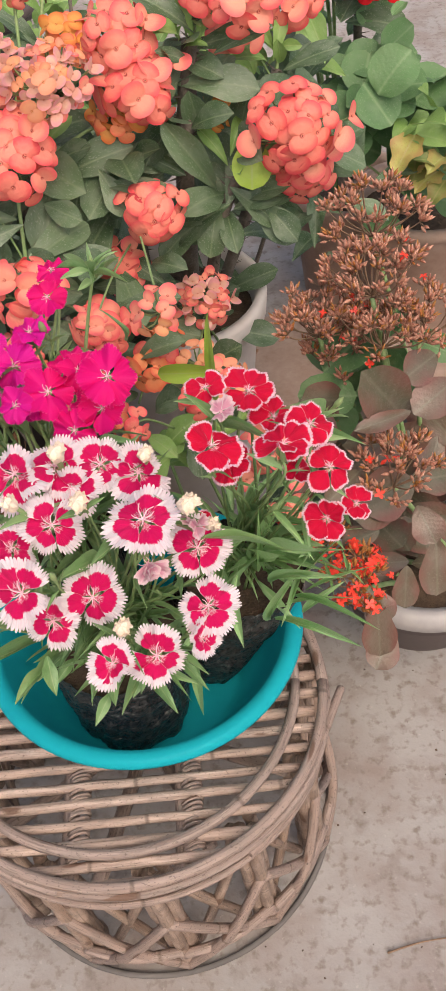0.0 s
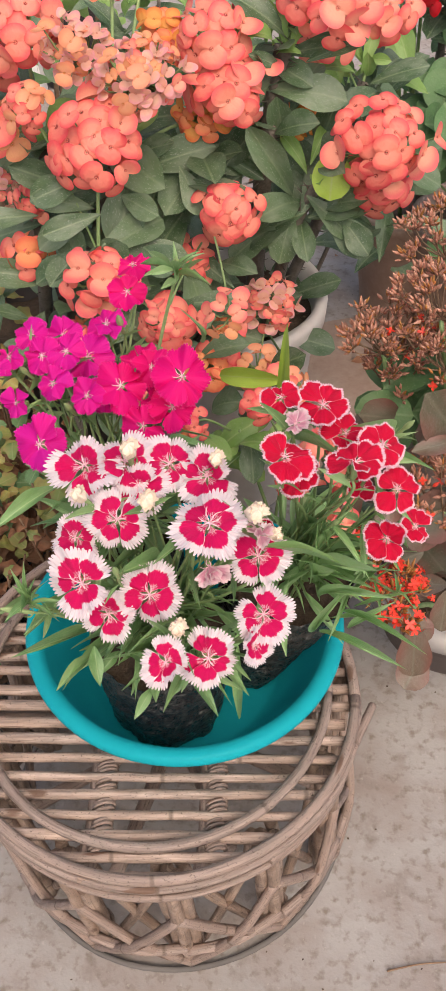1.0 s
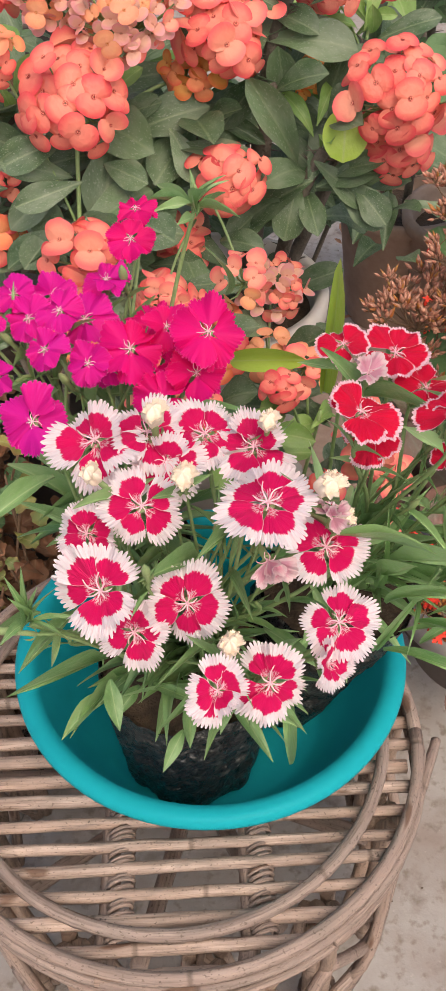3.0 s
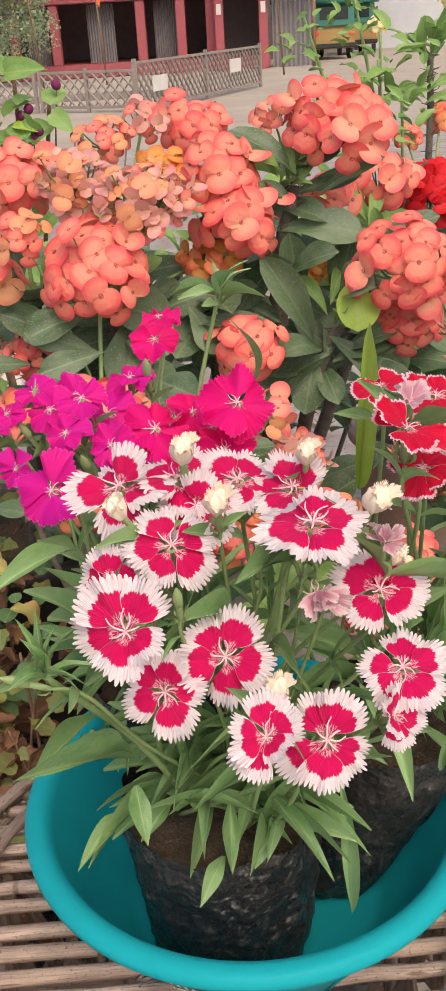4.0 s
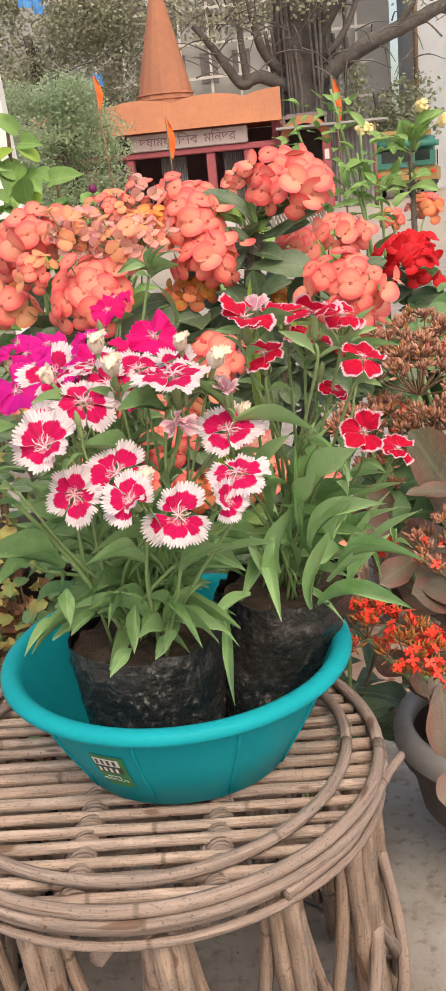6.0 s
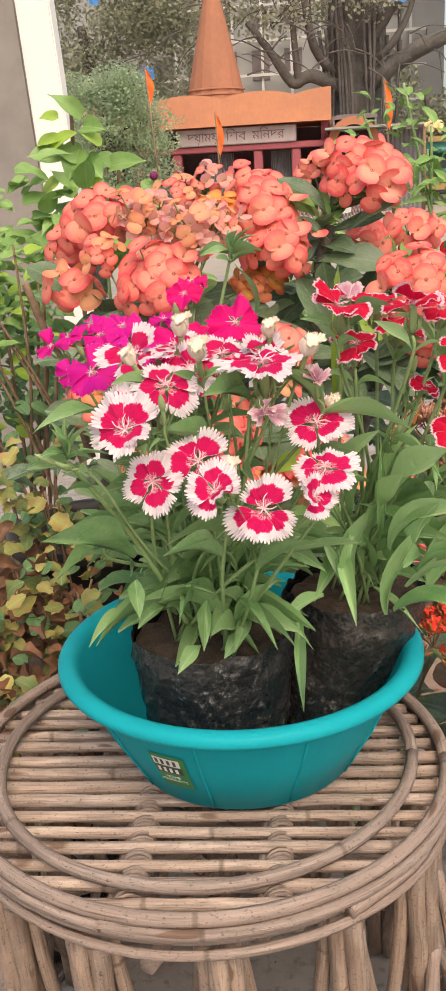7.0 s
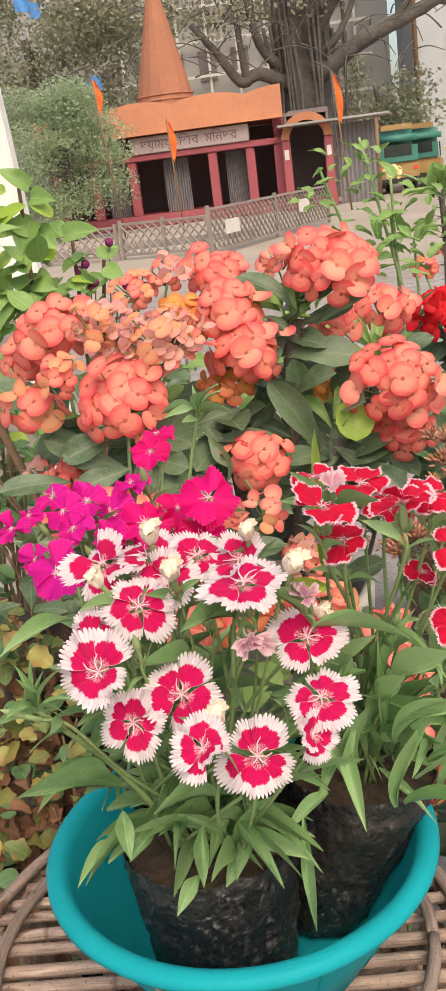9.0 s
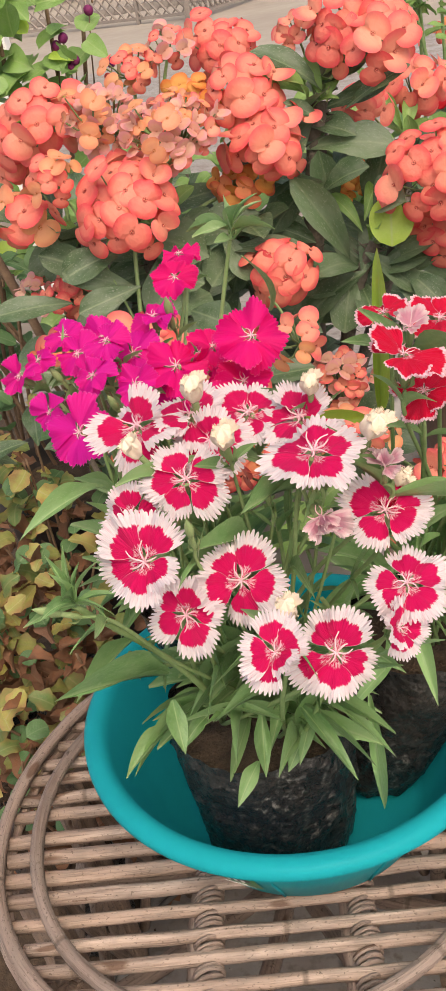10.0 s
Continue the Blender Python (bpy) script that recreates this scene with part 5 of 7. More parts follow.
t2 = spurge("t2", (-0.40, 1.13, 0.33), "crown of thorns with coral heads in the black pot", [(-0.36, 1.06, 0.55), (-0.34, 1.05, 0.67)], 0.010, 0.008, 60)
t3 = spurge("t3", (-0.37, 1.09, 0.33), "crown of thorns leaning forward with coral flower heads", [(-0.29, 0.98, 0.50), (-0.26, 0.93, 0.60)], 0.009, 0.007, 50)
right_spurge, left_spurge = SPURGE["s2"], SPURGE["t3"]
C, O, P_, W = ["coral", "coral", "coral", "pink"], ["orange", "coral"], ["pale", "pale", "pale", "peach", "pink"], ["peach", "coral"]
flower_head(SPURGE["s3"], (-0.140, 1.045, 0.790), 0.048, 0.042, 26, C, rng, s3[-1])
flower_head(SPURGE["s3"], (-0.118, 1.018, 0.748), 0.048, 0.046, 28, C, rng, s3[-1])
flower_head(SPURGE["s1"], (-0.176, 1.290, 0.812), 0.050, 0.042, 24, C, rng, s1[-6])
flower_head(SPURGE["s1"], (-0.010, 1.075, 0.822), 0.055, 0.048, 34, C, rng, s1[-1])
flower_head(SPURGE["s1"], (-0.030, 1.085, 0.845), 0.042, 0.032, 18, C, rng, s1[-1])
flower_head(SPURGE["s4"], (0.046, 1.250, 0.745), 0.050, 0.042, 26, C, rng, s4[-1])
flower_head(SPURGE["s2"], (0.046, 1.010, 0.700), 0.056, 0.056, 44, C, rng, s2[-1])
flower_head(SPURGE["s2"], (0.050, 1.040, 0.640), 0.045, 0.040, 20, C, rng, s2[-1])
flower_head(SPURGE["s3"], (-0.115, 0.965, 0.636), 0.036, 0.040, 18, C, rng, s3[-8])
flower_head(SPURGE["s1"], (-0.039, 1.100, 0.682), 0.026, 0.022, 12, ["amber"], rng, s1[-4], 0.0080)
flower_head(SPURGE["s4"], (-0.015, 1.167, 0.745), 0.034, 0.028, 12, C, rng, s4[-3])
flower_head(SPURGE["s1"], (-0.080, 1.10, 0.835), 0.022, 0.018, 6, ["pink"], rng, s1[-2])
flower_head(SPURGE["s2"], (-0.068, 0.985, 0.502), 0.036, 0.036, 14, ["pink", "pale"], rng, s2[-12], 0.0092)
flower_head(SPURGE["s3"], (-0.165, 1.00, 0.545), 0.030, 0.028, 12, C, rng, s3[-12])
flower_head(SPURGE["s2"], (-0.120, 0.970, 0.462), 0.026, 0.024, 10, ["orange"], rng, s2[-14], 0.016)
flower_head(SPURGE["s2"], (-0.077, 0.862, 0.504), 0.028, 0.022, 7, ["peach"], rng, s2[-14], 0.019)
flower_head(SPURGE["s3"], (-0.171, 1.112, 0.457), 0.030, 0.026, 10, C, rng, s3[-14])
flower_head(SPURGE["s3"], (-0.168, 0.779, 0.623), 0.020, 0.016, 5, ["pink", "coral"], rng, s3[-10], 0.016)
flower_head(SPURGE["s2"], (0.005, 0.68, 0.545), 0.024, 0.028, 6, ["pink"], rng, s2[-16], 0.021)
flower_head(SPURGE["s2"], (0.026, 0.69, 0.505), 0.012, 0.010, 3, ["pink"], rng, s2[-16], 0.021)
flower_head(SPURGE["s3"], (-0.10, 0.775, 0.64), 0.026, 0.022, 5, ["peach", "pink"], rng, s3[-8], 0.018)
flower_head(SPURGE["t3"], (-0.255, 0.945, 0.722), 0.056, 0.058, 40, C, rng, t3[-1])
flower_head(SPURGE["t2"], (-0.345, 1.050, 0.790), 0.056, 0.046, 36, C, rng, t2[-1])
flower_head(SPURGE["t2"], (-0.390, 1.075, 0.755), 0.036, 0.030, 16, C, rng, t2[-1])
flower_head(SPURGE["t1"], (-0.272, 1.010, 0.790), 0.038, 0.036, 20, ["pale", "pale", "pale", "peach"], rng, t1[-1], 0.0086)
flower_head(SPURGE["t1"], (-0.205, 0.985, 0.775), 0.047, 0.047, 30, P_, rng, t1[-1], 0.0086)
flower_head(SPURGE["t1"], (-0.192, 1.060, 0.788), 0.034, 0.034, 18, ["orange", "orange", "amber"], rng, t1[-1], 0.012)
flower_head(SPURGE["t1"], (-0.150, 1.05, 0.705), 0.036, 0.028, 16, ["orange", "amber"], rng, t1[-1], 0.0125)
flower_head(SPURGE["t1"], (-0.285, 0.985, 0.800), 0.034, 0.030, 3, ["peach"], rng, t1[-1], 0.022)
flower_head(SPURGE["t1"], (-0.215, 0.955, 0.785), 0.036, 0.030, 3, ["peach"], rng, t1[-1], 0.022)
flower_head(SPURGE["t3"], (-0.322, 0.955, 0.757), 0.026, 0.026, 7, W, rng, t3[-1], 0.020)
flower_head(SPURGE["t2"], (-0.368, 0.98, 0.715), 0.032, 0.028, 12, W, rng, t2[-1], 0.018)
flower_head(SPURGE["t1"], (-0.266, 1.165, 0.815), 0.036, 0.028, 10, W, rng, t1[-1], 0.019)
flower_head(SPURGE["t1"], (-0.228, 1.190, 0.828), 0.030, 0.024, 8, ["coral", "pale"], rng, t1[-1], 0.0175)
flower_head(SPURGE["t3"], (-0.245, 0.860, 0.615), 0.042, 0.038, 20, C, rng, t3[-4])
flower_head(SPURGE["t3"], (-0.350, 0.950, 0.580), 0.028, 0.030, 12, O, rng, t3[-8])
flower_head(SPURGE["t3"], (-0.175, 0.86, 0.560), 0.034, 0.034, 14, C, rng, t3[-6])
flower_head(SPURGE["t2"], (-0.345, 1.005, 0.625), 0.028, 0.026, 10, C, rng, t2[-6])
flower_head(SPURGE["t2"], (-0.385, 1.02, 0.625), 0.022, 0.022, 9, ["pink", "pale"], rng, t2[-6], 0.0125)
flower_head(SPURGE["t3"], (-0.290, 0.90, 0.50), 0.030, 0.026, 9, O, rng, t3[-10])
for k, s, c in (("s1", s1[-1], 10), ("s1", s1[-5], 8), ("s2", s2[-1], 6), ("s2", s2[-6], 8), ("s3", s3[-1], 8), ("s3", s3[-7], 10), ("s4", s4[-1], 8), ("s4", s4[-8], 8), ("s2", s2[1], 2), ("s3", s3[1], 5), ("s1", s1[1], 4), ("s4", s4[2], 2)):
    whorl(SPURGE[k], s, c, rng)
whorl(SPURGE["s2"], (-0.14, 0.95, 0.52), 7, rng, (0.06, 0.1), None, (-0.6, 0.4), (0.36, 0.46), 0.04)
whorl(SPURGE["s3"], (-0.19, 0.96, 0.52), 8, rng, (0.06, 0.1), None, (-0.6, 0.4), (0.36, 0.46), 0.04)
whorl(SPURGE["s2"], (-0.15, 1.02, 0.46), 7, rng, (0.06, 0.1), None, (-0.7, 0.3), (0.4, 0.52), 0.05)
whorl(SPURGE["s3"], (-0.17, 0.98, 0.46), 8, rng, (0.06, 0.1), None, (-0.7, 0.3), (0.4, 0.52), 0.05)
whorl(SPURGE["s4"], (0.02, 1.24, 0.60), 14, rng, (0.06, 0.1), None, (-0.5, 0.6), (0.4, 0.52), 0.05)
whorl(SPURGE["s1"], (-0.09, 1.20, 0.66), 14, rng, (0.06, 0.1), None, (-0.5, 0.6), (0.4, 0.52), 0.05)
for k, s, c in (("t1", t1[-1], 10), ("t1", t1[-7], 9), ("t2", t2[-1], 10), ("t2", t2[-7], 6), ("t3", t3[-1], 9), ("t3", t3[-7], 6), ("t1", t1[2], 3), ("t2", t2[2], 3), ("t3", t3[3], 3)):
    whorl(SPURGE[k], s, c, rng, (0.06, 0.105))


for k, s, c in (("s1", s1[-1], 9), ("s4", s4[-1], 7), ("s2", s2[-1], 4), ("t1", t1[-1], 5), ("t2", t2[-1], 5)):
    whorl(SPURGE[k], s + Vector((0, 0, 0.012)), c, rng, (0.035, 0.06), FRESH_LEAVES, (0.1, 1.1), (0.32, 0.42), 0.014)


def broad(plant, x0, y0, z0, x1, y1, z1, w, meshes=SPURGE_LEAVES):
    leaf(plant, meshes, (x0, y0, z0), (x1, y1, z1), w * 0.95, (0, -0.9, 0.7), rng)


broad(right_spurge, -0.048, 1.040, 0.617, -0.100, 1.010, 0.716, 0.036)
broad(right_spurge, -0.059, 1.080, 0.650, -0.070, 1.050, 0.729, 0.033)
broad(right_spurge, -0.019, 1.100, 0.645, -0.003, 1.070, 0.720, 0.037)
broad(right_spurge, -0.006, 0.990, 0.640, -0.004, 1.016, 0.682, 0.047, LIME_LEAVES)
broad(right_spurge, -0.018, 1.040, 0.655, 0.012, 1.020, 0.700, 0.044)
broad(right_spurge, -0.015, 1.030, 0.609, 0.044, 1.000, 0.565, 0.040)
broad(right_spurge, -0.047, 1.030, 0.607, -0.060, 1.000, 0.550, 0.038)
broad(right_spurge, -0.054, 1.040, 0.597, -0.120, 1.010, 0.544, 0.037)
broad(right_spurge, -0.145, 1.060, 0.663, -0.081, 1.030, 0.641, 0.020)
broad(right_spurge, -0.190, 1.020, 0.674, -0.217, 0.990, 0.597, 0.035)
broad(right_spurge, -0.174, 1.000, 0.671, -0.143, 0.970, 0.629, 0.034)
broad(left_spurge, -0.238, 0.980, 0.644, -0.193, 0.950, 0.638, 0.031)
broad(left_spurge, -0.268, 0.970, 0.641, -0.330, 0.940, 0.596, 0.034)
broad(left_spurge, -0.328, 0.950, 0.634, -0.403, 0.920, 0.639, 0.031)
broad(left_spurge, -0.283, 1.000, 0.561, -0.231, 0.970, 0.608, 0.044)
broad(left_spurge, -0.315, 0.950, 0.549, -0.399, 0.920, 0.580, 0.036)
broad(left_spurge, -0.203, 0.900, 0.630, -0.164, 0.870, 0.622, 0.040)
broad(left_spurge, -0.302, 1.000, 0.641, -0.358, 0.970, 0.681, 0.035)
broad(right_spurge, -0.173, 1.020, 0.601, -0.149, 0.990, 0.651, 0.036)
broad(right_spurge, -0.114, 0.800, 0.541, -0.046, 0.770, 0.564, 0.022, LIME_LEAVES)
broad(right_spurge, -0.062, 0.850, 0.513, -0.024, 0.820, 0.558, 0.034)
broad(right_spurge, -0.040, 1.060, 0.763, 0.023, 1.030, 0.800, 0.019)
broad(right_spurge, -0.063, 1.060, 0.754, -0.100, 1.030, 0.782, 0.016)
broad(right_spurge, 0.011, 1.020, 0.601, 0.043, 0.990, 0.573, 0.035)
broad(right_spurge, -0.175, 1.000, 0.652, -0.092, 0.970, 0.656, 0.022)
broad(left_spurge, -0.265, 0.950, 0.682, -0.325, 0.920, 0.668, 0.035)
broad(left_spurge, -0.264, 0.950, 0.645, -0.324, 0.920, 0.675, 0.028)
broad(left_spurge, -0.252, 0.930, 0.650, -0.311, 0.900, 0.640, 0.028)

# ---- succulents with corymbs, in pots ----
def pod_mesh(mat, name, star=False):
    V, F = lathe([(0.0, 0.0), (0.10, 0.05), (0.22, 0.28), (0.21, 0.48), (0.12, 0.75), (0.05, 0.92), (0.0, 1.0)], 6)
    if star:
        for k in range(4):
            a = k * math.pi / 2
            c, s = math.cos(a), math.sin(a)
            V, F = join((V, F), ([(0.05 * -s, 0.05 * c, 0.95), (0.05 * s, -0.05 * c, 0.95), (0.36 * c + 0.22 * s, 0.36 * s - 0.22 * c, 1.04), (0.66 * c, 0.66 * s, 0.98), (0.36 * c - 0.22 * s, 0.36 * s + 0.22 * c, 1.04)], [(0, 1, 2, 3, 4)]))
    return mesh(name, V, F, mat)


POD_DRY, POD_OCHRE, POD_RED = pod_mesh(HUSK, "dried_pod"), pod_mesh(HUSK_O, "ochre_pod"), pod_mesh(REDSTAR, "red_floret", True)
for v in POD_OCHRE.vertices:
    v.co.x, v.co.y = v.co.x * 0.72, v.co.y * 0.72


def corymb(plant, at, r, h, count, root, rng, mix_of, size=0.013, name="flower_head"):
    """A compound cyme: twigs fork to small clusters whose pods spread from each fork."""
    at = Vector(at)
    base = at - Vector((0, 0, h * (0.95 if "red" in name else 1.35)))
    head = part(name, mesh("head_stalk", *tube(spline([root, Vector(root).lerp(base, 0.5) + Vector((rng.uniform(-0.01, 0.01), 0.006, 0)), base], 6), 0.0038, 0.0026, 7), STEM), plant)
    twigs = []
    total = max(8, int(count / 6.5))
    made = 0
    for k in range(total):
        a = k * 2.4 + rng.uniform(-0.3, 0.3)
        q = math.sqrt((k + 0.4) / total)
        hub = at + Vector((math.cos(a) * r * q * 0.9, math.sin(a) * r * q * 0.9, h * (0.55 * math.cos(q * 1.5) - 0.6) + rng.uniform(-0.55, 0.25) * h))
        lean_ = Vector((math.cos(a) * q * 0.7, math.sin(a) * q * 0.7, 1.0)).normalized()
        elbow = base.lerp(hub, 0.5) + Vector((math.cos(a), math.sin(a), 0)) * r * q * 0.16
        twigs.append(tube(spline([base, elbow, hub], 4), 0.0010, 0.0007, 5, cap=False))
        pods = []
        for i in range(rng.randint(17, 24)):
            if made >= count * 3.2:
                break
            d = (lean_ * 0.75 + Vector((rng.gauss(0, 0.6), rng.gauss(0, 0.6), rng.gauss(0, 0.4)))).normalized()
            n = (d + lean_ * 0.35).normalized()
            p = hub + d * size * rng.uniform(0.2, 1.35)
            twigs.append(tube([hub, p], 0.0006, 0.0005, 4, cap=False))
            x = n.orthogonal().normalized()
            m = Matrix((x, n.cross(x), n)).transposed().to_4x4()
            m.translation = p
            me = rng.choices((POD_DRY, POD_OCHRE, POD_RED), mix_of)[0]
            pods.append((me, m @ Matrix.Rotation(rng.random() * 3, 4, "Z") @ Matrix.Scale(size * rng.uniform(0.85, 1.25), 4) @ Matrix.Diagonal((0.95, 0.95, 0.95, 1))))
            made += 1
        if pods:
            cluster = mesh("sprig", *join(*[([m @ v.co for v in me.vertices], [tuple(f.vertices) for f in me.polygons]) for me, m in pods]), HUSK)
            cluster.materials.append(HUSK_O)
            cluster.materials.append(REDSTAR)
            slots = [(POD_DRY, POD_OCHRE, POD_RED).index(me) for me, _ in pods for _f in me.polygons]
            cluster.polygons.foreach_set("material_index", slots)
            part("sprig", cluster, head)
    part("twig_spray", mesh("twig_spray", *join(*twigs), TWIG), head)
    return head


brick = thing("brick", (0.205, 0.880, 0.0), "dusty brown brick under the pot with the grey rim", "brick")
part("block", mesh("block", *box(0.150, 0.845, 0.0, 0.260, 0.915, 0.0995, 0.004), CLAYPOT, False), brick)
grey_pot = pot("plant_pot", (0.193, 0.825, 0.1), 0.112, 0.092, 0.112, GREYPOT, "dark plastic pot with a pale grey rim on a brick", 0.02)
part("rim", mesh("rim", *lathe([(0.102, 0.080), (0.116, 0.082), (0.123, 0.090), (0.124, 0.103), (0.120, 0.113), (0.112, 0.117), (0.102, 0.113), (0.101, 0.097), (0.102, 0.080)], 56, (0.193, 0.825, 0.1)), GREYRIM), grey_pot, None, "pale grey rolled rim")
rng = random.Random(52)


def kalanchoe(label, heads, root, mo, size, name="flower_head"):
    k = thing("kalanchoe", root, label, "succulent plant", "kalanchoe plants")
    for x, y, z, r, n in heads:
        n = int(n * (1.0 if "red" in name else 0.9))
        corymb(k, (x, y, z), r, 0.036, n, (root[0] + rng.uniform(-0.03, 0.03), root[1] + rng.uniform(-0.03, 0.03), root[2]), rng, mo, size * (0.9 if "red" in name else 1.0), name)
    return k


kal = kalanchoe("kalanchoe with tall dried brown flower heads", [(0.110, 0.825, 0.655, 0.054, 170), (0.058, 0.835, 0.600, 0.052, 165)], (0.17, 0.86, 0.175), (0.80, 0.195, 0.005), 0.0082)
kal2 = kalanchoe("kalanchoe with drooping dried brown flower heads", [(0.122, 0.81, 0.600, 0.054, 150), (0.165, 0.84, 0.585, 0.050, 110), (0.120, 0.915, 0.668, 0.062, 165)], (0.21, 0.87, 0.175), (0.80, 0.195, 0.005), 0.0082)
kal3 = kalanchoe("kalanchoe with dried heads and bronze leaves", [(0.075, 0.85, 0.545, 0.042, 80), (0.128, 0.71, 0.495, 0.050, 120)], (0.23, 0.82, 0.175), (0.78, 0.20, 0.02), 0.0084)
red_kal = kalanchoe("kalanchoe with small bright red flower clusters", [(0.083, 0.612, 0.432, 0.034, 84), (0.040, 0.665, 0.440, 0.032, 60), (0.06, 0.80, 0.45, 0.03, 24)], (0.19, 0.82, 0.175), (0.0, 0.74, 0.26), 0.0100, "red_flower_head")
whorl(kal3, (0.22, 0.83, 0.28), 16, rng, (0.06, 0.1), SUCCULENT_LEAVES, (-0.5, 0.6), (0.5, 0.7), 0.06)
whorl(kal2, (0.18, 0.88, 0.38), 13, rng, (0.06, 0.1), SUCCULENT_LEAVES, (-0.4, 0.6), (0.5, 0.65), 0.06)
whorl(red_kal, (0.12, 0.74, 0.33), 7, rng, (0.05, 0.08), SUCCULENT_LEAVES, (-0.4, 0.6), (0.5, 0.65), 0.05)
whorl(kal, (0.11, 0.86, 0.47), 14, rng, (0.05, 0.08), ROUND_LEAVES, (-0.4, 0.6), (0.5, 0.8), 0.05)


scatter_rng = random.Random(58)
for k in range(18):
    a, e, L = scatter_rng.random() * 6.3, scatter_rng.uniform(-0.5, 0.7), scatter_rng.uniform(0.05, 0.075)
    p = Vector((0.125 + scatter_rng.gauss(0, 0.035), 0.81 + scatter_rng.gauss(0, 0.03), 0.34 + scatter_rng.gauss(0, 0.035)))
    leaf(kal3, SUCCULENT_LEAVES, p, p + Vector((math.cos(a) * math.cos(e), math.sin(a) * math.cos(e), math.sin(e))) * L, L * 0.62, (0, -0.7, 0.7), scatter_rng)


def bronze(x0, y0, z0, x1, y1, z1, w):
    leaf(kal3, SUCCULENT_LEAVES, (x0, y0, z0), (x1, y1, z1), w, (0, -0.8, 0.7), rng)


bronze(0.142, 0.760, 0.497, 0.090, 0.720, 0.596, 0.058)
bronze(0.144, 0.740, 0.525, 0.083, 0.700, 0.538, 0.019)
bronze(0.153, 0.730, 0.429, 0.088, 0.680, 0.457, 0.058)
bronze(0.174, 0.690, 0.385, 0.177, 0.660, 0.322, 0.042)
bronze(0.102, 0.610, 0.386, 0.106, 0.585, 0.320, 0.038)
bronze(0.096, 0.625, 0.386, 0.114, 0.600, 0.358, 0.034)
bronze(0.140, 0.660, 0.376, 0.138, 0.640, 0.328, 0.030)
bronze(0.194, 0.780, 0.529, 0.147, 0.740, 0.520, 0.043)
bronze(0.111, 0.680, 0.412, 0.067, 0.640, 0.431, 0.033)
bronze(0.176, 0.800, 0.548, 0.138, 0.760, 0.550, 0.039)
bronze(0.152, 0.700, 0.426, 0.170, 0.670, 0.399, 0.037)
bronze(0.145, 0.720, 0.419, 0.083, 0.660, 0.452, 0.039)
bronze(0.133, 0.680, 0.273, 0.094, 0.640, 0.333, 0.036)
bronze(0.130, 0.660, 0.261, 0.108, 0.620, 0.240, 0.040)
bronze(0.093, 0.720, 0.463, 0.054, 0.680, 0.456, 0.031)
bronze(0.088, 0.820, 0.473, 0.035, 0.780, 0.512, 0.041)
bronze(0.145, 0.800, 0.441, 0.077, 0.740, 0.483, 0.041)
bronze(0.117, 0.740, 0.360, 0.141, 0.700, 0.359, 0.046)
bronze(0.162, 0.840, 0.468, 0.114, 0.800, 0.500, 0.049)
bronze(0.035, 0.800, 0.495, 0.064, 0.740, 0.474, 0.041)
bronze(0.044, 0.740, 0.461, 0.014, 0.700, 0.396, 0.032)

# ---- plants behind and beside ----
def scatter(plant, meshes, at, spread, count, size, ratio, rng, up=(0, -0.5, 1), el=(-0.6, 0.8), name="leaf"):
    at, spread = Vector(at), Vector(spread)
    for k in range(count):
        a, e = rng.random() * 6.3, rng.uniform(*el)
        L = rng.uniform(*size)
        g = [max(-1.6, min(1.6, rng.gauss(0, 0.62))) for _ in range(3)]
        p = at + Vector((spread.x * g[0], spread.y * g[1], spread.z * g[2]))
        leaf(plant, meshes, p, p + Vector((math.cos(a) * math.cos(e), math.sin(a) * math.cos(e), math.sin(e))) * L, L * rng.uniform(*ratio), up, rng, name)


def stems(plant, root, tops, rng, r=0.003, mat=None):
    for t in tops:
        root_v, t = Vector(root), Vector(t)
        mid = root_v.lerp(t, 0.5) + Vector((rng.uniform(-1, 1), rng.uniform(-1, 1), 0)) * 0.03
        part("stem", mesh("stem", *tube(spline([root_v, mid, t], 7), r, r * 0.6, 7, 0.1, True, rng), mat or STEM), plant)


rng = random.Random(61)
# round-leaved plant
pot("plant_pot", (0.30, 1.62, 0.0), 0.13, 0.10, 0.26, CLAYPOT, "dusty brown clay pot half hidden under leaves")
ger = thing("geranium", (0.30, 1.62, 0.22), "geranium with round scalloped green leaves", "leafy plant")
stems(ger, (0.30, 1.62, 0.22), [(0.2, 1.5, 0.5), (0.27, 1.45, 0.42), (0.33, 1.55, 0.5), (0.17, 1.45, 0.42), (0.38, 1.6, 0.45), (0.22, 1.6, 0.58)], rng)
scatter(ger, ROUND_LEAVES, (0.20, 1.48, 0.50), (0.08, 0.10, 0.08), 34, (0.055, 0.085), (0.95, 1.1), rng)
scatter(ger, ROUND_LEAVES, (0.33, 1.52, 0.42), (0.10, 0.10, 0.09), 34, (0.055, 0.085), (0.95, 1.1), rng)
scatter(ger, YELLOW_LEAVES, (0.27, 1.36, 0.45), (0.05, 0.04, 0.05), 8, (0.05, 0.07), (0.7, 0.9), rng)
scatter(ger, VINE_LEAVES, (0.30, 1.40, 0.50), (0.07, 0.05, 0.04), 14, (0.05, 0.075), (0.6, 0.8), rng)
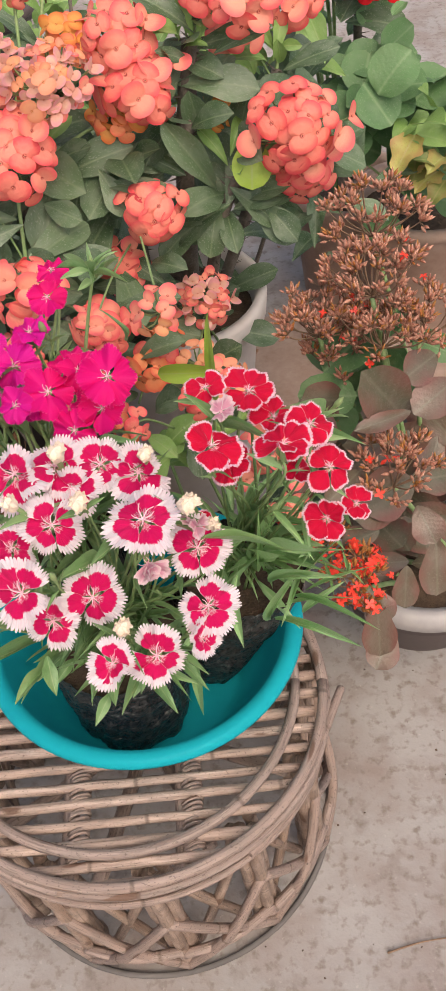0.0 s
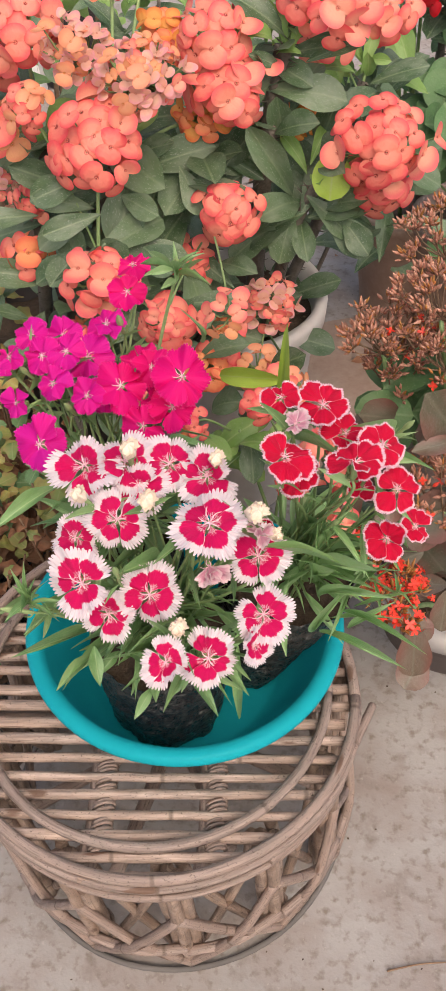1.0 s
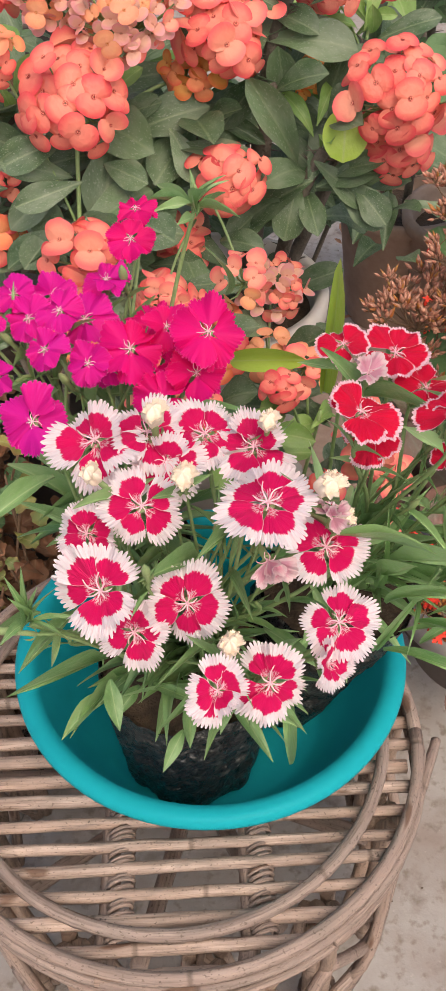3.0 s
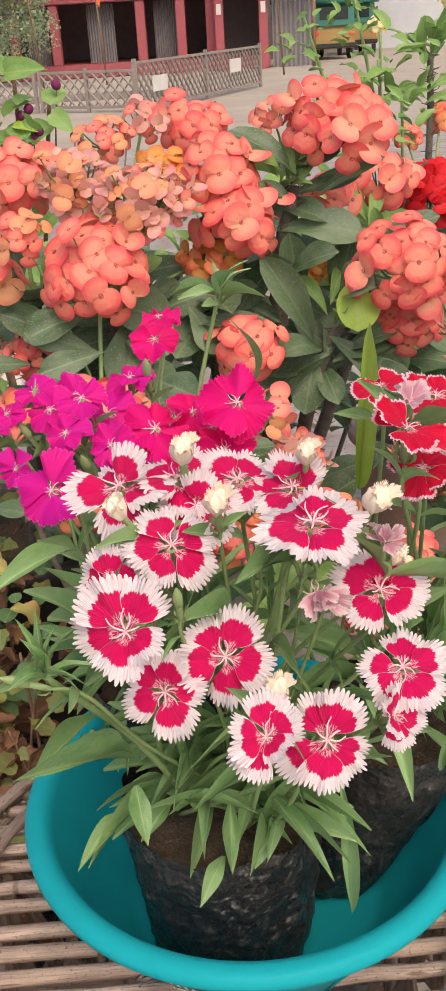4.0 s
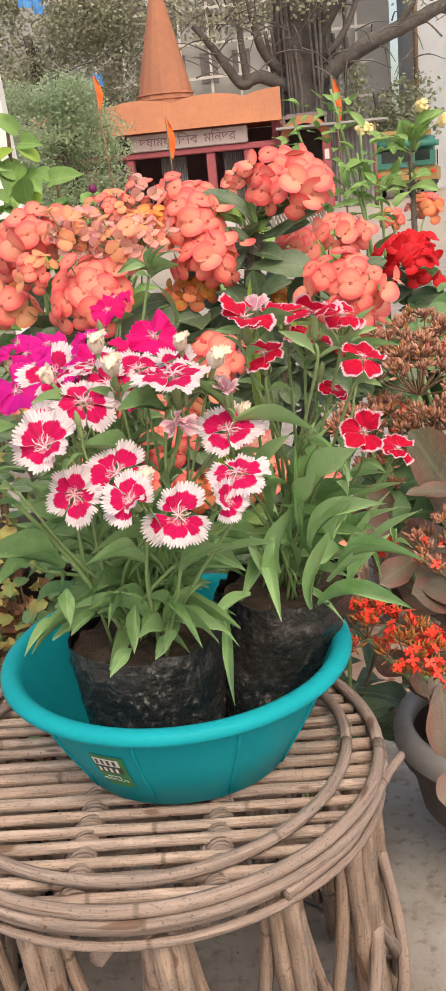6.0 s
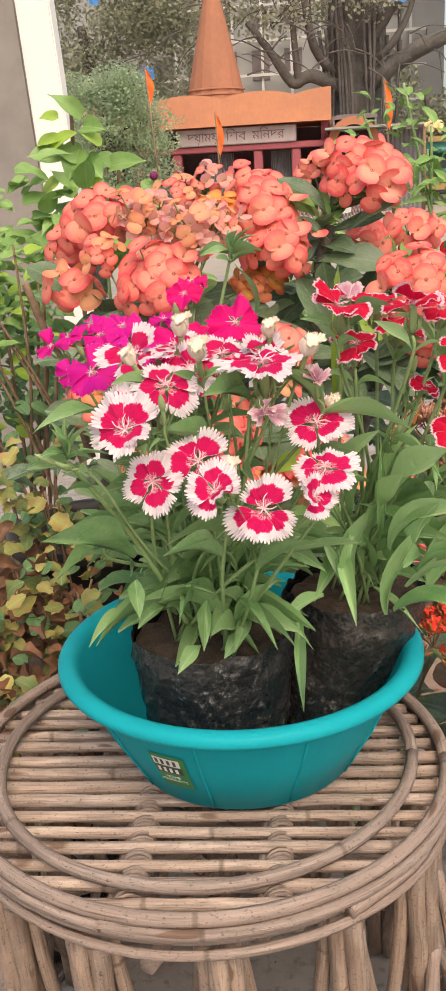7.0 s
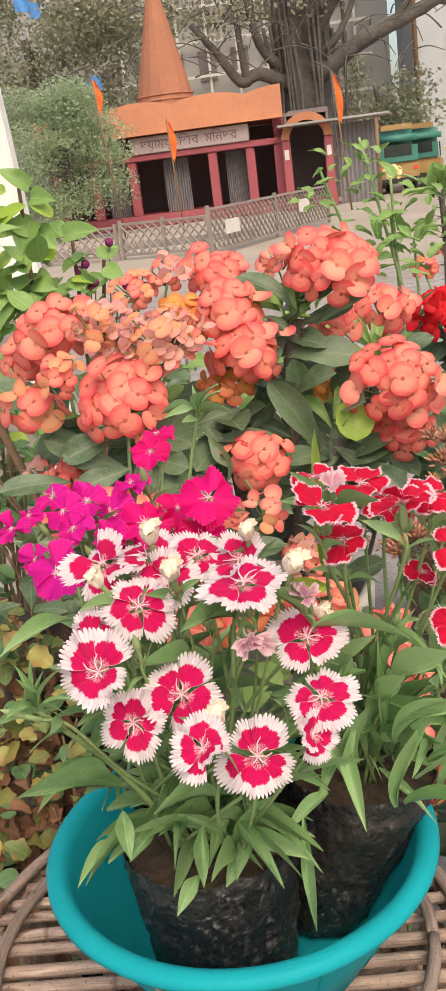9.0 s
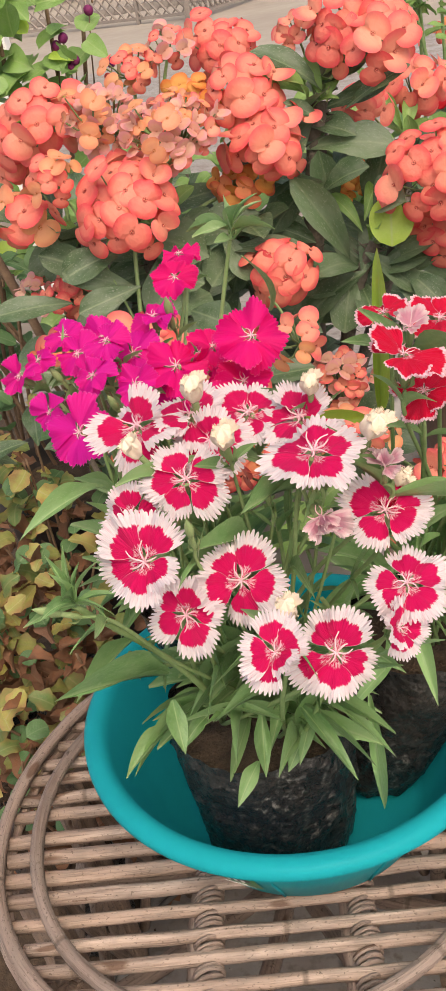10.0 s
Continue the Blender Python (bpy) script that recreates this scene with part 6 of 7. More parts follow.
# low green plant under the red dianthus and between the pots
under = thing("young_plant", (-0.02, 0.80, 0.0), "leafy young plant with fresh green leaves", "leafy plant")
stems(under, (-0.02, 0.80, 0.0), [(-0.09, 0.76, 0.50), (-0.03, 0.78, 0.50), (0.02, 0.80, 0.45), (-0.12, 0.80, 0.44)], rng)
scatter(under, FRESH_LEAVES, (-0.10, 0.77, 0.47), (0.04, 0.03, 0.03), 16, (0.04, 0.065), (0.35, 0.5), rng)
scatter(under, SPURGE_LEAVES, (-0.03, 0.83, 0.46), (0.06, 0.05, 0.06), 12, (0.06, 0.09), (0.4, 0.5), rng)
flower_head(under, (-0.045, 0.80, 0.535), 0.026, 0.018, 6, ["peach", "pink"], rng, (-0.04, 0.80, 0.48), 0.020)
flower_head(under, (0.005, 0.70, 0.555), 0.014, 0.012, 3, ["pink"], rng, (0.0, 0.72, 0.50), 0.022)
flower_head(under, (0.015, 0.66, 0.47), 0.014, 0.012, 3, ["pink"], rng, (0.0, 0.72, 0.42), 0.022)
flower_head(under, (-0.03, 0.68, 0.50), 0.016, 0.012, 3, ["pink", "coral"], rng, (-0.02, 0.74, 0.45), 0.020)
flower_head(under, (-0.07, 0.72, 0.57), 0.016, 0.016, 4, ["coral"], rng, (-0.05, 0.76, 0.5), 0.020)
flower_head(under, (-0.135, 0.70, 0.56), 0.02, 0.016, 4, ["coral", "orange"], rng, (-0.10, 0.76, 0.5), 0.018)
leaf(under, LIME_LEAVES, (-0.044, 0.62, 0.645), (-0.041, 0.59, 0.766), 0.010, (0, -1, 0.2), rng)
foot_rng = random.Random(66)
stems(under, (-0.02, 0.80, 0.0), [(0.03, 0.93, 0.20), (0.06, 0.96, 0.24), (0.01, 0.98, 0.18)], foot_rng, 0.003, TWIG)
scatter(under, SPURGE_LEAVES, (0.045, 0.95, 0.17), (0.04, 0.06, 0.07), 26, (0.05, 0.085), (0.4, 0.55), foot_rng)
# plants at the foot of the shrubs
under2 = thing("low_spurge", (-0.25, 0.86, 0.0), "low spurge with coral flowers under the shrubs", "flowering plant")
stems(under2, (-0.25, 0.86, 0.0), [(-0.19, 0.83, 0.50), (-0.27, 0.82, 0.52), (-0.33, 0.88, 0.50), (-0.22, 0.90, 0.55)], rng, 0.005, BARK)
scatter(under2, SPURGE_LEAVES, (-0.21, 0.86, 0.50), (0.06, 0.05, 0.05), 20, (0.05, 0.085), (0.38, 0.48), rng)
scatter(under2, SPURGE_LEAVES, (-0.32, 0.90, 0.51), (0.06, 0.05, 0.05), 14, (0.045, 0.075), (0.38, 0.48), rng)
flower_head(under2, (-0.180, 0.78, 0.525), 0.028, 0.026, 12, C, rng, (-0.19, 0.83, 0.48), 0.017)
flower_head(under2, (-0.125, 0.86, 0.505), 0.030, 0.026, 12, ["orange", "coral"], rng, (-0.15, 0.86, 0.45), 0.0155)
flower_head(under2, (-0.262, 0.83, 0.545), 0.026, 0.022, 9, O, rng, (-0.25, 0.85, 0.48), 0.016)
# yellowing and dry plants beside the stool
for i, (x, y, z, h, n) in enumerate(((-0.43, 0.93, 0.0, 0.48, 44), (-0.37, 0.80, 0.0, 0.40, 40), (-0.47, 0.80, 0.0, 0.36, 40), (-0.40, 0.70, 0.0, 0.30, 26), (-0.54, 0.95, 0.0, 0.5, 30))):
    nursery_bag((x, y, 0.0), 0.055, 0.15, "black polythene nursery bag standing on the floor", 20 + i)
    yl = thing("chrysanthemum", (x, y, 0.14), "chrysanthemum with yellowing lobed leaves and dry lower leaves", "leafy plant", "yellowing chrysanthemums")
    stems(yl, (x, y, 0.14), [(x + rng.uniform(-0.05, 0.05), y + rng.uniform(-0.05, 0.05), h * rng.uniform(0.85, 1.05)) for _ in range(5)], rng, 0.0022, TWIG)
    scatter(yl, YELLOW_LEAVES, (x, y, h * 0.92), (0.06, 0.06, 0.07), int(n * 1.25), (0.015, 0.034), (0.75, 1.0), rng)
    scatter(yl, ROUND_LEAVES, (x, y, h * 0.85), (0.06, 0.06, 0.07), int(n * 0.7), (0.015, 0.03), (0.7, 1.0), rng)
    scatter(yl, DRY_LEAVES, (x, y, h * 0.66), (0.065, 0.065, 0.10), int(n * 3.0), (0.016, 0.038), (0.5, 0.8), rng, name="dry_leaf")
pieces = []
for k in range(420):
    x, y = rng.uniform(-0.75, -0.22), rng.uniform(0.72, 1.6)
    if k % 3 == 0:
        x, y = rng.uniform(-0.7, 0.5), rng.uniform(1.0, 2.4)
    a, s = rng.random() * 6.3, rng.uniform(0.012, 0.03)
    m = pose(x, y, 0.006 + rng.random() * 0.012, rng.uniform(-35, 35), rng.uniform(-35, 35), a * 57) @ Matrix.Diagonal((s * 0.6, s, s, 1))
    V = [(-0.5, 0.3, 0.1), (0, -0.2, 0), (0.5, 0.3, 0.12), (0.35, 0.8, 0.05), (0, 1.1, -0.05), (-0.35, 0.8, 0.08), (0, 0.5, -0.05)]
    pieces.append(([m @ Vector(v) for v in V], [(1, 2, 6), (2, 3, 6), (3, 4, 6), (4, 5, 6), (5, 0, 6), (0, 1, 6)]))
tagged(part("leaf_litter", mesh("leaf_litter", *join(*pieces), LEAF_DRY)), "scattered dry brown leaf litter on the floor", "leaf litter", kind="stuff")


def earth_patch(name, cx, cy, rx, ry, mat, label, seed):
    """A thin uneven spread of earth that feathers out on the floor."""
    V, F = [(cx, cy, 0.009)], []
    for j in range(1, 9):
        for i in range(48):
            a = 2 * math.pi * i / 48
            q = j / 8 * (1 + 0.3 * noise.noise(Vector((math.cos(a) * 1.8, math.sin(a) * 1.8, seed))))
            V.append((cx + rx * q * math.cos(a), cy + ry * q * math.sin(a), 0.0075 * (1 - j / 8) + 0.0015 + 0.003 * (1 - j / 8) * noise.noise(Vector((11 * q * math.cos(a), 11 * q * math.sin(a), seed)))))
    F += [(0, 1 + i, 1 + (i + 1) % 48) for i in range(48)]
    for j in range(7):
        for i in range(48):
            k = (i + 1) % 48
            F.append((1 + j * 48 + i, 1 + j * 48 + 48 + i, 1 + j * 48 + 48 + k, 1 + j * 48 + k))
    tagged(part(name, mesh(name, V, F, mat)), label, "earth", kind="stuff")


earth_patch("spilled_earth", 0.20, 1.42, 0.30, 0.30, EARTH, "thin spill of dry brown earth between the pots", 4.0)
# Soil bed is stretched further back as a dark stand-in for shade.
earth_patch("garden_soil", -0.54, 1.48, 0.48, 0.84, SOIL, "dark garden soil and painted shade under the crowded plants", 7.0)
back = thing("leafy_undergrowth", (-0.15, 1.40, 0.0), "dark leafy plants crowded behind the flower pots", "leafy plant")
stems(back, (-0.15, 1.40, 0.0), [(-0.3, 1.35, 0.55), (-0.1, 1.35, 0.55), (0.05, 1.35, 0.5), (-0.2, 1.45, 0.6), (-0.4, 1.4, 0.5)], rng, 0.005, BARK)
scatter(back, SPURGE_LEAVES, (-0.22, 1.30, 0.48), (0.14, 0.08, 0.10), 60, (0.06, 0.1), (0.36, 0.5), rng)
scatter(back, SPURGE_LEAVES, (0.03, 1.30, 0.48), (0.09, 0.08, 0.10), 46, (0.06, 0.1), (0.36, 0.5), rng)
scatter(back, FRESH_LEAVES, (-0.03, 1.30, 0.65), (0.08, 0.07, 0.07), 36, (0.04, 0.075), (0.35, 0.5), rng)
scatter(back, VINE_LEAVES, (-0.15, 1.45, 0.60), (0.2, 0.08, 0.08), 40, (0.03, 0.06), (0.4, 0.6), rng)
scatter(back, SPURGE_LEAVES, (-0.32, 1.58, 0.48), (0.11, 0.10, 0.09), 60, (0.06, 0.1), (0.36, 0.5), rng)
scatter(back, VINE_LEAVES, (-0.22, 1.62, 0.56), (0.16, 0.08, 0.06), 30, (0.035, 0.07), (0.4, 0.6), rng)
stems(back, (-0.25, 1.55, 0.0), [(-0.36, 1.60, 0.60), (-0.28, 1.62, 0.64), (-0.22, 1.60, 0.62), (-0.32, 1.52, 0.58)], rng, 0.005, BARK)
rimmed = pot("plant_pot", (-0.70, 2.74, 0.0), 0.118, 0.09, 0.25, DARKPOT, "black plastic pot with a grey rim near the white post", 0.018)
part("rim", mesh("rim", *lathe([(0.110, 0.226), (0.124, 0.228), (0.130, 0.240), (0.127, 0.252), (0.118, 0.256), (0.110, 0.250), (0.110, 0.226)], 48, (-0.70, 2.74, 0.0)), GREYPOT), rimmed, None, "grey rolled rim")
# climbing plant with purple balls, and a small-leaved shrub, beside the white pillar
vine = thing("globe_amaranth", (-0.55, 1.85, 0.0), "green climber with purple globe flowers beside the pillar", "climbing plant")
stems(vine, (-0.55, 1.85, 0.0), [(-0.58, 1.80, 0.99), (-0.50, 1.82, 0.86), (-0.45, 1.85, 0.82), (-0.60, 1.85, 0.80), (-0.40, 1.85, 0.76)], rng, 0.006, TWIG)


def vine_leaf(x0, z0, x1, z1, w, y=1.8):
    leaf(vine, VINE_LEAVES, (x0, y, z0), (x1, y - 0.03, z1), w, (0, -1, 0.5), rng)


vine_leaf(-0.560, 0.960, -0.615, 1.000, 0.036)
vine_leaf(-0.560, 0.940, -0.505, 0.930, 0.040)
vine_leaf(-0.600, 0.900, -0.670, 0.890, 0.055)
vine_leaf(-0.565, 0.890, -0.610, 0.895, 0.05)
vine_leaf(-0.570, 0.900, -0.590, 0.840, 0.055)
vine_leaf(-0.560, 0.880, -0.520, 0.840, 0.05)
vine_leaf(-0.510, 0.865, -0.430, 0.868, 0.046)
vine_leaf(-0.460, 0.535, -0.442, 0.605, 0.060)
vine_leaf(-0.500, 0.790, -0.480, 0.760, 0.05)
vine_leaf(-0.440, 0.800, -0.400, 0.770, 0.035)
vine_leaf(-0.580, 0.790, -0.530, 0.770, 0.05)
scatter(vine, VINE_LEAVES, (-0.53, 1.80, 0.74), (0.09, 0.06, 0.09), 42, (0.045, 0.08), (0.55, 0.75), rng)
scatter(vine, VINE_LEAVES, (-0.62, 1.85, 0.55), (0.10, 0.08, 0.15), 48, (0.045, 0.08), (0.55, 0.75), rng)
scatter(vine, VINE_LEAVES, (-0.64, 1.72, 0.72), (0.06, 0.06, 0.11), 34, (0.05, 0.085), (0.55, 0.75), rng)
scatter(vine, LIME_LEAVES, (-0.60, 1.75, 0.80), (0.10, 0.06, 0.10), 14, (0.04, 0.06), (0.6, 0.8), rng)
BALL = mesh("purple_globe", *lathe([(0.0, -0.5), (0.3, -0.42), (0.48, -0.15), (0.5, 0.1), (0.4, 0.35), (0.2, 0.5), (0.0, 0.55)], 10), PURPLE)
for x, y, z in ((-0.478, 1.80, 0.808), (-0.492, 1.80, 0.798), (-0.465, 1.80, 0.772), (-0.475, 1.80, 0.760), (-0.430, 1.82, 0.842), (-0.405, 1.80, 0.760), (-0.28, 1.5, 0.79), (-0.53, 1.75, 0.70)):
    part("globe_flower", BALL, vine, pose(x, y, z, rng.uniform(-30, 30), rng.uniform(-30, 30)) @ Matrix.Scale(0.017, 4), "purple globe flower")
    part("flower_stalk", mesh("flower_stalk", *tube([(x, y, z - 0.006), (x - 0.01, y + 0.01, z - 0.06), (x - 0.02, y + 0.02, z - 0.13)], 0.0012, 0.0015, 5), TWIG), vine)
shrub = thing("small_leaved_shrub", (-0.56, 1.35, 0.0), "small-leaved green shrub with brown twigs", "shrub")
stems(shrub, (-0.56, 1.35, 0.0), [(-0.58, 1.25, 0.78), (-0.50, 1.25, 0.70), (-0.62, 1.3, 0.70), (-0.48, 1.2, 0.60), (-0.54, 1.2, 0.66), (-0.46, 1.15, 0.70), (-0.44, 1.12, 0.62)], rng, 0.0038, TWIG)
scatter(shrub, VINE_LEAVES, (-0.56, 1.25, 0.68), (0.05, 0.08, 0.10), 86, (0.022, 0.042), (0.5, 0.75), rng)
scatter(shrub, ROUND_LEAVES, (-0.53, 1.22, 0.52), (0.07, 0.06, 0.15), 90, (0.02, 0.035), (0.5, 0.8), rng)
scatter(shrub, VINE_LEAVES, (-0.57, 1.33, 0.66), (0.05, 0.06, 0.10), 70, (0.025, 0.045), (0.5, 0.75), rng)
scatter(shrub, ROUND_LEAVES, (-0.56, 1.33, 0.50), (0.06, 0.06, 0.12), 60, (0.025, 0.045), (0.5, 0.75), rng)
scatter(shrub, LIME_LEAVES, (-0.53, 1.22, 0.62), (0.05, 0.05, 0.12), 20, (0.02, 0.035), (0.6, 0.8), rng)
for x0, z0, x1, z1 in ((-0.56, 0.70, -0.44, 0.42), (-0.58, 0.66, -0.47, 0.30), (-0.62, 0.74, -0.50, 0.44), (-0.52, 0.62, -0.42, 0.36), (-0.60, 0.58, -0.49, 0.22), (-0.50, 0.76, -0.53, 0.40)):
    part("bare_twig", mesh("bare_twig", *tube(spline([(x1, 1.20, z1), ((x0 + x1) / 2 + 0.015, 1.17, (z0 + z1) / 2), (x0, 1.16, z0)], 6), 0.0030, 0.0016, 7, 0.15, True, rng), TWIG), shrub)
part("bare_branch", mesh("bare_branch", *tube(spline([(-0.40, 1.10, 0.47), (-0.43, 1.11, 0.58), (-0.475, 1.12, 0.71)], 6), 0.0065, 0.005, 8, 0.15, True, rng), TWIG), shrub)
pebbles = []
for k in range(260):
    x, y, s = rng.uniform(-0.5, 0.55), rng.uniform(0.1, 2.2), rng.uniform(0.0008, 0.0022)
    m = pose(x, y, s * 0.3, rng.uniform(0, 90), 0, rng.uniform(0, 360)) @ Matrix.Diagonal((s, s * rng.uniform(0.6, 1.0), s * 0.6, 1))
    V = [(1, 0, 0), (-1, 0.1, 0), (0, 1, 0.1), (0.1, -1, 0), (0, 0, 0.8), (0, 0, -0.8)]
    pebbles.append(([m @ Vector(v) for v in V], [(0, 2, 4), (2, 1, 4), (1, 3, 4), (3, 0, 4), (2, 0, 5), (1, 2, 5), (3, 1, 5), (0, 3, 5)]))
tagged(part("grit", mesh("grit", *join(*pebbles), SOIL, False)), "fine dark grit scattered over the concrete floor", "grit", kind="stuff")
twig_ = thing("fallen_twig", (0.145, 0.40, 0.0), "thin dry twig lying on the concrete floor", "twig")
part("shaft", mesh("shaft", *tube(spline([(0.108, 0.390, 0.003), (0.150, 0.401, 0.004), (0.205, 0.408, 0.003)], 5), 0.0013, 0.0008, 6), TWIG), twig_)
# yellow-flowered thorny plant, its neighbours and a scarlet head
yel = thing("yellow_crown_of_thorns", (0.205, 1.84, 0.0), "thorny upright plant with pale yellow flowers", "flowering shrub")
yp = thorny_stem(yel, [(0.205, 1.86, 0.0), (0.198, 1.85, 0.4), (0.205, 1.84, 0.70), (0.200, 1.83, 0.855)], 0.0070, 0.0055, rng, 130)
whorl(yel, (0.200, 1.83, 0.865), 16, rng, (0.045, 0.08), FRESH_LEAVES, (0.0, 1.1), (0.24, 0.34), 0.014)
whorl(yel, (0.202, 1.835, 0.800), 10, rng, (0.035, 0.06), FRESH_LEAVES, (-0.3, 0.7), (0.26, 0.36), 0.020)
YB = bract_meshes("yellow_floret", YELLOW, 300, 3)
BRACTS["yellow"] = YB
flower_head(yel, (0.115, 1.85, 0.905), 0.020, 0.014, 8, ["yellow"], rng, yp[-1], 0.013)
flower_head(yel, (0.222, 1.81, 0.935), 0.014, 0.012, 6, ["yellow"], rng, yp[-1], 0.013)
flower_head(yel, (0.262, 1.80, 0.905), 0.013, 0.011, 5, ["yellow"], rng, yp[-1], 0.013)
pot("plant_pot", (0.18, 1.72, 0.0), 0.12, 0.09, 0.24, CLAYPOT, "dusty brown clay pot standing behind the shrubs")
sca = thing("scarlet_spurge", (0.18, 1.72, 0.22), "spurge with one dense scarlet flower head", "flowering plant")
sp_ = thorny_stem(sca, [(0.18, 1.70, 0.22), (0.175, 1.64, 0.45), (0.168, 1.59, 0.63)], 0.008, 0.006, rng, 40)
flower_head(sca, (0.165, 1.560, 0.680), 0.066, 0.060, 46, ["scarlet"], rng, sp_[-1], 0.0155)
flower_head(sca, (0.155, 1.75, 0.735), 0.030, 0.024, 9, O, rng, sp_[-2], 0.017)
flower_head(sca, (0.235, 1.90, 0.745), 0.036, 0.032, 14, O, rng, sp_[-2], 0.017)
whorl(sca, sp_[-2], 9, rng, (0.06, 0.1))
whorl(sca, sp_[-8], 9, rng, (0.06, 0.1))
mar = thing("marigold_plant", (0.15, 1.70, 0.21), "feathery green foliage plant with thin upright shoots", "leafy plant")
stems(mar, (0.15, 1.70, 0.21), [(0.05, 1.66, 0.97), (0.09, 1.64, 0.86), (0.13, 1.66, 0.80), (-0.02, 1.68, 0.93), (0.10, 1.7, 0.90)], rng, 0.004)
scatter(mar, VINE_LEAVES, (0.085, 1.64, 0.80), (0.07, 0.05, 0.07), 70, (0.025, 0.05), (0.3, 0.45), rng)
scatter(mar, VINE_LEAVES, (0.05, 1.66, 0.93), (0.035, 0.03, 0.035), 22, (0.02, 0.035), (0.35, 0.5), rng)
scatter(mar, VINE_LEAVES, (-0.02, 1.67, 0.88), (0.03, 0.03, 0.05), 18, (0.02, 0.035), (0.4, 0.55), rng)
scatter(mar, ROUND_LEAVES, (0.12, 1.6, 0.55), (0.12, 0.1, 0.12), 60, (0.03, 0.06), (0.4, 0.7), rng)

# ---- far side of the road: temple, fence, tree, buildings ----
TY, GZ = 27.9, -0.3
temple = thing("temple", (-3.2, TY + 2, GZ), "small temple with an orange scalloped roof and crimson pillars", "temple")
part("plinth", mesh("plinth", *box(-7.6, TY - 0.3, GZ, 0.5, TY + 4, 0.02, 0.03), CRIMSON, False), temple)
part("back_wall", mesh("back_wall", *box(-7.4, TY + 3.4, 0.024, -0.9, TY + 3.7, 2.1), DARK, False), temple)
part("side_wall", mesh("side_wall", *box(-7.5, TY + 0.3, 0.024, -7.3, TY + 3.39, 2.1), CRIMSON, False), temple)
part("side_wall", mesh("side_wall", *box(-1.1, TY + 0.3, 0.024, -0.9, TY + 3.39, 2.1), CRIMSON, False), temple)
for x in (-7.2, -6.15, -5.06, -2.81, -1.77, -1.0):
    part("pillar", mesh("pillar", *box(x - 0.12, TY, 0.024, x + 0.12, TY + 0.26, 1.45, 0.02), CRIMSON, False), temple)
for x, w in ((-3.9, 0.36), (-2.2, 0.3), (-5.6, 0.3)):
    V, F = [], []
    for i in range(41):
        u = i / 40
        V += [(x - w + 2 * w * u, TY + 0.5 + 0.03 * math.sin(i * 1.57), 0.03), (x - w + 2 * w * u, TY + 0.5 + 0.03 * math.sin(i * 1.57), 1.42)]
    F = [(2 * i, 2 * i + 2, 2 * i + 3, 2 * i + 1) for i in range(40)]
    part("folded_shutter", mesh("folded_shutter", V, F, SHUTTER, False), temple)
part("lintel", mesh("lintel", *box(-7.5, TY - 0.05, 1.454, -0.85, TY + 0.3, 1.62, 0.02), CRIMSON, False), temple)
board = part("sign_board", mesh("sign_board", *box(-5.0, TY - 0.12, 1.625, -1.75, TY + 0.2, 2.06, 0.02), SIGN, False), temple, None, "faded pale sign board with dark lettering")
for word, x0, x1 in (("\u09a6\u09af\u09bc\u09be\u09ae\u09af\u09bc", -4.72, -3.86), ("\u09bf\u09b6\u09ac", -3.66, -3.10), ("\u09ae\u09bf\u09a8\u09a6\u09b0", -2.94, -2.06)):
    ob = lettering("sign_word", word, INK, 0.34, Matrix(), board)
    xs = [v.co.x for v in ob.data.vertices]
    m = Matrix.Translation(((x0 + x1) / 2, TY - 0.126, 1.835)) @ Matrix.Rotation(math.pi / 2, 4, "X") @ Matrix.Diagonal(((x1 - x0) / max(0.01, max(xs) - min(xs)), 1.0, 60.0, 1.0)) @ Matrix.Translation((-(min(xs) + max(xs)) / 2, 0, 0))
    WORLD[ob] = m
    ob.matrix_basis = m
V, F = [], []
N = 60
for i in range(N + 1):
    u = i / N
    x = -7.6 + 6.8 * u
    crest = 2.78 + 0.16 * abs(math.sin(u * math.pi * 3.5)) ** 0.7
    V += [(x, TY - 0.35, 2.1), (x, TY - 0.05, crest), (x, TY + 0.15, crest - 0.02), (x, TY + 0.15, 2.1)]
for i in range(N):
    for k in range(4):
        F.append((4 * i + k, 4 * i + 4 + k, 4 * i + 4 + (k + 1) % 4, 4 * i + (k + 1) % 4))
F += [(0, 1, 2, 3), (4 * N + 3, 4 * N + 2, 4 * N + 1, 4 * N)]
part("scalloped_roof", mesh("scalloped_roof", V, F, ORANGE, False), temple)
part("roof_slab", mesh("roof_slab", *box(-7.5, TY + 0.16, 2.12, -0.9, TY + 3.8, 2.7), ORANGE, False), temple)
spire = part("spire", mesh("spire", *[(lambda vf: ([(-4.1 + v[0], TY + 1.6 + v[1], v[2]) for v in vf[0]], vf[1]))(lathe([(0.0, 2.66), (0.88, 2.7), (0.83, 2.95), (0.73, 3.4), (0.595, 4.0), (0.43, 4.7), (0.25, 5.45), (0.14, 5.95), (0.05, 6.35), (0.0, 6.5)], 16))][0], SPIRE, False), temple)
for k in range(2):
    z = 2.98 + k * 0.14
    r = 0.84 - (z - 2.95) * 0.205
    part("spire_band", mesh("spire_band", *lathe([(r + 0.01, z), (r + 0.03, z + 0.015), (r + 0.02, z + 0.05), (r - 0.02, z + 0.06)], 12, (-4.1, TY + 1.6, 0)), SPIRE, False), spire)
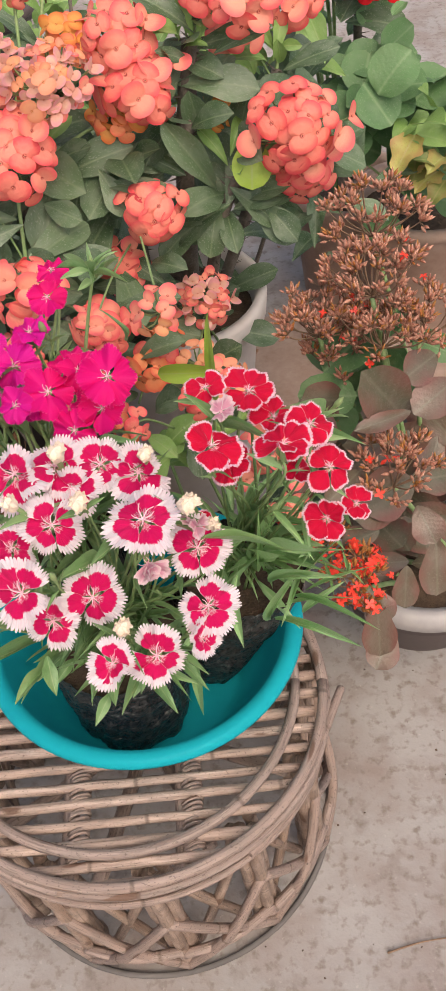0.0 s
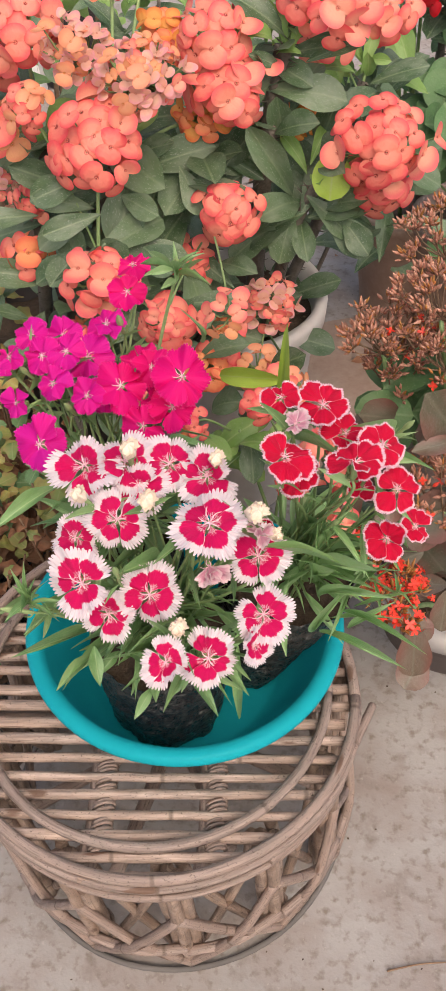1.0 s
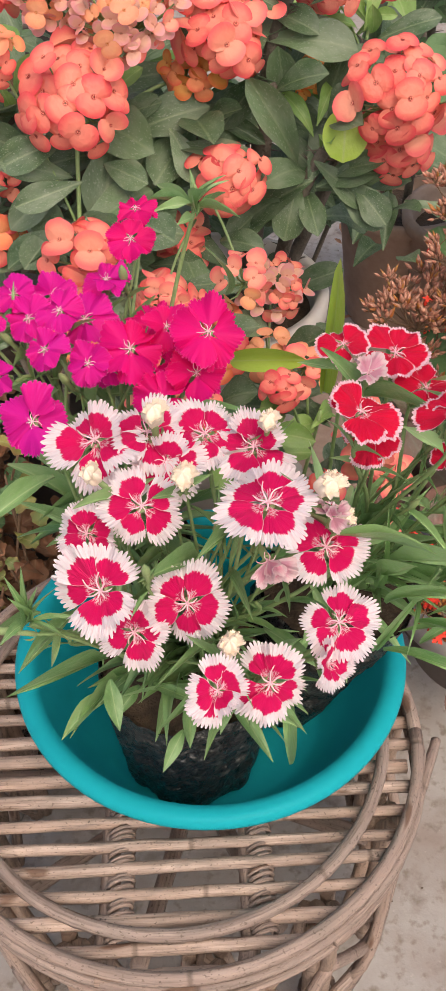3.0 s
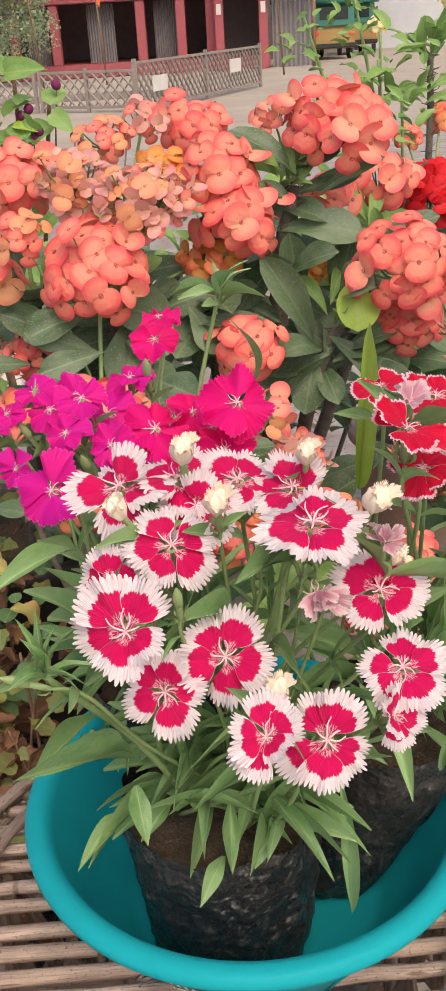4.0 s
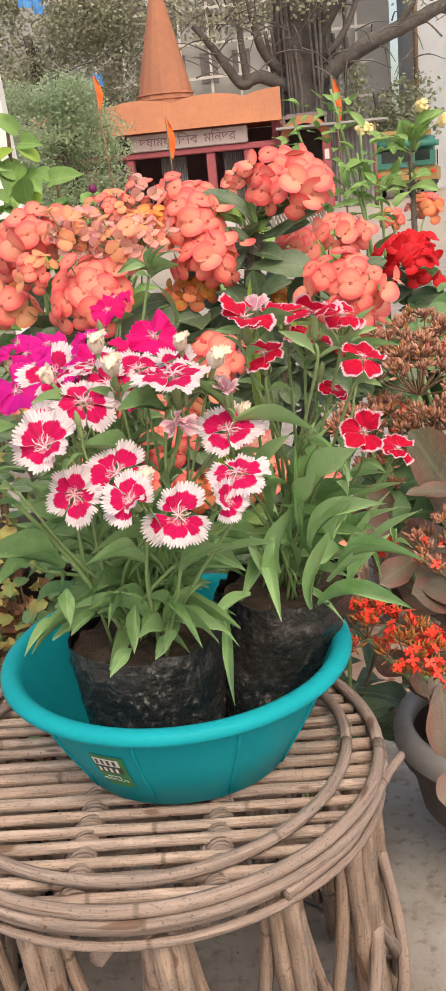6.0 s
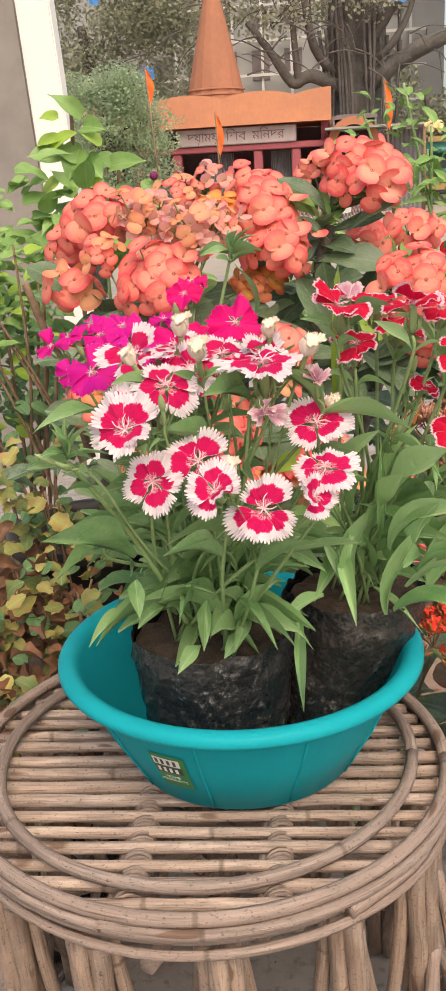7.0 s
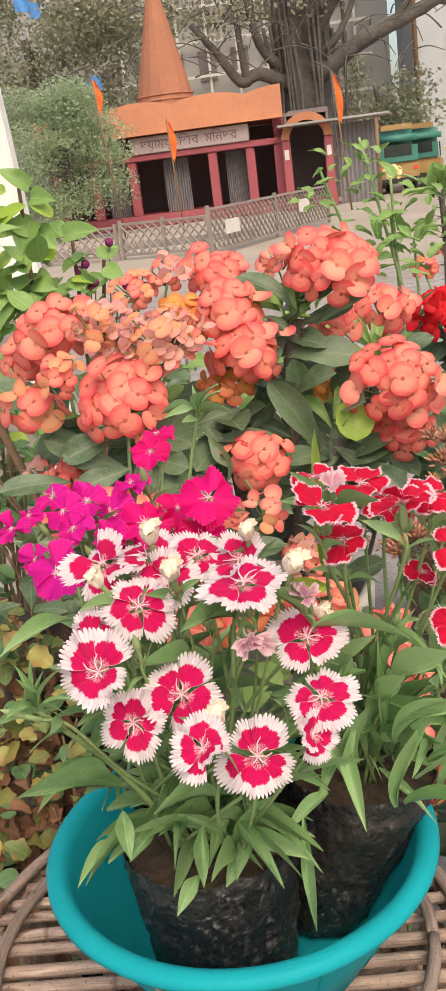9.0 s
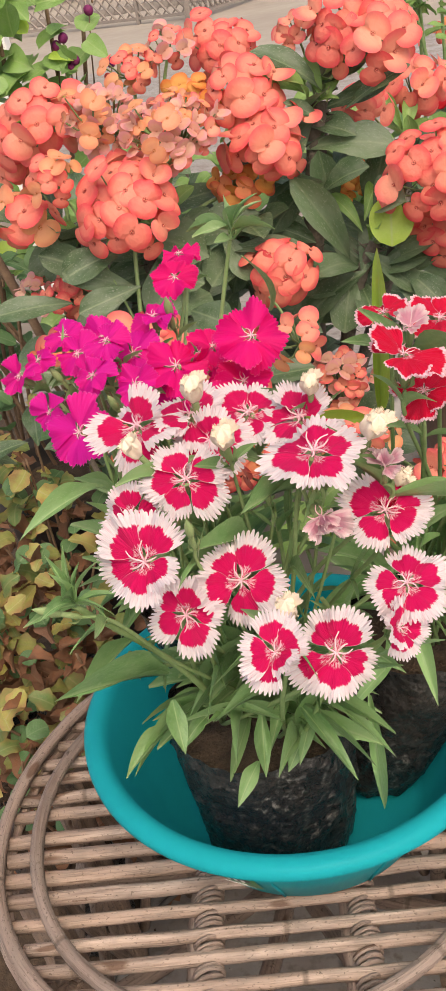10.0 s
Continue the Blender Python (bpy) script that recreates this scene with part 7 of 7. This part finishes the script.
# arched gateway beside the hall
gate = thing("arched_gateway", (-0.2, TY, GZ), "crimson arched gateway with an orange rim and dark interior", "gateway")
for s in (-1, 1):
    part("jamb", mesh("jamb", *box(-0.21 + s * 0.56 - 0.11, TY - 0.5, GZ, -0.21 + s * 0.56 + 0.11, TY + 0.2, 1.50, 0.02), CRIMSON, False), gate)
    part("notice", mesh("notice", *box(-0.21 + s * 0.56 - 0.06, TY - 0.515, 1.0, -0.21 + s * 0.56 + 0.06, TY - 0.503, 1.25), CARD, False), gate)
V, F = [], []
for i in range(25):
    a = math.pi * i / 24
    for r, y in ((0.46, -0.55), (0.67, -0.55), (0.67, 0.2), (0.46, 0.2)):
        V.append((-0.21 + r * math.cos(a), TY + y, 1.505 + r * math.sin(a) * 0.95))
for i in range(24):
    for k in range(4):
        F.append((4 * i + k, 4 * i + 4 + k, 4 * i + 4 + (k + 1) % 4, 4 * i + (k + 1) % 4))
part("arch", mesh("arch", V, F, ORANGE, False), gate)
part("dark_recess", mesh("dark_recess", *box(-0.7, TY + 1.6, GZ, 0.4, TY + 1.7, 2.3), DARK, False), gate)
for s in (-0.78, 0.34):
    part("inner_wall", mesh("inner_wall", *box(s, TY + 0.21, GZ, s + 0.06, TY + 1.59, 2.1), DARK, False), gate)
part("inner_roof", mesh("inner_roof", *box(-0.8, TY + 0.21, 2.11, 0.42, TY + 1.7, 2.2), DARK, False), gate)
lean = thing("lean_to", (0.9, TY, GZ), "grey corrugated sheet lean-to under a thin roof", "shed")
V, F = [], []
for i in range(37):
    V += [(0.58 + i * 0.03, TY - 0.1 + 0.025 * math.sin(i * 1.57), GZ), (0.58 + i * 0.03, TY - 0.1 + 0.025 * math.sin(i * 1.57), 1.75)]
part("corrugated_sheet", mesh("corrugated_sheet", V, [(2 * i, 2 * i + 2, 2 * i + 3, 2 * i + 1) for i in range(36)], SHUTTER, False), lean)
part("thin_roof", mesh("thin_roof", *box(-0.95, TY - 0.9, 1.82, 1.95, TY + 0.8, 1.88, 0.01), GREYWALL, False), lean)
part("post", mesh("post", *tube([(1.6, TY - 0.8, GZ), (1.6, TY - 0.8, 1.82)], 0.05, 0.05, 8), TWIG), lean)
# lattice fence, in panels that stand at angles to each other
fence = thing("lattice_fence", (-1.8, 16.0, GZ), "low pale lattice fence of crossed slats", "fence")


def fence_panel(p, q, top):
    run = Vector((q[0] - p[0], q[1] - p[1], 0))
    L = run.length
    turn = Matrix.Translation((p[0], p[1], GZ)) @ Matrix.Rotation(math.atan2(run.y, run.x), 4, "Z")
    h0, h1 = 0.06, top - GZ
    panel = part("top_rail", mesh("top_rail", *moved(box(0, -0.022, h1 - 0.04, L, 0.022, h1, 0.005), turn), LATTICE, False), fence)
    part("bottom_rail", mesh("bottom_rail", *moved(box(0, -0.022, h0, L, 0.022, h0 + 0.04, 0.005), turn), LATTICE, False), fence)
    for u in (0.0, L / 2 - 0.025, L - 0.05):
        part("post", mesh("post", *moved(box(u, -0.03, 0.0, u + 0.05, 0.03, h1 + 0.04, 0.005), turn), LATTICE, False), fence)
    lo, hi = h0 + 0.04, h1 - 0.04
    h = hi - lo
    for sgn in (-1, 1):
        u = -h
        while u < L:
            a0, a1 = max(u, 0.05), min(u + h, L - 0.05)
            if a1 - a0 > 0.05:
                z0, z1 = (lo + a0 - u, lo + a1 - u) if sgn > 0 else (hi - a0 + u, hi - a1 + u)
                part("slat", mesh("slat", *moved(tube([(a0, 0.011 * sgn, z0), (a1, 0.011 * sgn, z1)], 0.017, 0.017, 4), turn), LATTICE, False), panel)
            u += 0.17
    return turn


fence_panel((-6.3, 18.0), (-3.50, 16.9), 0.27)
fence_panel((-3.45, 16.9), (-1.80, 16.05), 0.31)
across = fence_panel((-1.75, 15.4), (0.15, 20.4), 0.43)
wall = part("low_wall", mesh("low_wall", *box(-7, 19.2, GZ, -1.3, 19.45, GZ + 0.12, 0.01), DUST_SHADE_WALL, False), label="low dusty plaster kerb behind the fence", kind="structure")
tagged(wall, category="wall")
for u, z in ((0.75, 0.40), (3.9, 0.46)):
    tagged(part("notice_card", mesh("notice_card", *moved(box(u - 0.26, -0.06, z - 0.11, u + 0.26, -0.045, z + 0.11), across), CARD, False)), "blank weathered white card tied to the fence", "notice")


def flag_pole(x, y, z1, lean_x, flag_z, label):
    f = thing("flag_pole", (x, y, GZ), label, "flag", "saffron flags")
    top = Vector((x + lean_x, y, z1))
    part("pole", mesh("pole", *tube([(x, y, GZ), top], 0.022, 0.016, 6), TWIG), f)
    V, F = [], []
    for i in range(7):
        u = i / 6
        w = 0.02 + 0.13 * math.sin(math.pi * min(1, u * 0.85 + 0.12))
        zz = z1 - 0.05 - u * flag_z
        xb = x + lean_x * (zz - GZ) / (z1 - GZ)
        V += [(xb + 0.02, y, zz), (xb + 0.02 + w * 0.6, y + 0.05 * math.sin(i * 1.7), zz - 0.03), (xb + 0.02 + w, y - 0.04 * math.cos(i * 1.3), zz - 0.08)]
    for i in range(6):
        for k in range(2):
            F.append((3 * i + k, 3 * i + 3 + k, 3 * i + 4 + k, 3 * i + 1 + k))
    part("flag_cloth", mesh("flag_cloth", V, F, FLAG), f, None, "hanging saffron cloth flag")


flag_pole(-3.30, 24.0, 2.25, -0.10, 0.85, "drooping saffron flag on a thin bamboo pole")
flag_pole(-4.75, 24.0, 3.35, -0.25, 0.7, "tall bamboo pole with a small saffron flag")
flag_pole(0.72, 24.0, 2.75, -0.22, 1.0, "long narrow saffron flag on a thin pole")


# ---- trees ----
def crown_mesh(name, clumps, per, size, mat, rng):
    V, F = [], []
    for cx, cy, cz, rx, rz in clumps:
        for _ in range(per):
            d = Vector((rng.gauss(0, 1), rng.gauss(0, 1), rng.gauss(0, 1)))
            d = d.normalized() * (rng.random() ** 0.45)
            p = Vector((cx + d.x * rx, cy + d.y * rx * 0.7, cz + d.z * rz))
            a = Vector((rng.uniform(-1, 1), rng.uniform(-1, 1), rng.uniform(-1, 0.5))).normalized() * size * rng.uniform(0.6, 1.3)
            b = a.orthogonal().normalized() * a.length * 0.36
            b = Matrix.Rotation(rng.random() * 3, 3, a.normalized()) @ b
            k = len(V)
            V += [p, p + a * 0.5 + b, p + a, p + a * 0.5 - b]
            F.append((k, k + 1, k + 2, k + 3))
    return mesh(name, V, F, mat, False)


trng = random.Random(9)
banyan = thing("banyan_tree", (-0.3, 33, GZ), "old banyan with a thick fluted trunk and aerial roots", "tree")
V, F = [], []
n, rows = 40, 22
for j in range(rows + 1):
    s = j / rows
    z = GZ + s * 8.5
    for i in range(n):
        a = 2 * math.pi * i / n
        flute = 1 + 0.16 * math.sin(a * 6 + s * 2) + 0.1 * math.sin(a * 11 - s * 3) + 0.12 * noise.noise(Vector((math.cos(a) * 2, math.sin(a) * 2, s * 4)))
        r = (0.95 + 0.5 * max(0, 0.25 - s) * 2 - 0.2 * s + 0.5 * max(0, s - 0.45)) * flute * 0.78
        V.append((-0.3 + 0.35 * s + r * math.cos(a), 33 + r * math.sin(a), z))
for j in range(rows):
    for i in range(n):
        k = (i + 1) % n
        F.append((j * n + i, j * n + k, j * n + n + k, j * n + n + i))
part("trunk", mesh("trunk", V, F, TRUNK), banyan)
for pts_, r0, r1 in ((((0.2, 32.6, 3.3), (1.6, 32.3, 4.1), (3.0, 32.2, 4.6), (4.6, 32.2, 5.2), (7.5, 32.4, 6.0)), 0.30, 0.13), (((2.6, 32.2, 4.45), (3.3, 32.0, 5.3), (4.2, 31.9, 6.2)), 0.12, 0.05), (((3.8, 32.2, 4.9), (4.6, 32.2, 4.75), (6.0, 32.3, 4.7)), 0.08, 0.03),
                     (((-0.6, 32.6, 3.2), (-1.5, 32.3, 3.6), (-2.1, 32.2, 3.45), (-2.7, 32.1, 4.3), (-3.4, 32.1, 5.2)), 0.24, 0.09), (((-1.9, 32.2, 3.5), (-2.0, 32.1, 4.6), (-2.1, 32.0, 6.4)), 0.13, 0.07), (((-0.7, 32.6, 3.6), (-1.4, 32.2, 4.4), (-1.7, 32.0, 6.0)), 0.18, 0.1),
                     (((0.1, 32.5, 4.2), (1.0, 32.0, 5.4), (2.4, 31.8, 6.6)), 0.22, 0.1), (((0.3, 32.4, 3.9), (0.9, 32.1, 4.3), (1.5, 32, 5.4), (1.6, 32, 7)), 0.12, 0.06)):
    part("limb", mesh("limb", *tube(spline(pts_, 6), r0, r1, 9, 0.2, True, trng), TRUNK), banyan)
for k in range(14):
    a = trng.uniform(3.3, 6.1)
    x, y = -0.1 + 1.05 * math.cos(a), 33 + 1.05 * math.sin(a)
    x2 = x + trng.uniform(-0.25, 0.25)
    part("aerial_root", mesh("aerial_root", *tube(spline([(x, y, GZ + trng.uniform(0, 2)), ((x + x2) / 2 + 0.06, y, 3), (x2, y - 0.05, trng.uniform(4.2, 6.5))], 6), 0.03, 0.06, 6, 0.2, True, trng), TRUNK), banyan)
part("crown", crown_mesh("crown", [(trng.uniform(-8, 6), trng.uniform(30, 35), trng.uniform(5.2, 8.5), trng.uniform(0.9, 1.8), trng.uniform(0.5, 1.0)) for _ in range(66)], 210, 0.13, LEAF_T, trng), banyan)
pale = thing("neem_tree", (-6.3, 25.5, GZ), "airy grey-green tree in front of the temple", "tree")
part("trunk", mesh("trunk", *tube(spline([(-6.3, 25.5, GZ), (-6.2, 25.4, 1.2), (-6.4, 25.4, 2.4), (-6.2, 25.3, 3.6)], 6), 0.12, 0.04, 8, 0.1, True, trng), TRUNK), pale)
for k in range(9):
    z = 0.9 + k * 0.3
    d = trng.choice((-1, 1))
    part("limb", mesh("limb", *tube(spline([(-6.3, 25.4, z), (-6.3 + d * 0.5, 25.2, z + 0.3), (-6.3 + d * trng.uniform(0.8, 1.5), 25.1, z + 0.45)], 5), 0.04, 0.015, 6), TRUNK), pale)
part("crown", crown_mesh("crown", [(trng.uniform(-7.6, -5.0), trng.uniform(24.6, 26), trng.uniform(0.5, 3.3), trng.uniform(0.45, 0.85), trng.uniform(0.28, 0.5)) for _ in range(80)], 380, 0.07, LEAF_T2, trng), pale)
far = thing("dark_tree", (-9.5, 36, GZ), "dense leafy tree behind the temple", "tree")
part("trunk", mesh("trunk", *tube(spline([(-9.5, 36, GZ), (-9.3, 36, 3), (-9.6, 36, 6)], 5), 0.3, 0.15, 8), TRUNK), far)
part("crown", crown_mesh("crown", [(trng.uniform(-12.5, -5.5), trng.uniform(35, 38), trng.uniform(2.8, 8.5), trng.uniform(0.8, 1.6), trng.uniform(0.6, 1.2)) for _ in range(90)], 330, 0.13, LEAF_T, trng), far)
bush = thing("hedge_tree", (2.2, 35, GZ), "leafy green tree between the banyan and the pale building", "tree")
part("trunk", mesh("trunk", *tube(spline([(2.2, 35, GZ), (2.3, 35, 1.5), (2.1, 35, 3)], 5), 0.14, 0.07, 8), TRUNK), bush)
part("crown", crown_mesh("crown", [(trng.uniform(0.9, 3.6), trng.uniform(34, 36), trng.uniform(0.8, 4.2), trng.uniform(0.5, 0.9), trng.uniform(0.5, 0.8)) for _ in range(22)], 170, 0.15, LEAF_T, trng), bush)

twig_rng = random.Random(14)
for k in range(120):
    x, z = twig_rng.uniform(-5.5, 5.0), twig_rng.uniform(3.6, 6.5)
    dx, dz = twig_rng.uniform(-1.3, 1.3), twig_rng.uniform(-0.9, 0.9)
    part("twig", mesh("twig", *tube(spline([(x, 31.6, z), (x + dx * 0.5, 31.5, z + dz * 0.5 + 0.12), (x + dx, 31.4, z + dz)], 5), 0.03, 0.01, 5), TRUNK), banyan)

# ---- far buildings ----
pb = thing("pale_building", (8, 38, GZ), "pale blue-grey building with narrow slot windows", "building")
part("front_wall", mesh("front_wall", *box(3.75, 37.0, GZ, 14, 37.3, 12), PALEWALL, False), pb)
part("end_wall", mesh("end_wall", *box(3.75, 37.31, GZ, 4.0, 45, 12), GREYWALL, False), pb)
part("roof", mesh("roof", *box(3.6, 36.9, 12.01, 14.2, 45, 12.3), GREYWALL, False), pb)
part("downpipe", mesh("downpipe", *tube([(3.68, 36.9, GZ), (3.68, 36.9, 12)], 0.08, 0.08, 8), TWIG), pb)
for x, z in ((4.75, 3.6), (5.1, 3.2), (5.75, 2.8), (6.6, 3.0), (7.4, 3.2), (5.0, 6.2), (6.2, 6.2), (7.6, 6.2)):
    w = part("slot_window", mesh("slot_window", *box(x, 36.96, z, x + 0.12, 36.995, z + 0.9), DARK, False), pb)
    part("frame", mesh("frame", *box(x - 0.03, 36.975, z - 0.05, x + 0.15, 36.997, z - 0.002), GREYWALL, False), w)
gb = thing("grey_building", (-4, 43, GZ), "tall grey building with pale scaffold frames", "building")
part("front_wall", mesh("front_wall", *box(-16, 42.0, GZ, 3.2, 42.3, 14), HAZEWALL, False), gb)
part("roof", mesh("roof", *box(-16, 41.9, 14.01, 3.2, 48, 14.3), GREYWALL, False), gb)
for i in range(10):
    x = -8.5 + i * 1.15
    part("scaffold_post", mesh("scaffold_post", *box(x, 41.6, GZ, x + 0.09, 41.7, 10), FRAME_W, False), gb)
for j in range(7):
    part("scaffold_rail", mesh("scaffold_rail", *box(-9, 41.5, 2.0 + j * 1.25, 2.5, 41.59, 2.1 + j * 1.25), FRAME_W, False), gb)
for i in range(8):
    for j in range(4):
        x, z = -8.2 + i * 1.3, 2.4 + j * 2.0
        part("window", mesh("window", *box(x, 41.95, z, x + 0.7, 41.995, z + 1.1), DARK, False), gb)
for x, y, z, w, h in ((-9.3, 34.3, 6.6, 0.5, 0.5), (-8.8, 34.2, 6.35, 0.35, 0.45), (-7.0, 33.5, 3.9, 0.35, 0.4), (0.9, 31.4, 5.35, 0.45, 0.25), (-7.3, 34, 4.0, 0.2, 0.2)):
    V, F = [], []
    for i in range(5):
        for j in range(5):
            V.append((x + w * i / 4, y + 0.06 * math.sin(i * 2 + j), z + h * j / 4 + 0.05 * math.sin(i * 1.7)))
    F = [(5 * i + j, 5 * i + 5 + j, 5 * i + 6 + j, 5 * i + 1 + j) for i in range(4) for j in range(4)]
    tagged(part("tarpaulin", mesh("tarpaulin", V, F, BLUE)), "scrap of bright blue tarpaulin caught in branches", "tarpaulin", "blue tarpaulins")


def auto_rickshaw(x, y, turn, label):
    m = pose(x, y, GZ, 0, 0, turn)
    car = thing("auto_rickshaw", (x, y, GZ), label, "auto rickshaw", "parked auto rickshaws")
    part("lower_body", mesh("lower_body", *moved(box(-0.62, 0.0, 0.28, 0.62, 1.9, 0.85, 0.08), m), YELLOW_P, False), car)
    part("canopy", mesh("canopy", *moved(box(-0.60, 0.02, 1.28, 0.60, 1.8, 1.74, 0.14), m), GREEN_P), car)
    part("rear_panel", mesh("rear_panel", *moved(box(-0.58, 0.0, 0.855, 0.58, 0.06, 1.30, 0.02), m), GREEN_P, False), car)
    part("rear_window", mesh("rear_window", *moved(box(-0.40, -0.015, 1.02, 0.40, -0.003, 1.34, 0.004), m), GLASSY, False), car)
    part("bumper", mesh("bumper", *moved(box(-0.66, -0.08, 0.3, 0.66, -0.02, 0.42, 0.02), m), RUBBER, False), car)
    part("roof_board", mesh("roof_board", *moved(box(-0.45, 0.05, 1.745, 0.45, 0.09, 1.9, 0.01), m), YELLOW_P, False), car)
    for sx in (-1, 1):
        part("tail_lamp", mesh("tail_lamp", *moved(box(sx * 0.5 - 0.07, -0.03, 0.62, sx * 0.5 + 0.07, -0.003, 0.72, 0.01), m), REDSTAR, False), car)
        part("canopy_post", mesh("canopy_post", *moved(box(sx * 0.57 - 0.02, 1.0, 0.855, sx * 0.57 + 0.02, 1.06, 1.30), m), RUBBER, False), car)
    for wx, wy in ((-0.52, 0.4), (0.52, 0.4), (0.0, 2.1)):
        wm = m @ pose(wx, wy, 0.22, 0, 90, 0)
        wheel = part("wheel", mesh("wheel", *moved(lathe([(0.12, -0.05), (0.2, -0.055), (0.22, -0.03), (0.22, 0.03), (0.2, 0.055), (0.12, 0.05), (0.12, -0.05)], 20), wm), RUBBER), car)
        part("rim", mesh("rim", *moved(lathe([(0.0, -0.04), (0.118, -0.04), (0.118, 0.04), (0.0, 0.04)], 16), wm), SHUTTER), wheel)


auto_rickshaw(2.35, 30.2, 6, "green and yellow auto rickshaw parked on the road")
auto_rickshaw(3.2, 32.6, -10, "auto rickshaw with a dark green canopy parked behind")
